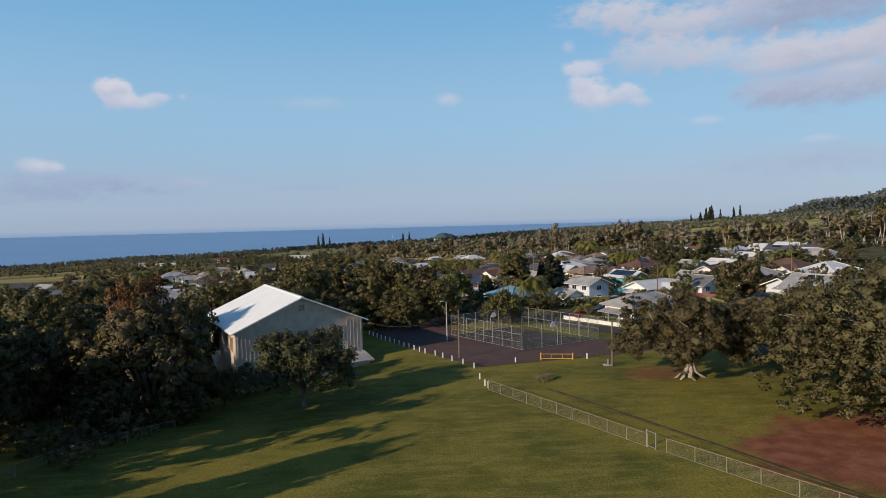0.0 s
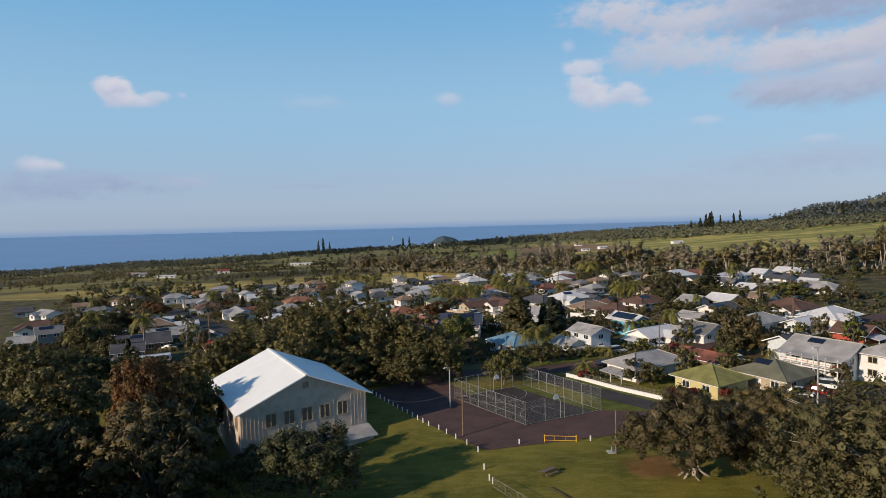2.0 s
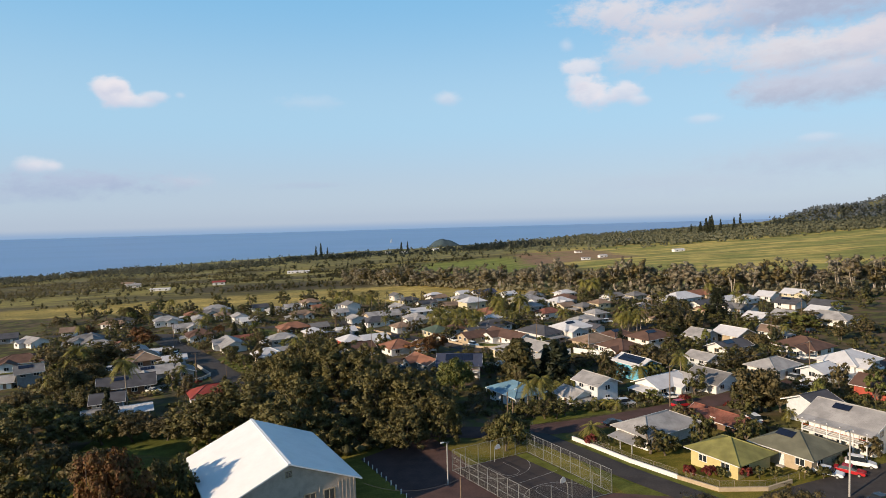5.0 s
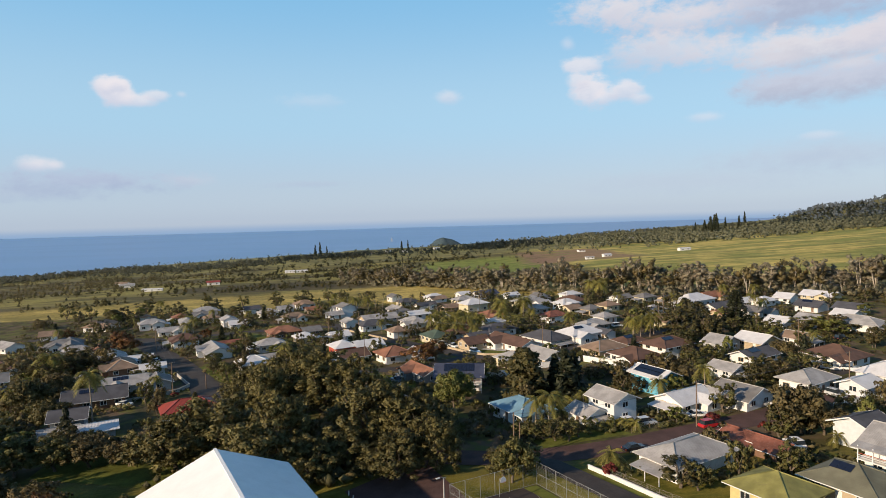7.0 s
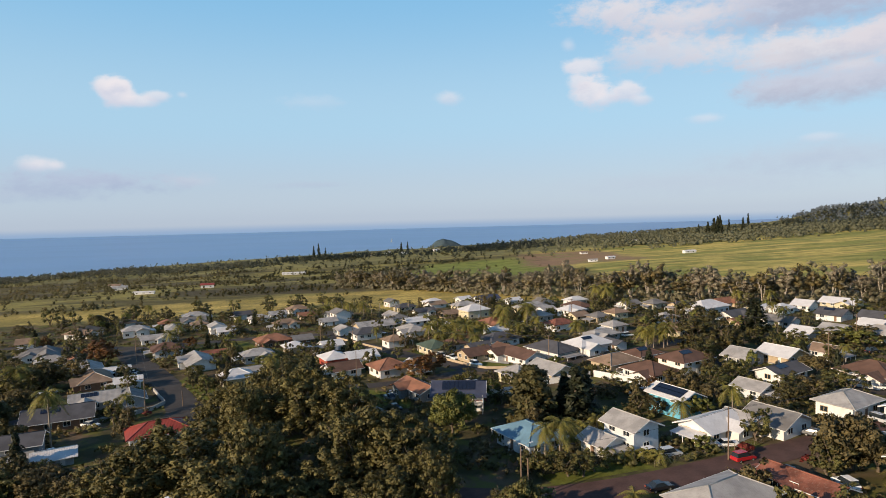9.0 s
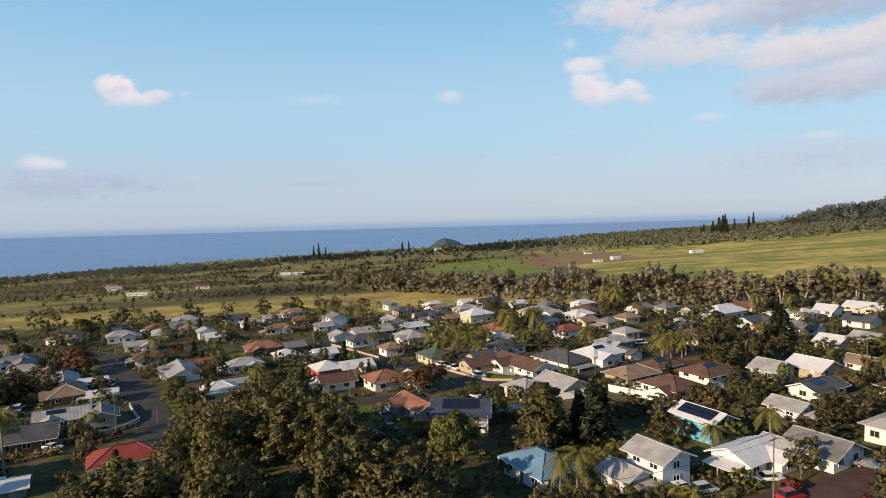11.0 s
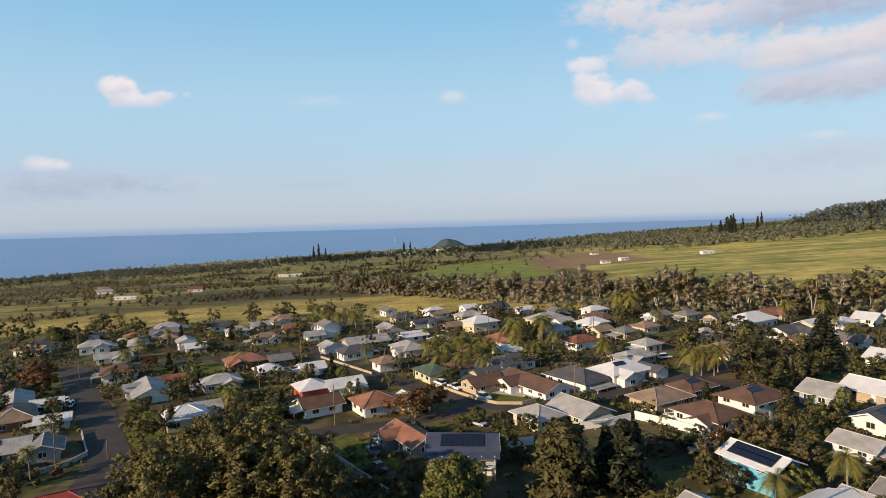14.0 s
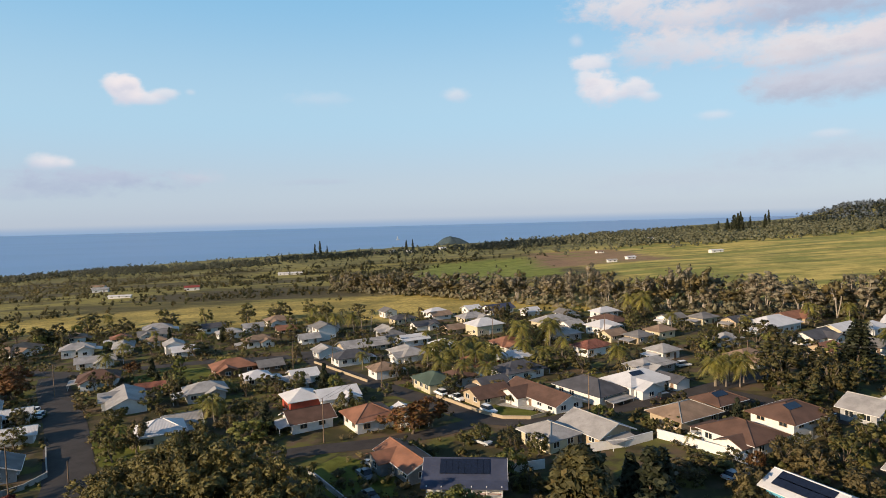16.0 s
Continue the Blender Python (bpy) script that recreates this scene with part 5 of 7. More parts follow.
def yellow_gate():
    ob = base("barrier_gate", pose(12.4, 89.9, ground(12.4, 89.9), 0, 0, -6), "yellow-painted steel barrier gate across the drive", "gate")
    for x in (0, 4.9):
        round_bar("post", [(x, 0, -0.2), (x, 0, 1.25)], 0.08, MAT["safety"], ob, 8)
    for z in (0.35, 1.05):
        round_bar("bar", [(0, 0, z), (4.9, 0, z)], 0.04, MAT["safety"], ob)
    for x in (1.6, 3.3):
        round_bar("brace", [(x, 0, 0.35), (x, 0, 1.05)], 0.03, MAT["safety"], ob)


yellow_gate()


def picnic_table():
    ob = base("picnic_table", pose(11.3, 77.2, ground(11.3, 77.2), 0, 0, 38), "weathered grey wooden picnic table tilted on the grass", "table")
    for k in range(5):
        bm = bmesh.new()
        box(bm, -1.2, 1.2, -0.4 + 0.165 * k, -0.25 + 0.165 * k, 0.71, 0.76)
        part("plank", bm, MAT["wood"], ob)
    for s in (-1, 1):
        bm = bmesh.new()
        box(bm, -1.2, 1.2, s * 0.75 - 0.14, s * 0.75 + 0.14, 0.42, 0.47)
        part("bench", bm, MAT["wood"], ob)
        for q in (-1, 1):
            round_bar("leg", [(s * 0.85, q * 0.75, 0), (s * 0.85, q * 0.2, 0.72)], 0.05, MAT["wood"], ob, 5)


picnic_table()


def tap_post():
    ob = base("drinking_fountain", pose(21.6, 84.4, ground(21.6, 84.4)), "blue-grey drinking fountain on a concrete slab", "fountain")
    bm = bmesh.new()
    box(bm, -0.7, 0.7, -0.6, 0.6, -0.1, 0.08)
    part("slab", bm, MAT["concrete"], ob)
    round_bar("pedestal", [(0, 0, 0.05), (0, 0, 0.9)], 0.16, MAT["slate"], ob, 10)


tap_post()


def pole(x, y, h, label="weathered wooden utility pole with a crossarm", arms=1, lamp=None, material="wood", group="utility poles"):
    ob = base("utility_pole" if not lamp else "street_lamp", pose(x, y, ground(x, y), 0, 0, 32), label, "pole", group)
    v, f = [], []
    tube(v, f, [(0, 0, -0.5), (0, 0, h)], [0.15, 0.1], 8)
    hang("shaft", mesh_from("shaft", v, f, MAT[material]), ob)
    for k in range(arms):
        bm = bmesh.new()
        box(bm, -1.1, 1.1, 0.1, 0.2, h - 0.5 - 0.7 * k, h - 0.38 - 0.7 * k)
        arm = part("crossarm", bm, MAT["wood"], ob)
        for s in (-0.95, -0.4, 0.4, 0.95):
            round_bar("insulator", [(s, 0.15, h - 0.38 - 0.7 * k), (s, 0.15, h - 0.2 - 0.7 * k)], 0.05, MAT["concrete"], arm, 6)
    if lamp:
        round_bar("arm", [(0, 0, h - 0.3), (0.5, 0, h + 0.1), (lamp, 0, h + 0.25)], 0.04, MAT["steel"], ob)
        bm = bmesh.new()
        box(bm, lamp - 0.1, lamp + 0.55, -0.13, 0.13, h + 0.17, h + 0.3)
        part("lamp_head", bm, MAT["white"], ob)
    return ob


pole(-2.9, 111.5, 7.6, "pale steel lamp post beside the court", 0, -1.2, "concrete", "lamp posts")
pole(-0.4, 94.6, 8.2, "slim brown wooden pole at the parking edge", 0)
pole(22.0, 83.6, 6.5, "short brown wooden pole on the lawn", 0)
pole(9.6, 136.4, 9.5, "brown wooden pole with a street lamp arm", 0, 2.0, "wood", "lamp posts")
pole(10.7, 136.0, 7.6, "plain brown wooden pole beside the street", 0)
pole(59.6, 99.2, 10.5, "tall pale pole with a street lamp", 0, -1.6, "concrete", "lamp posts")
LINE = [(49.0, 150.0), (91.5, 168.1), (-33.0, 222.4), (27.5, 234.9), (-26.6, 266.9), (-47.7, 296), (-61.5, 296), (50.5, 326), (-86.1, 197.4), (-78.7, 203.5), (-128, 270), (76, 262), (104, 214), (128, 240), (-12, 300), (8, 330), (90, 300)]
for k, (x, y) in enumerate(LINE):
    pole(x, y, 10.0 if k not in (9,) else 4.5, arms=1 if k not in (2, 9) else 0)


def cable(a, b, sag):
    """A cable hung between two places."""
    a, b = Vector(a), Vector(b)
    pts = [tuple(a.lerp(b, k / 14) - Vector((0, 0, sag * 4 * (k / 14) * (1 - k / 14)))) for k in range(15)]
    ob = round_bar("cable", pts, 0.025, MAT["wire"], None, 4)
    tagged(ob, "thin dark overhead cable hung between poles", "cable", "overhead cables")


def head(k, s=0.0, d=0.2):
    x, y = LINE[k]
    return (x + s * 0.85, y + s * 0.53, ground(x, y) + 10.0 - d)


for a, b in ((0, 1), (2, 4), (4, 5), (3, 4), (5, 14), (3, 11), (11, 13), (10, 8), (14, 7)):
    for s in (-0.95, 0.95):
        cable(head(a, s), head(b, s), 1.0)
cable((-0.4, 94.6, ground(-0.4, 94.6) + 8.0), (-15.9, 99.0, 9.6), 1.6)
cable((9.6, 136.4, ground(9.6, 136.4) + 9.2), head(0, 0, 0.4), 1.2)


def wall_run(line, height, thick, material, label, name="garden_wall", cap=None):
    """A low wall along a line of places, with its coping."""
    x0, y0 = line[0]
    o = Vector((x0, y0, ground(x0, y0)))
    ob = base(name, Matrix.Translation(o), label, "wall", "garden walls")
    pts = []
    for (ax, ay), (bx, by) in zip(line, line[1:]):
        n = max(1, int(math.hypot(bx - ax, by - ay) / 2.5))
        pts += [(ax + (bx - ax) * i / n, ay + (by - ay) * i / n) for i in range(n)]
    pts.append(line[-1])
    for nm, z0, z1, w, mt in (("body", -0.5, height - 0.08, thick, material), ("coping", height - 0.078, height, thick + 0.08, cap or material)):
        v, f = [], []
        for k, p in enumerate(pts):
            a, b = pts[max(k - 1, 0)], pts[min(k + 1, len(pts) - 1)]
            dx, dy = b[0] - a[0], b[1] - a[1]
            n = math.hypot(dx, dy)
            g = ground(*p)
            for s, z in ((-1, z0), (1, z0), (1, z1), (-1, z1)):
                v.append((p[0] - dy / n * s * w / 2 - o.x, p[1] + dx / n * s * w / 2 - o.y, g + z - o.z))
        for k in range(len(pts) - 1):
            for s in range(4):
                a, b = 4 * k + s, 4 * k + (s + 1) % 4
                f.append((a, b, b + 4, a + 4))
        f += [(3, 2, 1, 0), tuple(4 * (len(pts) - 1) + s for s in range(4))]
        hang(nm, mesh_from(nm, v, f, mt), ob)
    return ob


wall_run([(22.6, 131.2), (23.9, 129.2), (30.8, 117.6), (36.8, 109.2)], 0.8, 0.25, MAT["white"], "low white-painted garden wall with a rail")
wall_run([(36.8, 109.2), (41.5, 103.6), (49, 102.9), (54, 105.2)], 0.7, 0.25, MAT["tan"], "low tan garden wall at the street corner")
wall_run([(-101, 187), (-96.7, 190.5), (-89.8, 196), (-86, 201), (-85.4, 206.8), (-90, 213), (-96.5, 222)], 1.1, 0.2, MAT["concrete"], "curved pale concrete garden wall at the street corner")
wall_run([(-10, 255.5), (-5.9, 250.2), (1.8, 239.6), (7.1, 234.4), (13.6, 233.2), (18.6, 236.4)], 0.9, 0.22, MAT["tan"], "low tan wall sweeping round a front lawn")
wall_run([(-56.5, 305), (-44, 289.6), (-32.2, 274.8)], 0.9, 0.22, MAT["tan"], "low tan wall along the street")
wall_run([(22.6, 211), (31, 213.2), (37, 216.4)], 1.8, 0.16, MAT["white"], "white panel fence closing a back garden", "panel_fence")
wall_run([(38.2, 217.4), (43, 211.5), (47.9, 205.2), (51, 199)], 1.9, 0.2, MAT["white"], "tall white block wall beside a brown-roofed house")
wall_run([(0.5, 199.5), (8, 202.5), (13.5, 204)], 1.8, 0.14, MAT["white"], "white panel fence closing a back garden", "panel_fence")
wall_run([(-32.5, 206), (-24, 194.5), (-14, 181)], 1.2, 0.14, MAT["grey"], "low grey fence round a back garden", "panel_fence")
wall_run([(81, 156.5), (95, 162.5), (112, 170)], 1.4, 0.25, MAT["white"], "white patterned block wall along the street")
chain_fence([(24.6, 128.6), (31.2, 117.8), (36.9, 109.8)], 1.5, 2.4, (0.6, 1.0), 0.025, "rusty wire fence on top of a garden wall", "garden fences", "oldsteel")
chain_fence([(38, 109), (42, 104.6), (49, 103.8), (56, 106.6)], 1.3, 2.4, (1.0,), 0.025, "rusty wire fence round a corner garden", "garden fences", "oldsteel")
chain_fence([(35, 148.6), (50, 154.2), (66, 160.4), (78, 165)], 1.1, 2.4, (1.0,), 0.025, "low wire fence along front gardens", "garden fences", "oldsteel")

# ---- vehicles ----


def car(x, y, turn, colour, tall=False, pickup=False):
    paintm = CARPAINT[colour]
    what = "pickup truck" if pickup else "sport utility car" if tall else "saloon car"
    ob = base("car", pose(x, y, ground(x, y) + 0.12, 0, 0, turn), f"parked {colour} {what} with dark windows", "car", "parked cars")
    roof = 1.78 if (tall or pickup) else 1.42
    L, W = (4.7, 1.84) if not pickup else (5.3, 1.86)
    waist = 0.98 if tall or pickup else 0.86
    side = [(-L / 2, 0.42), (-L / 2 + 0.1, 0.32), (L / 2 - 0.12, 0.3), (L / 2, 0.5), (L / 2 - 0.12, 0.74), (L / 2 - 1.15, waist), (-L / 2 + 0.25, waist + 0.03), (-L / 2, 0.8)]
    bm = bmesh.new()
    a = [bm.verts.new((px, -W / 2, pz)) for px, pz in side]
    b = [bm.verts.new((px, W / 2, pz)) for px, pz in side]
    bm.faces.new(a)
    bm.faces.new(b[::-1])
    for i in range(8):
        j = (i + 1) % 8
        bm.faces.new((a[j], a[i], b[i], b[j]))
    bmesh.ops.bevel(bm, geom=bm.edges[:], offset=0.06, segments=2, affect="EDGES")
    body = part("body", bm, paintm, ob)
    f0, f1, r1, r0 = L / 2 - 1.3, L / 2 - 2.0, (-L / 2 + 0.5 if tall else -L / 2 + 1.3), -L / 2 + (0.28 if tall else 0.6)
    if pickup:
        r1, r0 = -0.35, -0.5
    def cabin(grow, z1, z0=waist - 0.02):
        bm = bmesh.new()
        low = [(r0, -W / 2 + 0.07), (f0, -W / 2 + 0.07), (f0, W / 2 - 0.07), (r0, W / 2 - 0.07)]
        top = [(r1, -W / 2 + 0.24), (f1, -W / 2 + 0.24), (f1, W / 2 - 0.24), (r1, W / 2 - 0.24)]
        va = [bm.verts.new((*p, z0)) for p in low]
        vb = [bm.verts.new((*p, z1)) for p in top]
        bm.faces.new(vb)
        bm.faces.new(va[::-1])
        for i in range(4):
            j = (i + 1) % 4
            bm.faces.new((va[i], va[j], vb[j], vb[i]))
        return bm
    part("cabin_glass", cabin(0, roof - 0.05), MAT["glass"], body)
    bm = bmesh.new()
    box(bm, r1 - 0.05, f1 + 0.05, -W / 2 + 0.21, W / 2 - 0.21, roof - 0.052, roof + 0.01)
    bmesh.ops.bevel(bm, geom=bm.edges[:], offset=0.03, segments=1, affect="EDGES")
    part("roof", bm, paintm, body)
    for sx in (-1, 1):
        for sy in (-1, 1):
            w = hang("wheel", WHEEL[0], ob, m=pose(sx * L * 0.305, sy * (W / 2 - 0.1), 0.22))
            hang("rim", WHEEL[1], w)
    for sy in (-1, 1):
        bm = bmesh.new()
        box(bm, L / 2 - 0.1, L / 2 + 0.01, sy * 0.65 - 0.2, sy * 0.65 + 0.2, 0.55, 0.7)
        part("headlight", bm, MAT["glass"], body)
        bm = bmesh.new()
        box(bm, -L / 2 - 0.02, -L / 2 + 0.08, sy * 0.72 - 0.13, sy * 0.72 + 0.13, 0.6, 0.78)
        part("tail_light", bm, MAT["redwall"], body)
    return ob


CARPAINT = {k: plain(k + "_car_paint", c, 0.25, spread=0.03, spec=0.6) for k, c in {"white": (0.78, 0.78, 0.78), "silver": (0.45, 0.47, 0.5), "black": (0.02, 0.02, 0.025), "red": (0.4, 0.02, 0.025), "dark blue": (0.03, 0.05, 0.12), "grey": (0.16, 0.17, 0.18)}.items()}
v_, f_ = [], []
tube(v_, f_, [(0, -0.11, 0), (0, 0.11, 0)], [0.33, 0.33], 14)
f_.append(tuple(range(13, -1, -1)))
v2_, f2_ = [], []
tube(v2_, f2_, [(0, -0.125, 0), (0, 0.125, 0)], [0.19, 0.19], 12)
f2_.append(tuple(range(11, -1, -1)))
WHEEL = (mesh_from("wheel", v_, f_, MAT["tyre"]), mesh_from("rim", v2_, f2_, MAT["steel"]))

# ---- the neighbourhood ----
house(-72.0, 226.2, 32, 9.2, 7.8, 2.8, 'hip', 0.48, 'white', 'cream')
house(-97.1, 255.8, -57, 16.1, 9.0, 2.6, 'gable', 0.42, 'pale', 'white', far=True)
house(-122.2, 283.5, 28, 11.2, 9.0, 2.6, 'hip', 0.44, 'brown', 'white', far=True)
house(-96.8, 270.1, 28, 8.7, 6.0, 2.1, 'gable', 0.42, 'rust', 'tan', far=True)
house(-39.8, 234.3, 33, 9.8, 8.0, 2.6, 'gable', 0.42, 'brown', 'white')
house(-24.6, 233.6, 32, 9.8, 9.4, 2.6, 'hip', 0.44, 'terra', 'white')
house(-46.2, 251.4, -58, 8.4, 8.0, 2.6, 'hip', 0.44, 'white', 'redwall', far=True)
house(-37.2, 254.0, 30, 10.1, 7.5, 2.5, 'gable', 0.42, 'white', 'white', far=True)
house(-12.6, 205.2, -56, 12.8, 6.0, 2.8, 'gable', 0.42, 'terra', 'slate')
house(-1.2, 192.4, -2, 12.4, 7.4, 5.2, 'gable', 0.42, 'navy', 'white', solar=8, deck=True)
house(-11.2, 265.2, -58, 10.2, 8.0, 2.6, 'hip', 0.44, 'green', 'cream', far=True)
house(3.8, 250.2, 32, 9.7, 8.0, 2.4, 'gable', 0.42, 'brown', 'tan', far=True)
house(17.9, 246.9, -56, 20.1, 8.5, 2.5, 'gable', 0.42, 'brown', 'white')
house(30.7, 249.8, -53, 15.2, 10.0, 2.5, 'hip', 0.44, 'dark', 'white')
house(43.6, 253.6, 32, 14.6, 10.0, 3.0, 'hip', 0.44, 'white', 'white', solar=4, far=True)
house(53.1, 254.4, -57, 7.0, 5.0, 2.4, 'gable', 0.42, 'dark', 'white', far=True)
house(15.9, 216.6, -54, 8.8, 7.6, 2.5, 'hip', 0.44, 'pale', 'cream')
house(26.0, 219.6, -56, 11.2, 9.0, 2.6, 'gable', 0.42, 'pale', 'tan')
house(46.6, 225.8, 32, 12.0, 8.4, 2.5, 'hip', 0.44, 'tan', 'tan')
house(57.0, 233.4, 32, 8.6, 6.8, 2.5, 'hip', 0.44, 'brown', 'brownwall', solar=4)
house(64.3, 215.9, 32, 12.0, 9.0, 4.4, 'hip', 0.44, 'brown', 'white', solar=4)
house(52.8, 211.2, -58, 11.2, 9.4, 2.6, 'hip', 0.42, 'brown', 'white')
house(83.8, 222.1, -57, 7.0, 9.0, 2.8, 'gable', 0.42, 'pale', 'grey')
house(49.3, 180.0, -60, 9.6, 6.6, 4.4, 'gable', 0.42, 'white', 'cyan', solar=8)
house(33.6, 159.2, -58, 7.9, 6.8, 5.0, 'gable', 0.42, 'pale', 'paleblue')
house(27.6, 157.6, -58, 6.0, 5.8, 2.4, 'gable', 0.42, 'pale', 'white')
house(13.6, 162.9, -58, 11.2, 8.6, 2.5, 'hip', 0.44, 'blue', 'paleblue')
house(51.3, 163.8, 32, 10.8, 7.6, 2.6, 'gable', 0.42, 'white', 'white')
house(58.6, 165.8, -58, 6.4, 5.0, 2.5, 'gable', 0.42, 'pale', 'paleblue')
house(64.8, 164.4, -58, 9.0, 9.6, 2.6, 'gable', 0.42, 'grey', 'white')
house(84.0, 172.2, 32, 11.0, 7.6, 3.0, 'hip', 0.44, 'pale', 'white')
house(47.6, 113.8, -58, 9.4, 9.0, 2.6, 'hip', 0.44, 'moss', 'yellow')
house(60.2, 115.2, -58, 10.4, 9.6, 2.5, 'hip', 0.44, 'olive', 'tan', solar=3)
house(73.8, 121.1, -58, 11.6, 9.2, 5.2, 'gable', 0.42, 'pale', 'white', solar=3, deck=True)
house(82.5, 114.0, -58, 9.0, 8.0, 5.0, 'hip', 0.44, 'pale', 'white')
house(39.9, 130.2, 32, 15.0, 8.2, 2.6, 'hip', 0.44, 'pale', 'white')
house(55.0, 135.4, -58, 11.8, 5.6, 1.8, 'gable', 0.42, 'rust', 'brownwall')
house(97.4, 150.0, -56, 7.0, 8.0, 2.6, 'gable', 0.42, 'brown', 'redwall')
house(105.4, 174.6, 32, 13.0, 9.6, 2.8, 'hip', 0.44, 'white', 'white')
house(93.6, 167.4, 32, 7.6, 5.6, 2.5, 'gable', 0.42, 'white', 'paleblue')
house(74.5, 136.0, 27, 7.0, 7.0, 4.0, 'gable', 0.42, 'dark', 'paleblue')
house(85.5, 203.5, 32, 12.4, 7.0, 2.5, 'gable', 0.42, 'dark', 'white', solar=4)
house(95.6, 223.3, -60, 9.4, 9.0, 2.5, 'gable', 0.42, 'white', 'tan')
house(105.2, 196.6, -58, 12.6, 10.4, 2.5, 'hip', 0.44, 'brown', 'white')
house(109.5, 223.5, -58, 7.6, 7.0, 2.4, 'gable', 0.42, 'tan', 'white')
house(72.0, 189.6, -59, 7.0, 6.0, 2.3, 'gable', 0.42, 'pale', 'paleblue')
house(117.6, 252.0, -56, 7.0, 9.0, 2.6, 'gable', 0.42, 'white', 'white', far=True)
house(129.2, 253.3, -58, 7.1, 9.0, 2.5, 'gable', 0.42, 'pale', 'white', far=True)
house(139.5, 242.1, -55, 16.0, 9.0, 2.5, 'hip', 0.44, 'pale', 'white')
house(148.1, 286.5, -57, 9.5, 9.0, 2.5, 'gable', 0.42, 'dark', 'white', solar=4, far=True)
house(151.3, 313.8, -52, 7.0, 9.0, 2.6, 'gable', 0.42, 'white', 'white', far=True)
house(168.5, 315.9, -55, 14.1, 9.0, 2.3, 'gable', 0.42, 'white', 'cream', far=True)
house(156.7, 273.7, -56, 9.3, 9.0, 2.5, 'gable', 0.42, 'dark', 'white', far=True)
house(145.7, 258.4, -61, 7.0, 8.0, 2.6, 'gable', 0.42, 'white', 'white', far=True)
house(-175.2, 282.3, 29, 13.0, 8.0, 2.6, 'hip', 0.44, 'grey', 'white', far=True)
house(-158.8, 265.8, 32, 10.0, 7.0, 2.5, 'hip', 0.44, 'pale', 'white', far=True)
house(-149.6, 265.6, -58, 7.0, 6.4, 2.5, 'gable', 0.42, 'terra', 'white', far=True)
house(-132.6, 247.0, -54, 17.4, 8.0, 2.5, 'gable', 0.42, 'pale', 'white')
house(-120.2, 243.4, 32, 7.0, 5.4, 2.5, 'gable', 0.42, 'white', 'paleblue')
house(-121.8, 232.5, -53, 15.3, 9.0, 2.5, 'hip', 0.44, 'tan', 'brownwall')
house(-107.9, 228.2, 30, 7.0, 5.0, 2.3, 'gable', 0.42, 'white', 'paleblue')
house(-104.9, 205.6, 31, 11.4, 8.0, 2.6, 'gable', 0.42, 'pale', 'grey', solar=4)
house(-95.2, 206.6, -58, 7.6, 6.6, 2.5, 'gable', 0.42, 'grey', 'grey')
house(-104.4, 189.4, 28, 14.9, 10.0, 2.8, 'gable', 0.42, 'dark', 'brownwall', solar=4)
house(-94.9, 163.3, 26, 7.0, 7.0, 4.6, 'gable', 0.42, 'dark', 'slate')
house(-94.3, 158.4, 35, 7.0, 6.0, 1.9, 'gable', 0.42, 'pale', 'grey')
house(-87.0, 161.8, 32, 7.0, 4.8, 1.9, 'gable', 0.42, 'white', 'grey')
house(-70.6, 174.4, 32, 12.6, 8.2, 2.6, 'hip', 0.44, 'red', 'white')
house(-171.1, 234.1, 28, 15.5, 10.0, 2.6, 'hip', 0.44, 'brown', 'white')
house(-146.4, 204.6, 38, 7.0, 8.0, 4.8, 'gable', 0.42, 'grey', 'slate', solar=4)
house(-153.7, 201.2, 27, 7.0, 7.0, 2.3, 'gable', 0.42, 'pale', 'white')
house(-201.6, 284.1, -28, 10.9, 8.0, 2.6, 'gable', 0.42, 'pale', 'white', far=True)
house(-224.5, 298.6, 30, 7.0, 8.0, 2.8, 'gable', 0.42, 'dark', 'slate', far=True)
house(-204.1, 314.1, 30, 7.0, 8.0, 2.5, 'gable', 0.42, 'tan', 'white', far=True)
house(-179.2, 284.5, 91, 7.0, 8.0, 2.6, 'gable', 0.42, 'grey', 'white', far=True)
house(-171.5, 281.1, -56, 19.0, 8.0, 2.6, 'gable', 0.42, 'grey', 'white', far=True)
house(-194.4, 342.2, 82, 16.5, 9.0, 2.5, 'hip', 0.44, 'tan', 'white', far=True)
house(-164.2, 336.3, 32, 11.7, 8.0, 3.2, 'hip', 0.44, 'pale', 'white', far=True)
house(-141.8, 312.6, 32, 12.3, 6.8, 2.5, 'gable', 0.42, 'pale', 'white', far=True)
house(-151.3, 372.1, 32, 11.9, 7.0, 2.5, 'gable', 0.42, 'grey', 'white', far=True)
house(-139.3, 353.4, 32, 7.5, 6.8, 2.5, 'hip', 0.44, 'tan', 'white', far=True)
house(-122.5, 334.9, -58, 8.1, 6.8, 3.8, 'gable', 0.42, 'pale', 'white', far=True)
house(-115.6, 328.3, 32, 7.5, 6.8, 2.3, 'gable', 0.42, 'white', 'white', far=True)
house(-71.5, 235.6, 32, 7.5, 6.8, 2.0, 'gable', 0.42, 'pale', 'tan')
house(-161.4, 363.1, 32, 7.5, 6.8, 2.3, 'hip', 0.44, 'terra', 'white', far=True)
house(-188.2, 371.7, 32, 7.5, 6.8, 2.3, 'hip', 0.44, 'tan', 'white', far=True)
house(-81.7, 294.5, 32, 13.2, 9.1, 2.5, 'hip', 0.44, 'terra', 'brownwall', far=True)
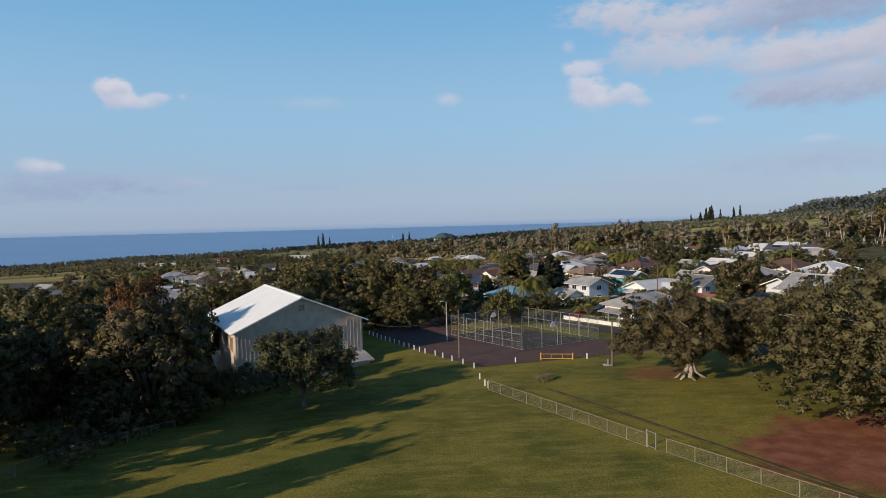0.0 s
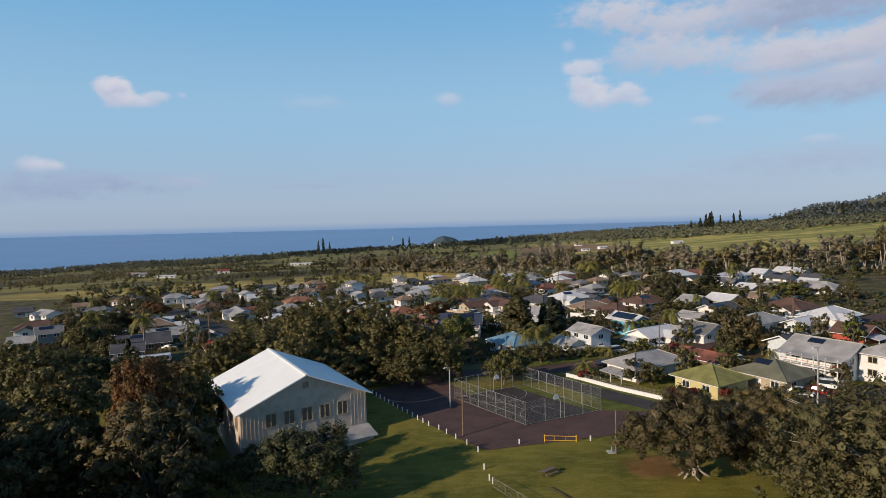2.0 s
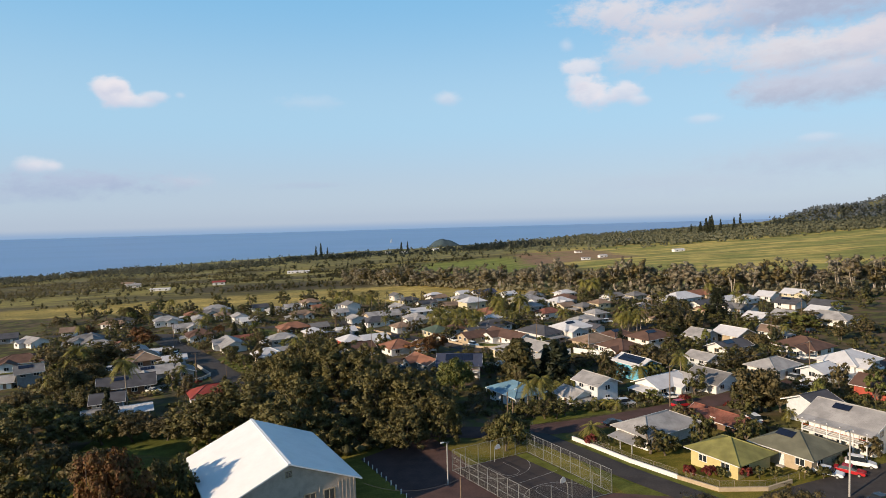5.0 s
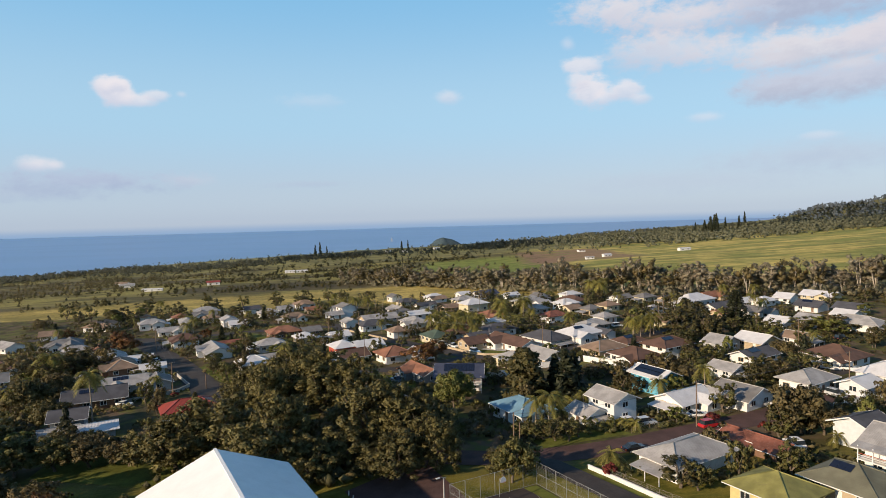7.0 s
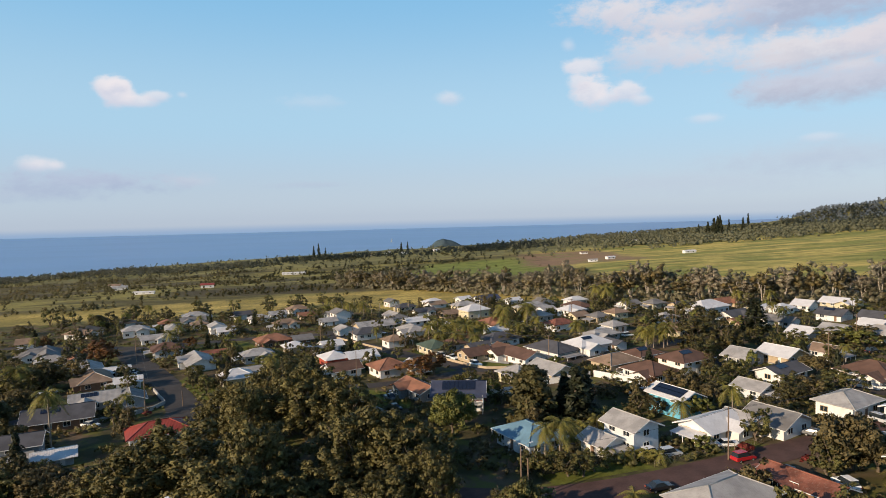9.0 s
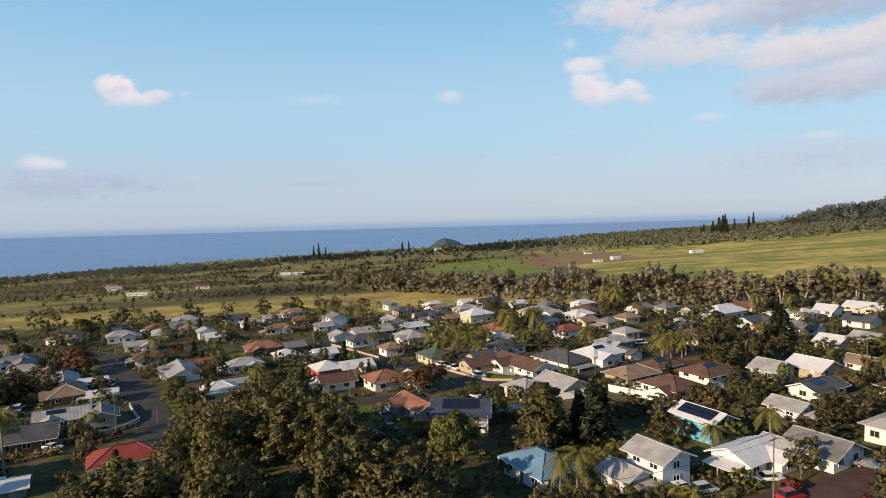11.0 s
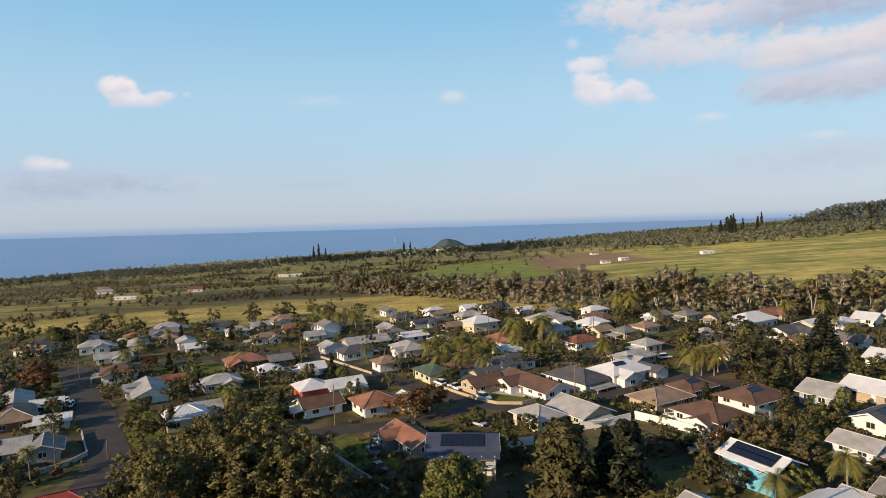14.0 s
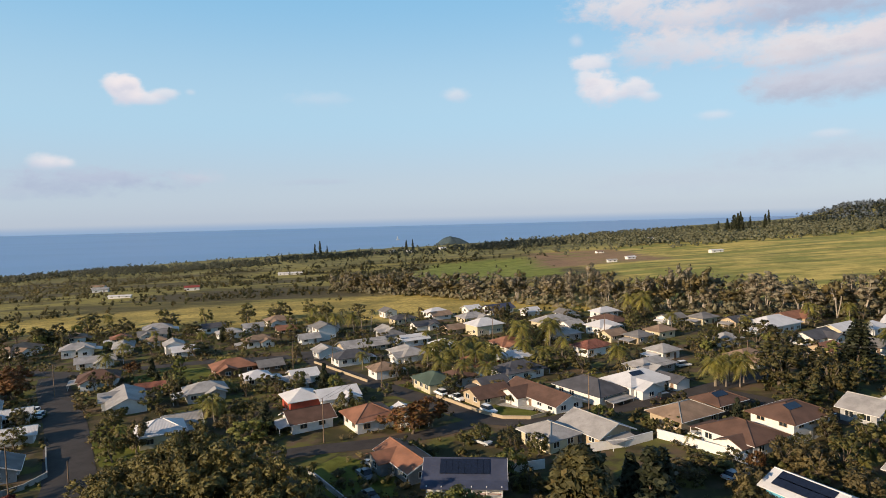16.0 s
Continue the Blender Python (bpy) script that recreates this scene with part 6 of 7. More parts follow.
house(-69.9, 296.5, 32, 7.5, 6.8, 2.2, 'gable', 0.42, 'grey', 'brownwall', far=True)
house(-112.3, 366.8, 32, 10.0, 6.8, 2.5, 'hip', 0.44, 'pale', 'white', far=True)
house(-90.2, 343.5, 32, 11.4, 7.2, 2.5, 'hip', 0.44, 'tan', 'white', far=True)
house(-107.4, 384.3, 32, 8.7, 6.8, 2.4, 'gable', 0.42, 'pale', 'white', far=True)
house(-99.9, 400.0, 32, 11.5, 8.5, 2.8, 'hip', 0.44, 'tan', 'white', far=True)
house(-88.2, 373.6, 32, 7.5, 6.8, 2.3, 'gable', 0.42, 'terra', 'tan', far=True)
house(-127.5, 385.2, 32, 9.6, 6.8, 3.0, 'gable', 0.42, 'dark', 'white', far=True)
house(-65.1, 355.3, -58, 9.4, 7.6, 5.4, 'gable', 0.42, 'grey', 'white', far=True)
house(-69.9, 347.0, 32, 7.5, 6.8, 2.3, 'gable', 0.42, 'pale', 'white', far=True)
house(-55.2, 315.9, -58, 7.5, 6.8, 2.6, 'gable', 0.42, 'pale', 'white', far=True)
house(-42.8, 325.2, 32, 17.3, 9.1, 2.5, 'gable', 0.42, 'pale', 'tan', far=True)
house(-43.1, 303.4, 32, 11.5, 7.9, 2.6, 'hip', 0.44, 'dark', 'white', far=True)
house(-28.3, 281.9, 32, 7.5, 6.8, 2.6, 'hip', 0.44, 'tan', 'white', far=True)
house(-33.1, 342.5, 32, 8.7, 6.8, 2.6, 'hip', 0.44, 'grey', 'white', far=True)
house(-24.0, 333.8, 32, 10.5, 6.8, 2.6, 'gable', 0.42, 'white', 'white', far=True)
house(-11.1, 318.7, 32, 7.5, 6.8, 2.6, 'hip', 0.44, 'white', 'white', far=True)
house(-45.1, 416.1, -58, 7.5, 6.8, 3.2, 'gable', 0.42, 'grey', 'white', far=True)
house(-19.1, 409.0, 32, 11.2, 7.6, 2.5, 'hip', 0.44, 'white', 'white', far=True)
house(-22.3, 370.2, 32, 11.0, 6.8, 2.4, 'gable', 0.42, 'dark', 'white', far=True)
house(-67.7, 277.4, 32, 7.5, 6.8, 2.4, 'hip', 0.44, 'white', 'tan', far=True)
house(-54.1, 271.2, 32, 7.5, 6.8, 2.0, 'gable', 0.42, 'pale', 'grey', far=True)
house(-53.6, 279.9, 32, 7.5, 6.8, 2.2, 'gable', 0.42, 'white', 'white', far=True)
house(-15.9, 235.4, -58, 7.5, 6.8, 1.9, 'gable', 0.42, 'white', 'white')
house(-3.9, 269.4, 32, 7.5, 6.8, 2.5, 'hip', 0.44, 'brown', 'white', far=True)
house(4.9, 260.7, 32, 7.9, 6.8, 2.4, 'gable', 0.42, 'dark', 'tan', far=True)
house(5.0, 353.4, 32, 12.8, 9.6, 4.0, 'hip', 0.44, 'white', 'cream', far=True)
house(13.8, 292.2, 32, 9.6, 6.8, 2.5, 'hip', 0.44, 'white', 'paleblue', far=True)
house(35.8, 362.1, 32, 16.8, 10.0, 2.5, 'hip', 0.44, 'pale', 'cream', far=True)
house(41.7, 351.3, 32, 7.5, 6.8, 2.3, 'gable', 0.42, 'pale', 'white', far=True)
house(52.7, 339.6, 32, 10.8, 8.0, 3.0, 'hip', 0.44, 'white', 'white', far=True)
house(52.6, 322.7, 32, 7.5, 6.8, 2.6, 'gable', 0.42, 'tan', 'cream', far=True)
house(41.0, 301.4, 32, 10.6, 7.3, 2.8, 'hip', 0.44, 'rust', 'white', far=True)
house(44.4, 384.3, -58, 7.5, 6.8, 2.5, 'gable', 0.42, 'grey', 'white', far=True)
house(61.7, 380.0, 32, 11.0, 6.8, 2.6, 'hip', 0.44, 'white', 'white', far=True)
house(-0.6, 417.0, 32, 7.8, 6.8, 2.6, 'gable', 0.42, 'white', 'white', far=True)
house(13.3, 411.0, 32, 14.3, 8.5, 3.0, 'gable', 0.42, 'navy', 'white', far=True)
house(28.9, 398.5, 32, 7.5, 6.8, 2.3, 'gable', 0.42, 'white', 'white', far=True)
house(70.5, 323.1, 32, 8.3, 6.8, 2.8, 'hip', 0.44, 'tan', 'cream', far=True)
house(61.3, 289.4, 32, 7.5, 6.8, 2.6, 'hip', 0.44, 'pale', 'white', far=True)
house(95.3, 347.5, 32, 8.8, 6.8, 2.6, 'hip', 0.44, 'grey', 'cream', far=True)
house(111.6, 323.1, 32, 18.0, 11.0, 3.2, 'hip', 0.44, 'white', 'paleblue', far=True)
house(114.4, 300.2, 32, 13.2, 7.8, 2.5, 'gable', 0.42, 'dark', 'white', far=True)
house(108.0, 282.1, 32, 7.5, 6.8, 2.3, 'gable', 0.42, 'terra', 'tan', far=True)
house(129.3, 311.4, 32, 11.6, 6.8, 2.3, 'gable', 0.42, 'white', 'cream', far=True)
house(138.4, 308.7, 32, 8.8, 6.8, 2.4, 'hip', 0.44, 'white', 'white', far=True)
house(86.6, 303.9, 32, 8.4, 6.8, 2.3, 'hip', 0.44, 'pale', 'white', far=True)
house(81.4, 275.8, 32, 10.7, 7.3, 2.5, 'hip', 0.44, 'tan', 'cream', far=True)
house(-16.8, 401.0, 32, 9.7, 6.8, 2.3, 'gable', 0.42, 'tan', 'white', far=True)
house(60.7, 316.1, 32, 7.5, 6.8, 2.5, 'hip', 0.44, 'grey', 'tan', far=True)
house(-7.7, 357.6, 32, 9.0, 6.8, 2.2, 'gable', 0.42, 'tan', 'tan', far=True)
house(105.1, 338.9, 32, 9.6, 6.8, 2.3, 'gable', 0.42, 'dark', 'tan', far=True)
house(84.3, 353.9, 32, 10.3, 6.8, 2.3, 'gable', 0.42, 'grey', 'white', far=True)

# ---- parked cars ----
car(-117.1, 248.0, 125, 'white')
car(-122.1, 254.1, 125, 'white')
car(-8.9, 257.8, 125, 'white', tall=True)
car(-4.3, 252.1, -50, 'white', pickup=True)
car(3.9, 239.9, -45, 'white', tall=True)
car(12.9, 253.8, -40, 'white')
car(19.4, 245.2, -35, 'white', pickup=True)
car(1.9, 218.2, -40, 'silver')
car(47.0, 197.0, 32, 'silver')
car(48.3, 243.6, 20, 'black', tall=True)
car(-20.2, 202.3, -55, 'grey', pickup=True)
car(-17.8, 193.2, -55, 'black')
car(-26.5, 283.5, 30, 'white')
car(61.2, 107.5, -40, 'white')
car(68.4, 110.4, -30, 'white', tall=True)
car(57.1, 93.7, 15, 'white')
car(62.8, 96.7, 20, 'black')
car(64.8, 107.6, -40, 'red')
car(51.4, 149.3, 22, 'red', tall=True)
car(39.4, 153.2, 20, 'silver', tall=True)
car(32.9, 138.7, 20, 'black')
car(-129.0, 216.8, -60, 'white', tall=True)
car(-127.9, 220.0, -60, 'white', tall=True)
car(113.9, 225.8, 20, 'silver')
car(124.4, 226.3, 20, 'black', tall=True)
car(44.9, 195.9, 32, 'silver')
car(-117.6, 249.8, 125, 'silver')
car(-192.0, 336.4, 30, 'white')
car(63.5, 276.2, 20, 'white', tall=True)
car(104.0, 280.8, 32, 'silver')

# ---- trees ----
car(-131.7, 220.6, 100, 'white')
car(-128.9, 222.0, 100, 'white', tall=True)
tree('dark', -136, 228, 9.5, 6.5, 'shade trees of the side street')
tree('olive', -128, 232, 8.5, 5.5, 'shade trees of the side street')
tree('dark', -144, 222, 8.5, 6, 'shade trees of the side street')
tree('bronze', -143.5, 270, 7.5, 6.5, 'shade trees of the side street')
tree('dark', -119, 186, 8.5, 6, 'shade trees of the side street')
tree('dark', -102, 166, 8.5, 5.5, 'shade trees of the side street')
tree('palm', -63, 235, 9, 3.4, 'garden palms')
tree('olive', -65, 206, 4.5, 3.5, 'garden shrubs')
tree('mango', -41.6, 73.5, 16.5, 10.3, 'trees beside the hall', which=0)
tree('orchard', -20.4, 71.8, 9.8, 8.2, 'trees beside the hall')
tree('mango', -57.6, 72.8, 13.1, 8.2, 'trees beside the hall', which=1)
tree('bronzetop', -51.2, 89.8, 19.4, 6.6, 'trees beside the hall')
tree('grove', -68.3, 92.9, 13.7, 8.1, 'trees beside the hall', which=1)
tree('grove', -47.1, 98.6, 13.8, 5.2, 'trees beside the hall', which=0)
root_tree = tree('monkeypod', 30.1, 74.9, 10.7, 9.6, 'trees on the park lawn', which=0)
# pale buttress roots round the foot of the spreading tree
for k in range(7):
    a = 2 * math.pi * k / 7 + 0.3 * math.sin(5 * k)
    reach = 2.1 + 0.8 * math.sin(3.1 * k)
    v_, f_ = [], []
    tube(v_, f_, [(0.15 * math.cos(a), 0.15 * math.sin(a), 2.3), (0.55 * math.cos(a), 0.55 * math.sin(a), 0.95), (1.25 * math.cos(a + 0.15), 1.25 * math.sin(a + 0.15), 0.3), (reach * math.cos(a + 0.3), reach * math.sin(a + 0.3), -0.15)],
         [0.16, 0.3, 0.22, 0.08], 7)
    hang("root", mesh_from("root", v_, f_, MAT["palebark"], True), root_tree)
tree('weeping', 47.2, 57.5, 15.5, 14.2, 'trees on the park lawn')
tree('dark', -36, 71, 5, 4, 'trees beside the hall')
tree('dark', -44, 66, 6, 5, 'trees beside the hall')
tree('dark', -50, 74, 6, 5, 'trees beside the hall')
tree('dark', -34, 80, 6, 4.5, 'trees beside the hall')
tree('dark', -42, 82, 8, 5, 'trees beside the hall')
tree('dark', -47, 88, 9, 6, 'trees beside the hall')
tree('dark', -54, 80, 8, 6, 'trees beside the hall')
tree('dark', -60, 86, 9, 6, 'trees beside the hall')
tree('dark', -33, 88, 5, 3, 'trees beside the hall')
tree('monkeypod', 44.0, 82.0, 9.0, 7.0, 'trees on the park lawn', which=0)
tree('broad_dark', -50, 40, 8.5, 6, 'trees along the field')
tree('broad_dark', -38.5, 31, 16, 4.6, 'trees along the field')
tree('broad_dark', -51, 29.5, 11, 5, 'trees along the field')
tree('windbreak', -47, 40, 20, 7, 'trees along the field')
tree('windbreak', -54, 46, 20, 7, 'trees along the field')
tree('grove', -89, 117, 13, 8, 'trees along the field', which=1)
tree('grove', -101, 127, 13, 8, 'trees along the field', which=1)
tree('broad_dark', -60, 50, 18, 8, 'trees along the field')
tree('mango', -54, 58, 15, 7, 'trees along the field', which=1)
tree('mango', -64, 66, 15, 8, 'trees along the field', which=0)
tree('mango', -70, 78, 15, 8, 'trees along the field', which=1)
tree('broad_dark', -66, 36, 17, 8, 'trees along the field')
tree('broad_dark', -75, 60, 16, 8, 'trees along the field')
tree('mid', 8.4, 126.6, 8.0, 4.8, 'trees by the court')
tree('dark', 7.1, 130.1, 6.0, 4.3, 'trees by the court')
tree('mid', 11.4, 130.2, 5.0, 3.7, 'trees by the court')
tree('grove', -50.7, 143.6, 13.0, 11.0, 'grove behind the hall', which=0)
tree('grove', -56.8, 138.2, 12.0, 8.5, 'grove behind the hall', which=0)
tree('grove', -36.3, 140.0, 15.0, 7.6, 'grove behind the hall', which=1)
tree('grove', -19.6, 146.9, 14.0, 9.2, 'grove behind the hall', which=1)
tree('grove', -10.5, 144.4, 13.0, 9.0, 'grove behind the hall', which=1)
tree('grove', -23.3, 138.0, 8.0, 7.0, 'grove behind the hall', which=0)
tree('grove', -37.4, 128.3, 12.0, 8.2, 'grove behind the hall', which=1)
tree('grove', -36.2, 176.2, 15.0, 10.1, 'grove behind the hall', which=1)
tree('grove', -44.3, 185.3, 16.0, 8.6, 'grove behind the hall', which=0)
tree('grove', -12.1, 130.3, 8.5, 6.4, 'grove behind the hall', which=1)
tree('grove', -26.6, 172.8, 14.0, 7.9, 'grove behind the hall', which=1)
tree('grove', -28.6, 131.1, 8.0, 6.0, 'grove behind the hall', which=1)
tree('grove', -4.7, 133.8, 10.0, 5.3, 'grove behind the hall', which=1)
tree('grove', -48.9, 170.6, 14.0, 7.1, 'grove behind the hall', which=1)
tree('bright', -2.5, 172.5, 9.0, 5.6)
tree('grove', -60.9, 189.2, 9.0, 6.5, 'grove behind the hall', which=0)
tree('grove', -53.9, 190.4, 10.0, 7.2, 'grove behind the hall', which=0)
tree('grove', -58.7, 172.7, 8.0, 4.6, 'grove behind the hall', which=0)
tree('bright', -1.9, 176.1, 9.0, 6.6, which=0)
tree('column', 15.8, 179.2, 13.0, 5.4)
tree('conifer', 26.3, 180.0, 12.0, 4.1)
tree('conifer', 24.2, 183.5, 10.0, 2.8)
tree('conifer', 29.3, 185.0, 10.0, 3.5)
tree('lowpalm', 29.2, 170.3, 7.0, 2.8, 'palms behind the pale house')
tree('lowpalm', 25.8, 166.5, 7.0, 2.7, 'palms behind the pale house')
tree('lowpalm', 23.3, 164.1, 7.0, 2.6, 'palms behind the pale house')
tree('bronze', -13.6, 226.0, 6.5, 7.2)
tree('bronze', -9.7, 230.1, 7.0, 5.1)
tree('palm', 18.6, 154.3, 10.0, 4.2, 'garden palms')
tree('palm', 15.8, 154.3, 9.0, 3.3, 'garden palms')
tree('lowpalm', 26.9, 132.9, 5.5, 3.0)
tree('lowpalm', 26.7, 133.1, 5.0, 2.5)
tree('mid', 12.3, 148.7, 4.2, 2.9, 'hedge by the street')
tree('mid', 14.3, 147.1, 4.2, 2.9, 'hedge by the street')
tree('mid', 16.5, 147.6, 4.2, 2.9, 'hedge by the street')
tree('dark', 18.9, 146.2, 4.2, 2.9, 'hedge by the street')
tree('mid', 21.5, 145.8, 4.2, 2.8, 'hedge by the street')
tree('mid', 24.0, 147.8, 4.2, 2.9, 'hedge by the street')
tree('lowpalm', 28.5, 153.9, 4.0, 2.5, 'palms in front of the white house')
tree('lowpalm', 30.2, 151.4, 4.0, 2.4, 'palms in front of the white house')
tree('lowpalm', 32.6, 152.6, 4.0, 2.5, 'palms in front of the white house')
tree('lowpalm', 34.8, 152.3, 4.0, 2.5, 'palms in front of the white house')
tree('lowpalm', 36.3, 150.1, 4.0, 2.4, 'palms in front of the white house')
tree('olive', 66.8, 143.0, 11.0, 7.2)
tree('olive', 70.6, 141.6, 7.0, 5.5)
tree('dark', 63.0, 141.2, 8.0, 4.0)
tree('dark', 35.8, 121.4, 5.5, 4.3)
tree('mid', 38.2, 120.0, 5.0, 2.8)
tree('redshrub', 25.5, 127.3, 2.2, 1.7, 'garden shrubs')
tree('shrub', 28.4, 126.8, 2.2, 1.7, 'garden shrubs')
tree('shrub', 31.3, 126.3, 2.2, 1.7, 'garden shrubs')
tree('shrub', 33.6, 125.9, 2.2, 1.6, 'garden shrubs')
tree('redshrub', 39.0, 109.3, 2.2, 1.4, 'garden shrubs')
tree('redshrub', 41.9, 108.9, 2.2, 1.4, 'garden shrubs')
tree('shrub', 43.8, 108.6, 2.2, 1.4, 'garden shrubs')
tree('redshrub', 47.6, 108.0, 2.2, 1.4, 'garden shrubs')
tree('shrub', 50.0, 107.7, 2.2, 1.4, 'garden shrubs')
tree('shrub', 52.3, 107.3, 2.2, 1.4, 'garden shrubs')
tree('shrub', 56.9, 106.6, 2.2, 1.4, 'garden shrubs')
tree('shrub', 59.7, 106.2, 2.2, 1.4, 'garden shrubs')
tree('dark', 41.7, 181.4, 5.5, 3.7)
tree('dark', 43.9, 177.6, 5.0, 3.3)
tree('bright', 46.2, 154.7, 3.5, 2.2)
tree('redshrub', 53.3, 152.4, 2.2, 1.9)
tree('dark', 75.6, 159.2, 4.0, 2.0)
tree('redshrub', 61.2, 145.5, 2.0, 1.6)
tree('mid', 75.0, 203.9, 5.5, 4.3)
tree('mid', 74.6, 232.1, 5.5, 5.6)
tree('olive', 58.2, 195.6, 5.5, 4.1)
tree('olive', 60.2, 185.7, 5.5, 4.0)
tree('bright', 53.1, 173.8, 5.5, 3.1)
tree('olive', 82.4, 183.4, 5.5, 4.0)
tree('mid', 86.2, 185.4, 5.5, 4.4)
tree('mid', 92.3, 190.2, 5.5, 4.0)
tree('mid', 93.7, 186.6, 5.5, 4.2)
tree('mid', 77.7, 187.5, 5.5, 4.1)
tree('dark', 77.4, 181.6, 5.5, 3.2)
tree('olive', 96.7, 207.1, 5.5, 4.8)
tree('mid', 89.2, 277.3, 5.5, 6.4)
tree('mid', 95.6, 271.5, 5.5, 5.6)
tree('mid', 110.3, 244.0, 5.5, 4.4)
tree('mid', 121.3, 243.5, 5.5, 6.0)
tree('bright', 125.9, 241.8, 5.5, 5.2)
tree('bright', 127.4, 235.3, 5.5, 5.5)
tree('olive', 132.6, 239.2, 5.5, 5.9)
tree('dark', 92.9, 293.6, 11.0, 7.5)
tree('dark', 95.8, 281.5, 10.0, 6.6)
tree('dark', 81.2, 282.8, 8.0, 4.4)
tree('dark', 78.8, 249.8, 11.0, 7.0)
tree('dark', 88.4, 254.7, 11.0, 7.5)
tree('dark', 84.6, 237.7, 11.0, 6.1)
tree('dark', 87.9, 236.8, 9.0, 4.7)
tree('dark', 80.4, 237.1, 8.0, 5.4)
tree('norfolk', 105.4, 261.4, 15.0, 5.5)
tree('palm', 63.7, 253.0, 9.0, 3.6, 'garden palms')
tree('palm', 66.3, 252.3, 9.0, 3.6, 'garden palms')
tree('palm', 69.5, 251.4, 9.0, 3.5, 'garden palms')
tree('palm', -12.7, 298.5, 8.0, 4.3, 'row of palms')
tree('palm', -9.1, 305.2, 8.0, 4.4, 'row of palms')
tree('palm', -4.6, 300.8, 8.0, 4.3, 'row of palms')
tree('palm', -0.1, 306.3, 8.0, 4.5, 'row of palms')
tree('palm', 4.3, 296.4, 8.0, 4.3, 'row of palms')
tree('palm', 7.1, 285.7, 8.0, 4.0, 'row of palms')
tree('palm', 17.0, 316.6, 11.0, 5.7, 'garden palms')
tree('palm', 28.8, 319.2, 11.0, 5.8, 'garden palms')
tree('palm', 22.2, 283.6, 8.0, 4.0)
tree('mid', 28.8, 280.4, 7.0, 4.8)
tree('dark', 33.0, 275.0, 7.0, 4.7)
tree('mid', 21.5, 278.0, 7.0, 5.2)
tree('mid', 11.2, 280.0, 5.0, 5.2)
tree('dark', 15.8, 272.5, 5.0, 5.0)
tree('tallpalm', -71.3, 369.5, 12.0, 2.0, 'tall royal palms')
tree('tallpalm', -65.1, 363.7, 12.0, 2.0, 'tall royal palms')
tree('tallpalm', -62.0, 373.2, 12.0, 2.1, 'tall royal palms')
tree('tallpalm', -49.3, 361.3, 12.0, 2.0, 'tall royal palms')
tree('tallpalm', -46.4, 367.4, 12.0, 2.0, 'tall royal palms')
tree('tallpalm', -35.7, 354.8, 12.0, 1.9, 'tall royal palms')
tree('tallpalm', -29.4, 353.9, 12.0, 1.9, 'tall royal palms')
tree('palm', 74.2, 381.5, 12.0, 5.3)
tree('palm', 78.0, 371.7, 12.0, 5.2)
tree('mid', -81.5, 366.0, 9.0, 5.1)
tree('dark', -105.4, 426.1, 9.0, 4.6)
tree('dark', -76.5, 404.9, 9.0, 5.0)
tree('dark', -61.6, 396.9, 8.0, 4.2)
tree('lowpalm', -89.5, 305.2, 7.0, 4.4)
tree('lowpalm', -73.4, 270.1, 6.5, 4.1)
tree('mid', -61.0, 266.8, 6.0, 3.6)
tree('dark', -56.3, 262.7, 6.0, 3.6)
tree('mid', -58.9, 243.2, 5.0, 4.2)
tree('dark', -51.9, 234.0, 6.0, 3.6)
tree('bright', -49.9, 222.8, 6.0, 4.9)
tree('olive', -58.9, 232.2, 4.0, 3.3)
tree('olive', -106.1, 251.4, 5.0, 3.3)
tree('olive', -81.0, 244.0, 4.0, 2.1)
tree('shrub', -95.6, 245.5, 2.5, 1.8)
tree('bronze', -150.5, 283.2, 7.0, 5.3)
tree('dark', -209.8, 416.8, 8.0, 8.2)
tree('dark', -172.7, 385.9, 9.0, 5.1)
tree('palm', -197.9, 413.1, 9.0, 3.7)
tree('dark', -188.8, 364.8, 8.0, 6.3)
tree('dark', -158.3, 402.9, 8.0, 7.2)
tree('mid', -135.1, 372.9, 6.0, 4.5)
tree('mid', -133.1, 336.0, 6.0, 4.3)
tree('palm', -148.3, 345.6, 6.0, 4.1)
tree('bright', -156.6, 344.8, 4.0, 3.5)
tree('dark', -109.4, 325.9, 7.0, 5.9)
tree('dark', -122.0, 414.7, 8.0, 5.7)
tree('dark', -105.9, 417.5, 7.0, 6.0)
tree('dark', 15.4, 190.7, 9.0, 2.5)
tree('dark', 7.8, 212.2, 5.0, 2.5)
tree('mid', 12.7, 209.8, 5.0, 2.7)
tree('shrub', -2.0, 217.5, 3.0, 1.8)
tree('olive', 55.2, 199.3, 5.0, 3.0)
tree('mid', 60.1, 203.1, 5.0, 3.1)
tree('olive', 61.5, 198.4, 5.0, 2.7)
tree('mid', 65.0, 197.9, 6.0, 3.5)
tree('mid', 72.0, 203.1, 7.0, 4.1)
tree('mid', 42.1, 198.2, 4.0, 4.0)
tree('olive', 37.5, 196.1, 4.0, 4.4)
tree('dark', 46.9, 200.4, 4.0, 2.0)
tree('lowpalm', 43.6, 212.2, 5.0, 2.0)
tree('bronze', 49.4, 197.3, 4.0, 2.0)
tree('mid', 42.5, 220.9, 3.5, 2.4)
tree('mid', 52.9, 217.6, 4.0, 2.3)
tree('cypress', -57.4, 149.0, 13.5, 1.15)
tree('palm', -94.8, 172.0, 17.0, 4.2, 'garden palms')
tree('palm', -140.2, 222.1, 11.0, 6.2, 'garden palms')
tree('dark', -85.0, 146.6, 8.0, 4.1)
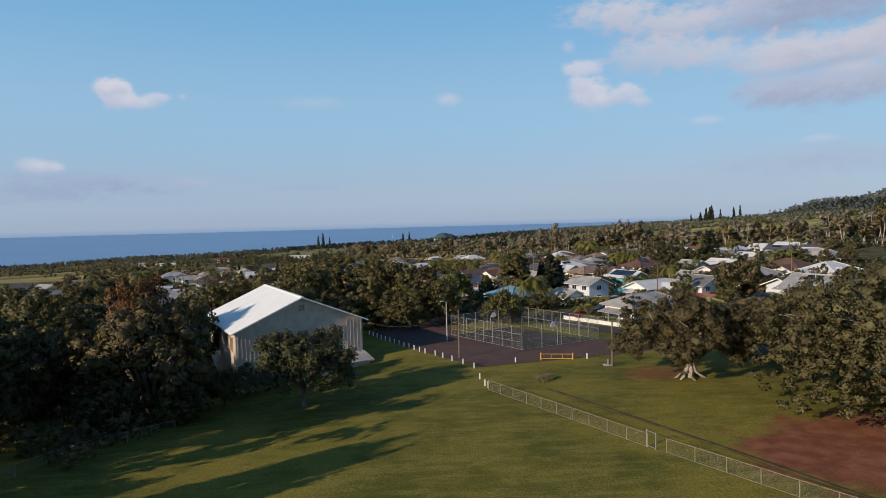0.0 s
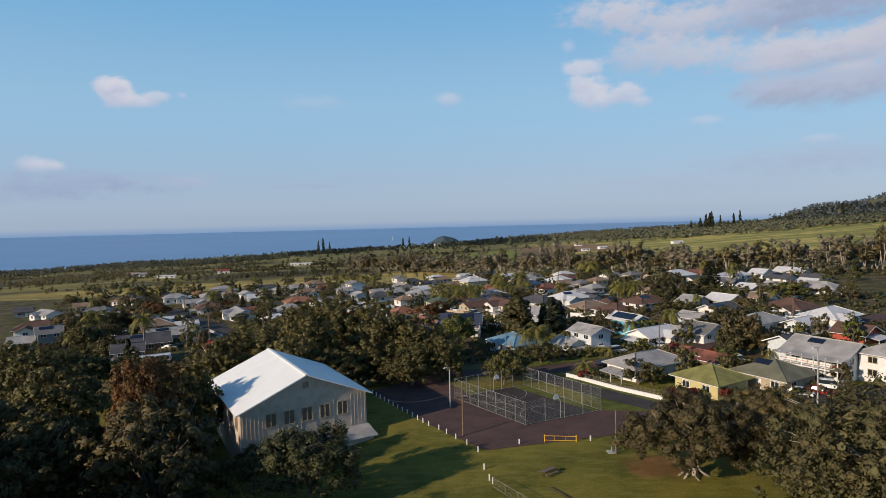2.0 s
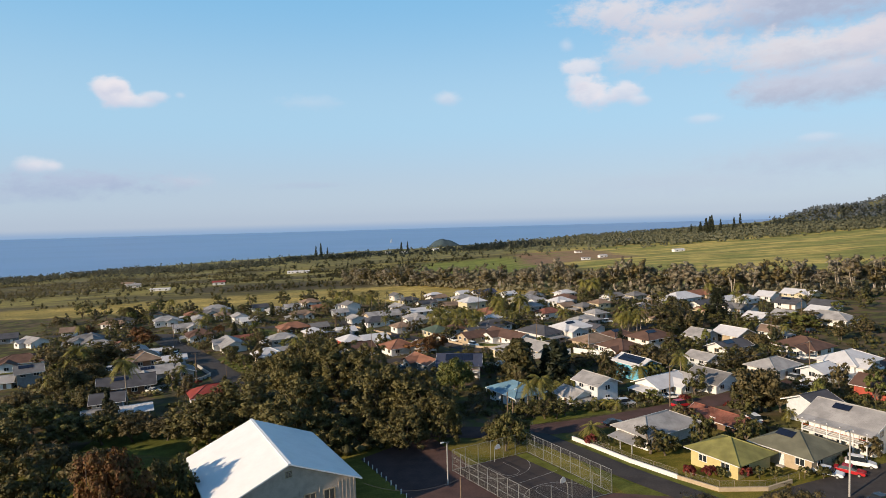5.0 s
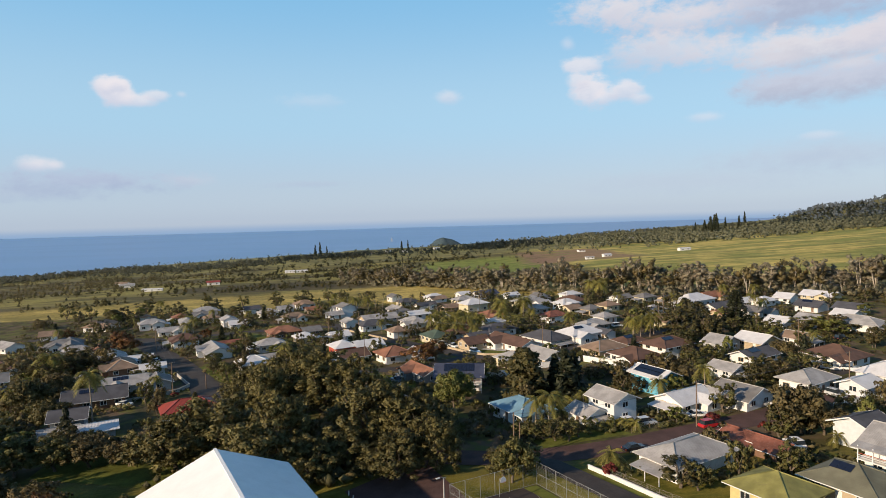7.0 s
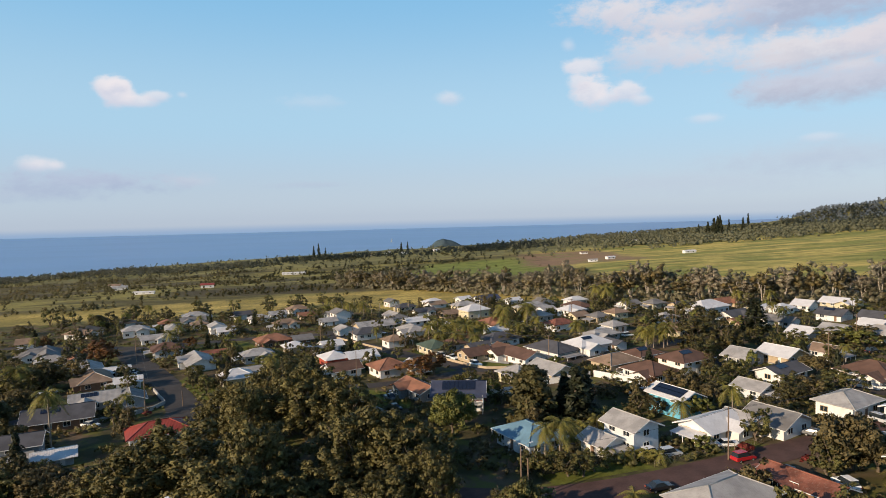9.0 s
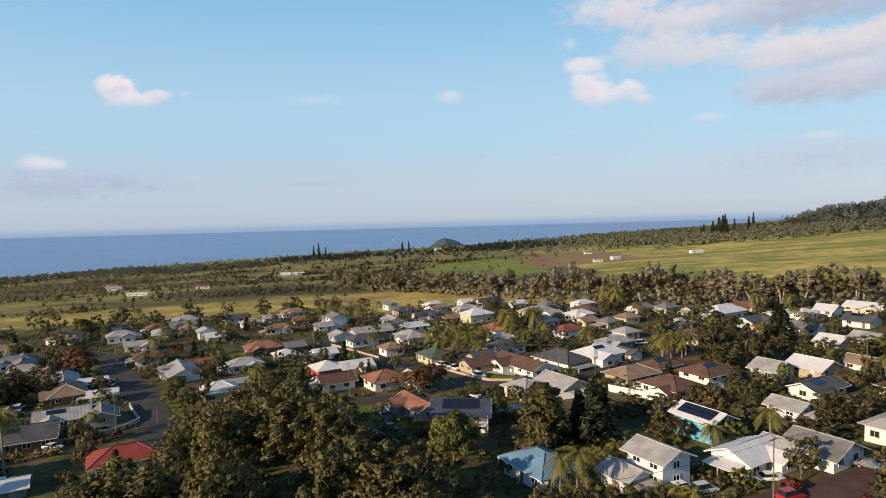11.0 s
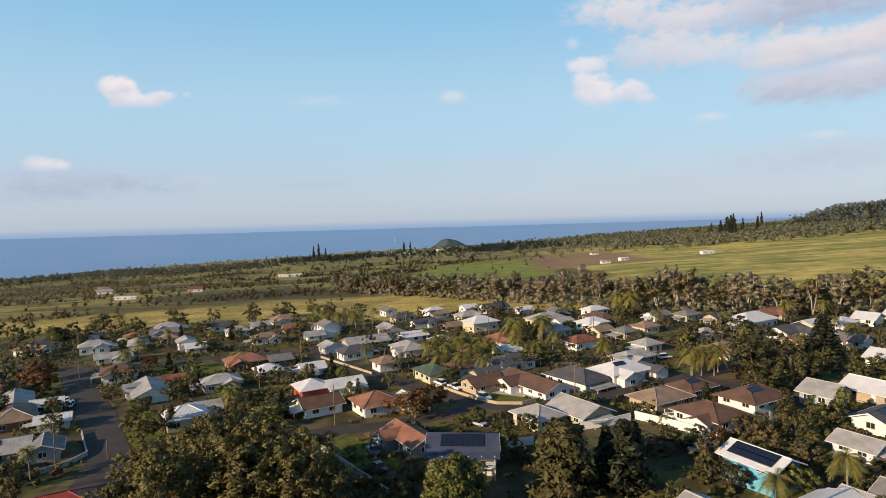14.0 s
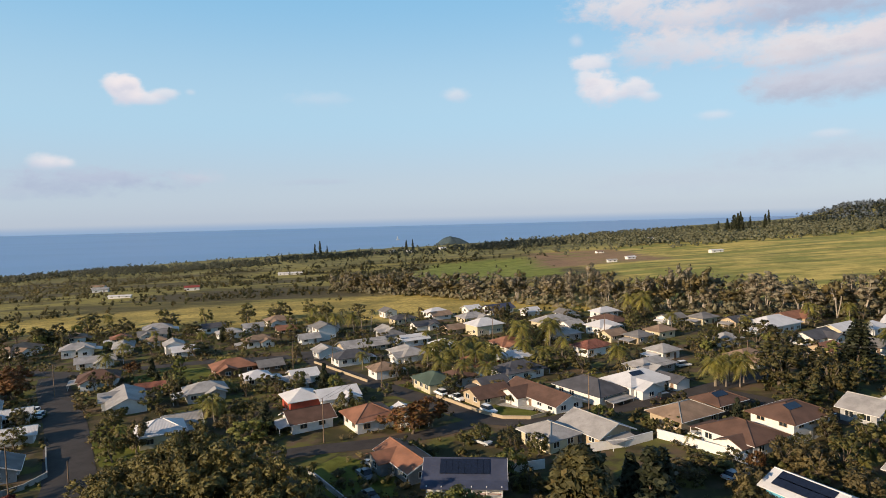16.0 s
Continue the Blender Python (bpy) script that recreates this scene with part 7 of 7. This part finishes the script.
tree('olive', -152.3, 223.9, 9.0, 7.3)
tree('dark', -119.9, 183.3, 10.0, 6.8)
tree('olive', -119.8, 196.8, 9.0, 5.5)
tree('dark', -142.2, 253.0, 8.0, 7.0)
tree('dark', -141.6, 239.3, 8.0, 6.7)
tree('mid', -118.7, 154.8, 7.0, 6.5)
tree('mid', -105.8, 149.4, 8.0, 7.7)
tree('mid', -89.3, 137.2, 8.0, 7.0)
tree('mid', -82.7, 139.8, 7.0, 5.9)
tree('olive', -76.6, 141.5, 7.0, 5.9)
tree('olive', -68.4, 141.5, 6.0, 4.6)
tree('olive', -119.9, 163.0, 8.0, 6.1)
tree('olive', -101.5, 129.9, 8.0, 7.3)
tree('olive', -79.9, 116.7, 9.0, 6.6)
tree('olive', -69.8, 115.3, 8.0, 5.9)
tree('dark', -91.3, 151.6, 5.0, 3.8)
tree('dark', -86.1, 150.9, 5.0, 3.8)
tree('dark', -79.7, 149.9, 5.0, 3.8)
tree('dark', -72.2, 145.3, 5.0, 3.6)
tree('dark', -68.1, 147.7, 5.0, 3.7)
tree('dark', -61.7, 146.2, 5.0, 3.6)
tree('dark', -137.5, 229.7, 8.0, 6.8)
tree('dark', -137.2, 221.3, 8.0, 6.0)
tree('bronze', -137.1, 264.8, 7.0, 5.3)
tree('mid', -168.2, 290.4, 7.0, 3.5)
tree('conifer', 530.7, 1368.4, 30.0, 5.9, 'skyline pines')
tree('conifer', 534.3, 1355.6, 34.0, 7.0, 'skyline pines')
tree('conifer', 504.4, 1265.1, 28.0, 5.4, 'skyline pines')
tree('conifer', 543.4, 1258.4, 30.0, 4.3, 'skyline pines')
tree('conifer', 520.7, 1374.2, 24.0, 5.3, 'skyline pines')
tree('conifer', -143.9, 1432.7, 22.0, 3.7, 'skyline pines')

# ---- between the houses: smaller trees and shrubs ----


def free(x, y, r):
    return all((x - a) ** 2 + (y - b) ** 2 > (r + c * 0.62) ** 2 for a, b, c in FOOT) and all((x - a) ** 2 + (y - b) ** 2 > (r + c) ** 2 for a, b, c in ROADS)


def town_edge(x):
    """How far the gardens reach."""
    return 412 - 0.07 * abs(x + 20) if x < 20 else 430 - 0.62 * x


# the plainer houses of the back rows
rows = 0
tries = 0
while rows < 16 and tries < 4000:
    tries += 1
    y = grown.uniform(255, 400)
    x = grown.uniform(-0.6, 0.62) * (y - 30)
    if y > town_edge(x) - 8 or x < -165 or not all((x - a) ** 2 + (y - b) ** 2 > (c + 7.5) ** 2 for a, b, c in FOOT) or not all((x - a) ** 2 + (y - b) ** 2 > (c + 8) ** 2 for a, b, c in ROADS):
        continue
    shape = grown.choice(("hip", "hip", "gable"))
    house(round(x, 1), round(y, 1), 32 + grown.choice((0, 0, -90)) + grown.uniform(-5, 5), grown.uniform(10, 14), grown.uniform(7, 9), grown.uniform(2.4, 2.8), shape, 0.42,
          grown.choice(("pale", "grey", "brown", "tan", "dark", "white", "terra", "pale")), grown.choice(("white", "white", "cream", "tan", "grey")), far=True)
    rows += 1

# cars in the drives beside the houses
drives = 0
for x, y, c in sorted(FOOT, key=lambda f: f[1])[6:]:
    a = grown.uniform(0, 2 * math.pi)
    px, py = x + math.cos(a) * (c + 0.6), y + math.sin(a) * (c + 0.6)
    if drives < 16 and all((px - q) ** 2 + (py - s) ** 2 > (0.95 * w) ** 2 for q, s, w in FOOT) and grown.random() < 0.45:
        car(px, py, math.degrees(a) + grown.choice((0, 90)), grown.choice(("white", "white", "silver", "grey")), tall=grown.random() < 0.4)
        FOOT.append((px, py, 2.4))
        drives += 1

placed = 0
while placed < 455:
    y = grown.uniform(112, 400)
    x = grown.uniform(-0.66, 0.62) * (y + 10)
    if y > town_edge(x) or (y < 150 and x < 42) or (-75 < x < -2 and y < 205) or x < -245 or (14 < x < 54 and 186 < y < 214):
        continue
    key = grown.choices(("shrub", "mid", "dark", "olive", "bright", "palm", "lowpalm", "bronze", "redshrub", "conifer"), (22, 22, 16, 14, 5, 7, 6, 2, 2, 3))[0]
    h = {"shrub": 2.2, "redshrub": 1.8, "palm": 8.5, "lowpalm": 4, "conifer": 7}.get(key, 5.8) * grown.uniform(0.7, 1.3)
    r = {"shrub": 1.8, "redshrub": 1.5, "palm": 2.8, "lowpalm": 2.2, "conifer": 1.8}.get(key, 3.1) * grown.uniform(0.75, 1.25)
    if not free(x, y, r * 0.6):
        continue
    tree(key, x, y, h, r, "garden shrubs" if "shrub" in key else "garden trees", name="garden_tree")
    placed += 1


# stands of tall palms between the houses
for x, y, h in ((-15, 292, 9), (-11, 297, 10), (-7, 285, 9), (-3, 295, 9), (1, 280, 9), (6, 287, 9), (-9, 276, 8), (-2, 270, 8), (4, 266, 8), (18, 330, 10), (30, 326, 11), (17, 294, 9), (45, 280, 8),
                (69, 257, 9), (72, 255, 10), (64, 253, 9), (-67, 373, 11), (-61, 360, 12), (-55, 370, 11), (-69, 366, 11), (83, 388, 12)):
    tree("palm", x, y, h, grown.uniform(3.6, 4.6), "stands of coconut palms")
# the taller trees along the edge of the meadow
for x, y in ((-244, 386), (-223, 369), (-205, 383), (-197, 393), (-177, 392), (-164, 408), (-141, 412), (-125, 426), (-110, 428), (-89, 428), (-80, 430), (-62, 425), (-199, 362), (-180, 320), (-221, 376), (-137, 379)):
    tree(grown.choice(("dark", "dark", "mid", "column")), x + grown.uniform(-2, 2), y + grown.uniform(-4, 2), grown.uniform(7, 10), grown.uniform(4.5, 6.5), "trees along the meadow", name="meadow_tree")


def undergrowth():
    """Hedges, flower beds and bushes that fill the gardens."""
    rng = np.random.default_rng(91)
    pos, rad = {"mid": [], "olive": [], "dark": []}, {"mid": [], "olive": [], "dark": []}
    done = 0
    while done < 4600:
        y = rng.uniform(112, 420)
        x = rng.uniform(-0.66, 0.66) * (y + 20)
        if y > town_edge(x) + 12 or (y < 150 and x < 42) or x < -250:
            continue
        if lump(x, y, 16, 4.4) < rng.uniform(-0.35, 0.25):
            continue
        s = rng.uniform(0.5, 1.7)
        if not free(x, y, s * 0.4):
            continue
        key = "mid" if rng.random() < 0.4 else "olive" if rng.random() < 0.6 else "dark"
        for _ in range(rng.integers(1, 4)):
            q = s * rng.uniform(0.6, 1.0)
            xx, yy = x + rng.normal() * s, y + rng.normal() * s
            pos[key].append((xx, yy, ground(xx, yy) + 0.6 * q))
            rad[key].append(q)
        done += 1
    # saplings and bushes under the grove behind the hall
    for _ in range(420):
        x, y = rng.uniform(-62, -4), rng.uniform(126, 192)
        if (x > -16 and y < 142) or not free(x, y, 0.5):
            continue
        q = rng.uniform(1.0, 2.4)
        pos["dark"].append((x, y, ground(x, y) + 0.6 * q))
        rad["dark"].append(q)
    for key, words in (("mid", "green"), ("olive", "olive-brown"), ("dark", "dark green")):
        me = leaves_mesh("undergrowth", rng, pos[key], rad[key], 8, 0.33, LEAF[key])
        tagged(new("undergrowth", me), words + " hedges and bushes filling the gardens", "bushes", kind="stuff")


def thicket():
    """The dark bushes that close the space under the trees beside the hall."""
    rng = np.random.default_rng(95)
    pos, rad = [], []
    for _ in range(1100):
        x, y = rng.uniform(-82, -31), rng.uniform(44, 100)
        if x > -36 - 0.12 * (70 - y) and y < 80 or y < 62 + 0.55 * (-x - 58) or x > -43 and y > 78 or not free(x, y, 0.3):
            continue
        q = rng.uniform(0.8, 1.9)
        pos.append((x, y, ground(x, y) + rng.uniform(0.3, 1.4) * q))
        rad.append(q)
    me = leaves_mesh("thicket", rng, pos, rad, 46, 0.21, LEAF["shade"], core=0.45)
    tagged(new("thicket", me), "dark olive bushes crowding under the hall trees", "bushes", kind="stuff")


def lump(x, y, s, o):
    return noise.noise((x / s + o, y / s, o))


undergrowth()
thicket()

# ---- windbreak beyond the town ----
BELT = [(-112, 590), (-28, 512), (26, 455), (71, 411), (108, 380), (149, 349), (180, 334), (235, 318)]
for a, b in zip(BELT, BELT[1:]):
    n = int(math.dist(a, b) / 4.0)
    for i in range(n):
        t = (i + grown.random()) / n
        tree("windbreak", a[0] + (b[0] - a[0]) * t + grown.gauss(0, 3), a[1] + (b[1] - a[1]) * t + grown.gauss(0, 3),
             grown.uniform(9, 19) * (0.85 if a[1] > 480 else 1.05) * (1 + 0.35 * lump(a[0] + (b[0] - a[0]) * t, a[1], 26, 2.7)), grown.uniform(3.4, 5.2), "windbreak trees")

# ---- distant scrub and woods ----


def woods(name, label, keep, count, size, leaf, seed, area, per=26):
    """Many far bushes as one object: keep(x, y, r) says how likely a place is to be wooded."""
    rng = np.random.default_rng(seed)
    pos, rad = [], []
    while len(pos) < count:
        x, y = rng.uniform(area[0], area[1]), rng.uniform(area[2], area[3])
        if abs(x) > 0.8 * y + 60 or rng.random() > keep(x, y):
            continue
        g = ground(x, y)
        if g < -68:
            continue
        s = size * (0.5 + rng.random() ** 1.5 * 1.2)
        pos.append((x, y, g + 0.55 * s))
        rad.append(s)
        if s > size * 0.9:
            pos.append((x + rng.normal() * s * 0.5, y + rng.normal() * s * 0.5, g + 1.25 * s))
            rad.append(s * 0.65)
    pos, rad = np.array(pos), np.array(rad)
    me = leaves_mesh(name, rng, pos, rad, per, size * 0.36, LEAF[leaf], up=0.5, stretch=1.4)
    return tagged(new(name, me), label, "trees", kind="stuff")


def belt_woods():
    """The dense depth of the windbreak behind and below its front stems."""
    rng = np.random.default_rng(77)
    pos, rad = [], []
    for a, b in zip(BELT, BELT[1:]):
        for i in range(int(math.dist(a, b) * 4.4)):
            t = rng.random()
            back = rng.uniform(-10, 26)
            x, y = a[0] + (b[0] - a[0]) * t + back * 0.6, a[1] + (b[1] - a[1]) * t + back * 0.8
            top = 11.5 * smooth(-12, 8, back) * rng.uniform(0.45, 1.1) * (1 + 0.55 * lump(x, y, 24, 5.9)) + 3
            s = rng.uniform(1.8, 3.4)
            pos.append((x, y, ground(x, y) + (top - s if rng.random() < 0.6 else rng.uniform(0.2, 0.8) * top)))
            rad.append(s)
    me = leaves_mesh("woods", rng, pos, rad, 16, 0.55, LEAF["belt"], up=0.3, core=0.6)
    tagged(new("woods", me), "dense olive-brown depth of the windbreak trees", "trees", kind="stuff")


belt_woods()


def meadow(x, y):
    """1 on the open gold meadow and the mown fields, where nothing grows up."""
    if x > 85:
        return smooth(960 + 0.1 * x, 880 + 0.1 * x, y)
    return max(smooth(545, 515, y - 0.27 * min(x, 0)), smooth(-70, -50, x) * smooth(590, 620, y) * smooth(930, 890, y))


woods("scrub", "dark olive scrub in drifts over the dry fields", lambda x, y: (0.012 + smooth(0.10, 0.22, lump(x, y * 2.6, 110, 3.1)) * smooth(-0.1, 0.3, lump(x, y, 40, 8.3))) * (1 - 0.985 * meadow(x, y)), 2600, 1.9, "dark", 301, (-800, 85, 425, 1050), 7)
woods("scrub", "low dark hedgerows across the dry fields", lambda x, y: (smooth(0.055, 0.02, abs(lump(x, y * 3.2, 230, 7.7))) + 0.8 * smooth(0.22, 0.32, lump(x, y * 2, 90, 2.2))) * (1 - meadow(x, y)) * smooth(500, 560, y), 2200, 2.3, "dark", 302, (-750, 100, 500, 1250), 7)
woods("woods", "belt of dark trees towards the coast", lambda x, y: smooth(0.14, 0.03, abs((y - 1260 - 0.12 * x) / 1000)) * (0.25 + smooth(-0.1, 0.2, lump(x, y, 140, 1.3))) * smooth(260, 120, x), 4600, 3.6, "coast", 303, (-1000, 260, 980, 1600), 6)
woods("woods", "wooded green rise below the far hill, paled for haze", lambda x, y: smooth(850, 960, y - 0.1 * x) * smooth(60, 260, x) * (0.12 + smooth(-0.2, 0.15, lump(x, y * 1.6, 150, 5.3))), 8200, 4.6, "far", 304, (40, 1400, 850, 1750), 6)
woods("woods", "forested slope of the far hill, tinted blue-grey for haze", lambda x, y: smooth(2, 22, ground(x, y)), 4300, 5.2, "hill", 305, (800, 2100, 1400, 2300), 6)
woods("woods", "scattered trees on the far plain, paled for haze", lambda x, y: 0.3 * smooth(950, 1100, y), 1400, 3.0, "far", 306, (-900, 900, 950, 1650), 8)
for x, y, h in ((-300, 1292, 42), (-312, 1300, 36), (-290, 1310, 30), (-120, 1330, 30), (505, 1300, 42), (520, 1310, 48), (536, 1305, 36), (470, 1290, 30), (575, 1330, 34), (662, 1500, 46)):
    tree("conifer", x, y, h * 0.78, h * 0.10, "tall far pines")


def headland():
    """A low dark hill standing out at sea, with haze painted into its colour."""
    v, f = [], []
    for j in range(9):
        for i in range(25):
            a, r = 2 * math.pi * i / 24, j / 8
            z = 38 * (0.5 + 0.5 * math.cos(math.pi * r ** (1.5 if math.cos(a) < 0 else 0.95))) + 4 * (1 - r) * noise.noise((math.cos(a) * r * 4, math.sin(a) * r * 4, 2))
            v.append((82 * r * math.cos(a) * (1.25 if math.cos(a) > 0 else 0.85), 50 * r * math.sin(a), z))
    for j in range(8):
        for i in range(24):
            f.append((25 * j + i, 25 * (j + 1) + i, 25 * (j + 1) + i + 1, 25 * j + i + 1))
    # the blue-grey base colour stands in for sea haze
    ob = new("headland", mesh_from("headland", v, f, plain("hazed_headland", (0.046, 0.070, 0.082), 0.95, spread=0.4, scale=0.06), True))
    ob.matrix_basis = pose(-62, 1960, -67)
    tagged(ob, "dark rounded cinder hill at the edge of the sea, coloured blue-grey for haze", "hill", kind="structure")


headland()


def yacht():
    ob = base("sailing_boat", pose(-300, 2570, -62, 0, 0, 25), "small white sailing boat far out at sea", "boat")
    bm = bmesh.new()
    a = [bm.verts.new(q) for q in ((-6, 0, 0), (-5, -1.8, 0), (4, -1.6, 0), (7, 0, 0), (4, 1.6, 0), (-5, 1.8, 0))]
    b = [bm.verts.new(q.co * 1.05 + Vector((0, 0, 1.6))) for q in a]
    bm.faces.new(a[::-1])
    bm.faces.new(b)
    for i in range(6):
        j = (i + 1) % 6
        bm.faces.new((a[i], a[j], b[j], b[i]))
    part("hull", bm, MAT["white"], ob)
    round_bar("mast", [(0.5, 0, 1.5), (0.5, 0, 19)], 0.18, MAT["steel"], ob)
    bm = bmesh.new()
    v = [bm.verts.new(q) for q in ((0.2, 0.05, 2.6), (-5.4, 0.6, 2.8), (0.2, 0.05, 18.2), (0.2, -0.05, 2.6), (-5.4, 0.5, 2.8), (0.2, -0.05, 18.2))]
    for f in ((0, 1, 2), (5, 4, 3), (0, 3, 4, 1), (1, 4, 5, 2), (2, 5, 3, 0)):
        bm.faces.new([v[i] for i in f])
    part("sail", bm, MAT["white"], ob)


yacht()


def shed(x, y, turn, L, d, h, roof, wall, label, name="farm_building"):
    """A far low building."""
    L, d, h = 0.72 * L, 0.75 * d, 0.8 * h
    ob = base(name, pose(x, y, ground(x, y), 0, 0, turn), label, "building", "farm buildings")
    bm = bmesh.new()
    prism(bm, [(-d / 2, -1.5), (d / 2, -1.5), (d / 2, h), (0, h + 0.16 * d), (-d / 2, h)], -L / 2, L / 2)
    part("wall", bm, MAT[wall], ob)
    bm = bmesh.new()
    prism(bm, [(-d / 2 - 0.6, h - 0.17), (0, h + 0.16 * d + 0.03), (d / 2 + 0.6, h - 0.17), (d / 2 + 0.6, h + 0.1), (0, h + 0.16 * d + 0.3), (-d / 2 - 0.6, h + 0.1)][::-1], -L / 2 - 0.6, L / 2 + 0.6)
    part("roof", bm, ROOF[roof], ob)
    for k in range(max(2, int(L / 5))):
        put_window(ob, pose((k + 0.5) * L / max(2, int(L / 5)) - L / 2, -d / 2, 1.5), "white")


shed(268, 780, 15, 20, 8, 3.0, "white", "white", "long white farm house on the open slope")
shed(169, 915, 10, 14, 8, 3.0, "tan", "white", "pale farm building beside bare red earth")
shed(169, 756, 20, 14, 7, 3.0, "white", "white", "white farm building on the open slope")
shed(143, 727, 5, 13, 7, 2.8, "pale", "white", "low pale farm shed on the slope")
shed(-241, 895, 8, 44, 9, 3, "white", "white", "long white plant shelter in the fields")
shed(-257, 641, 20, 17, 9, 4.0, "red", "white", "white farm house with a red roof")
shed(-288, 578, 10, 24, 5, 2.4, "white", "white", "long low white shed in the scrub")
for x, y in ((-246, 1420), (-290, 1400), (-167, 1372), (-200, 1300), (-120, 1250), (-60, 1330), (300, 1080), (420, 1060), (330, 1240), (-420, 760), (-380, 700)):
    shed(x, y, grown.uniform(0, 60), 20, 11, 4, grown.choice(("white", "pale", "tan")), "white", "pale distant house among trees")
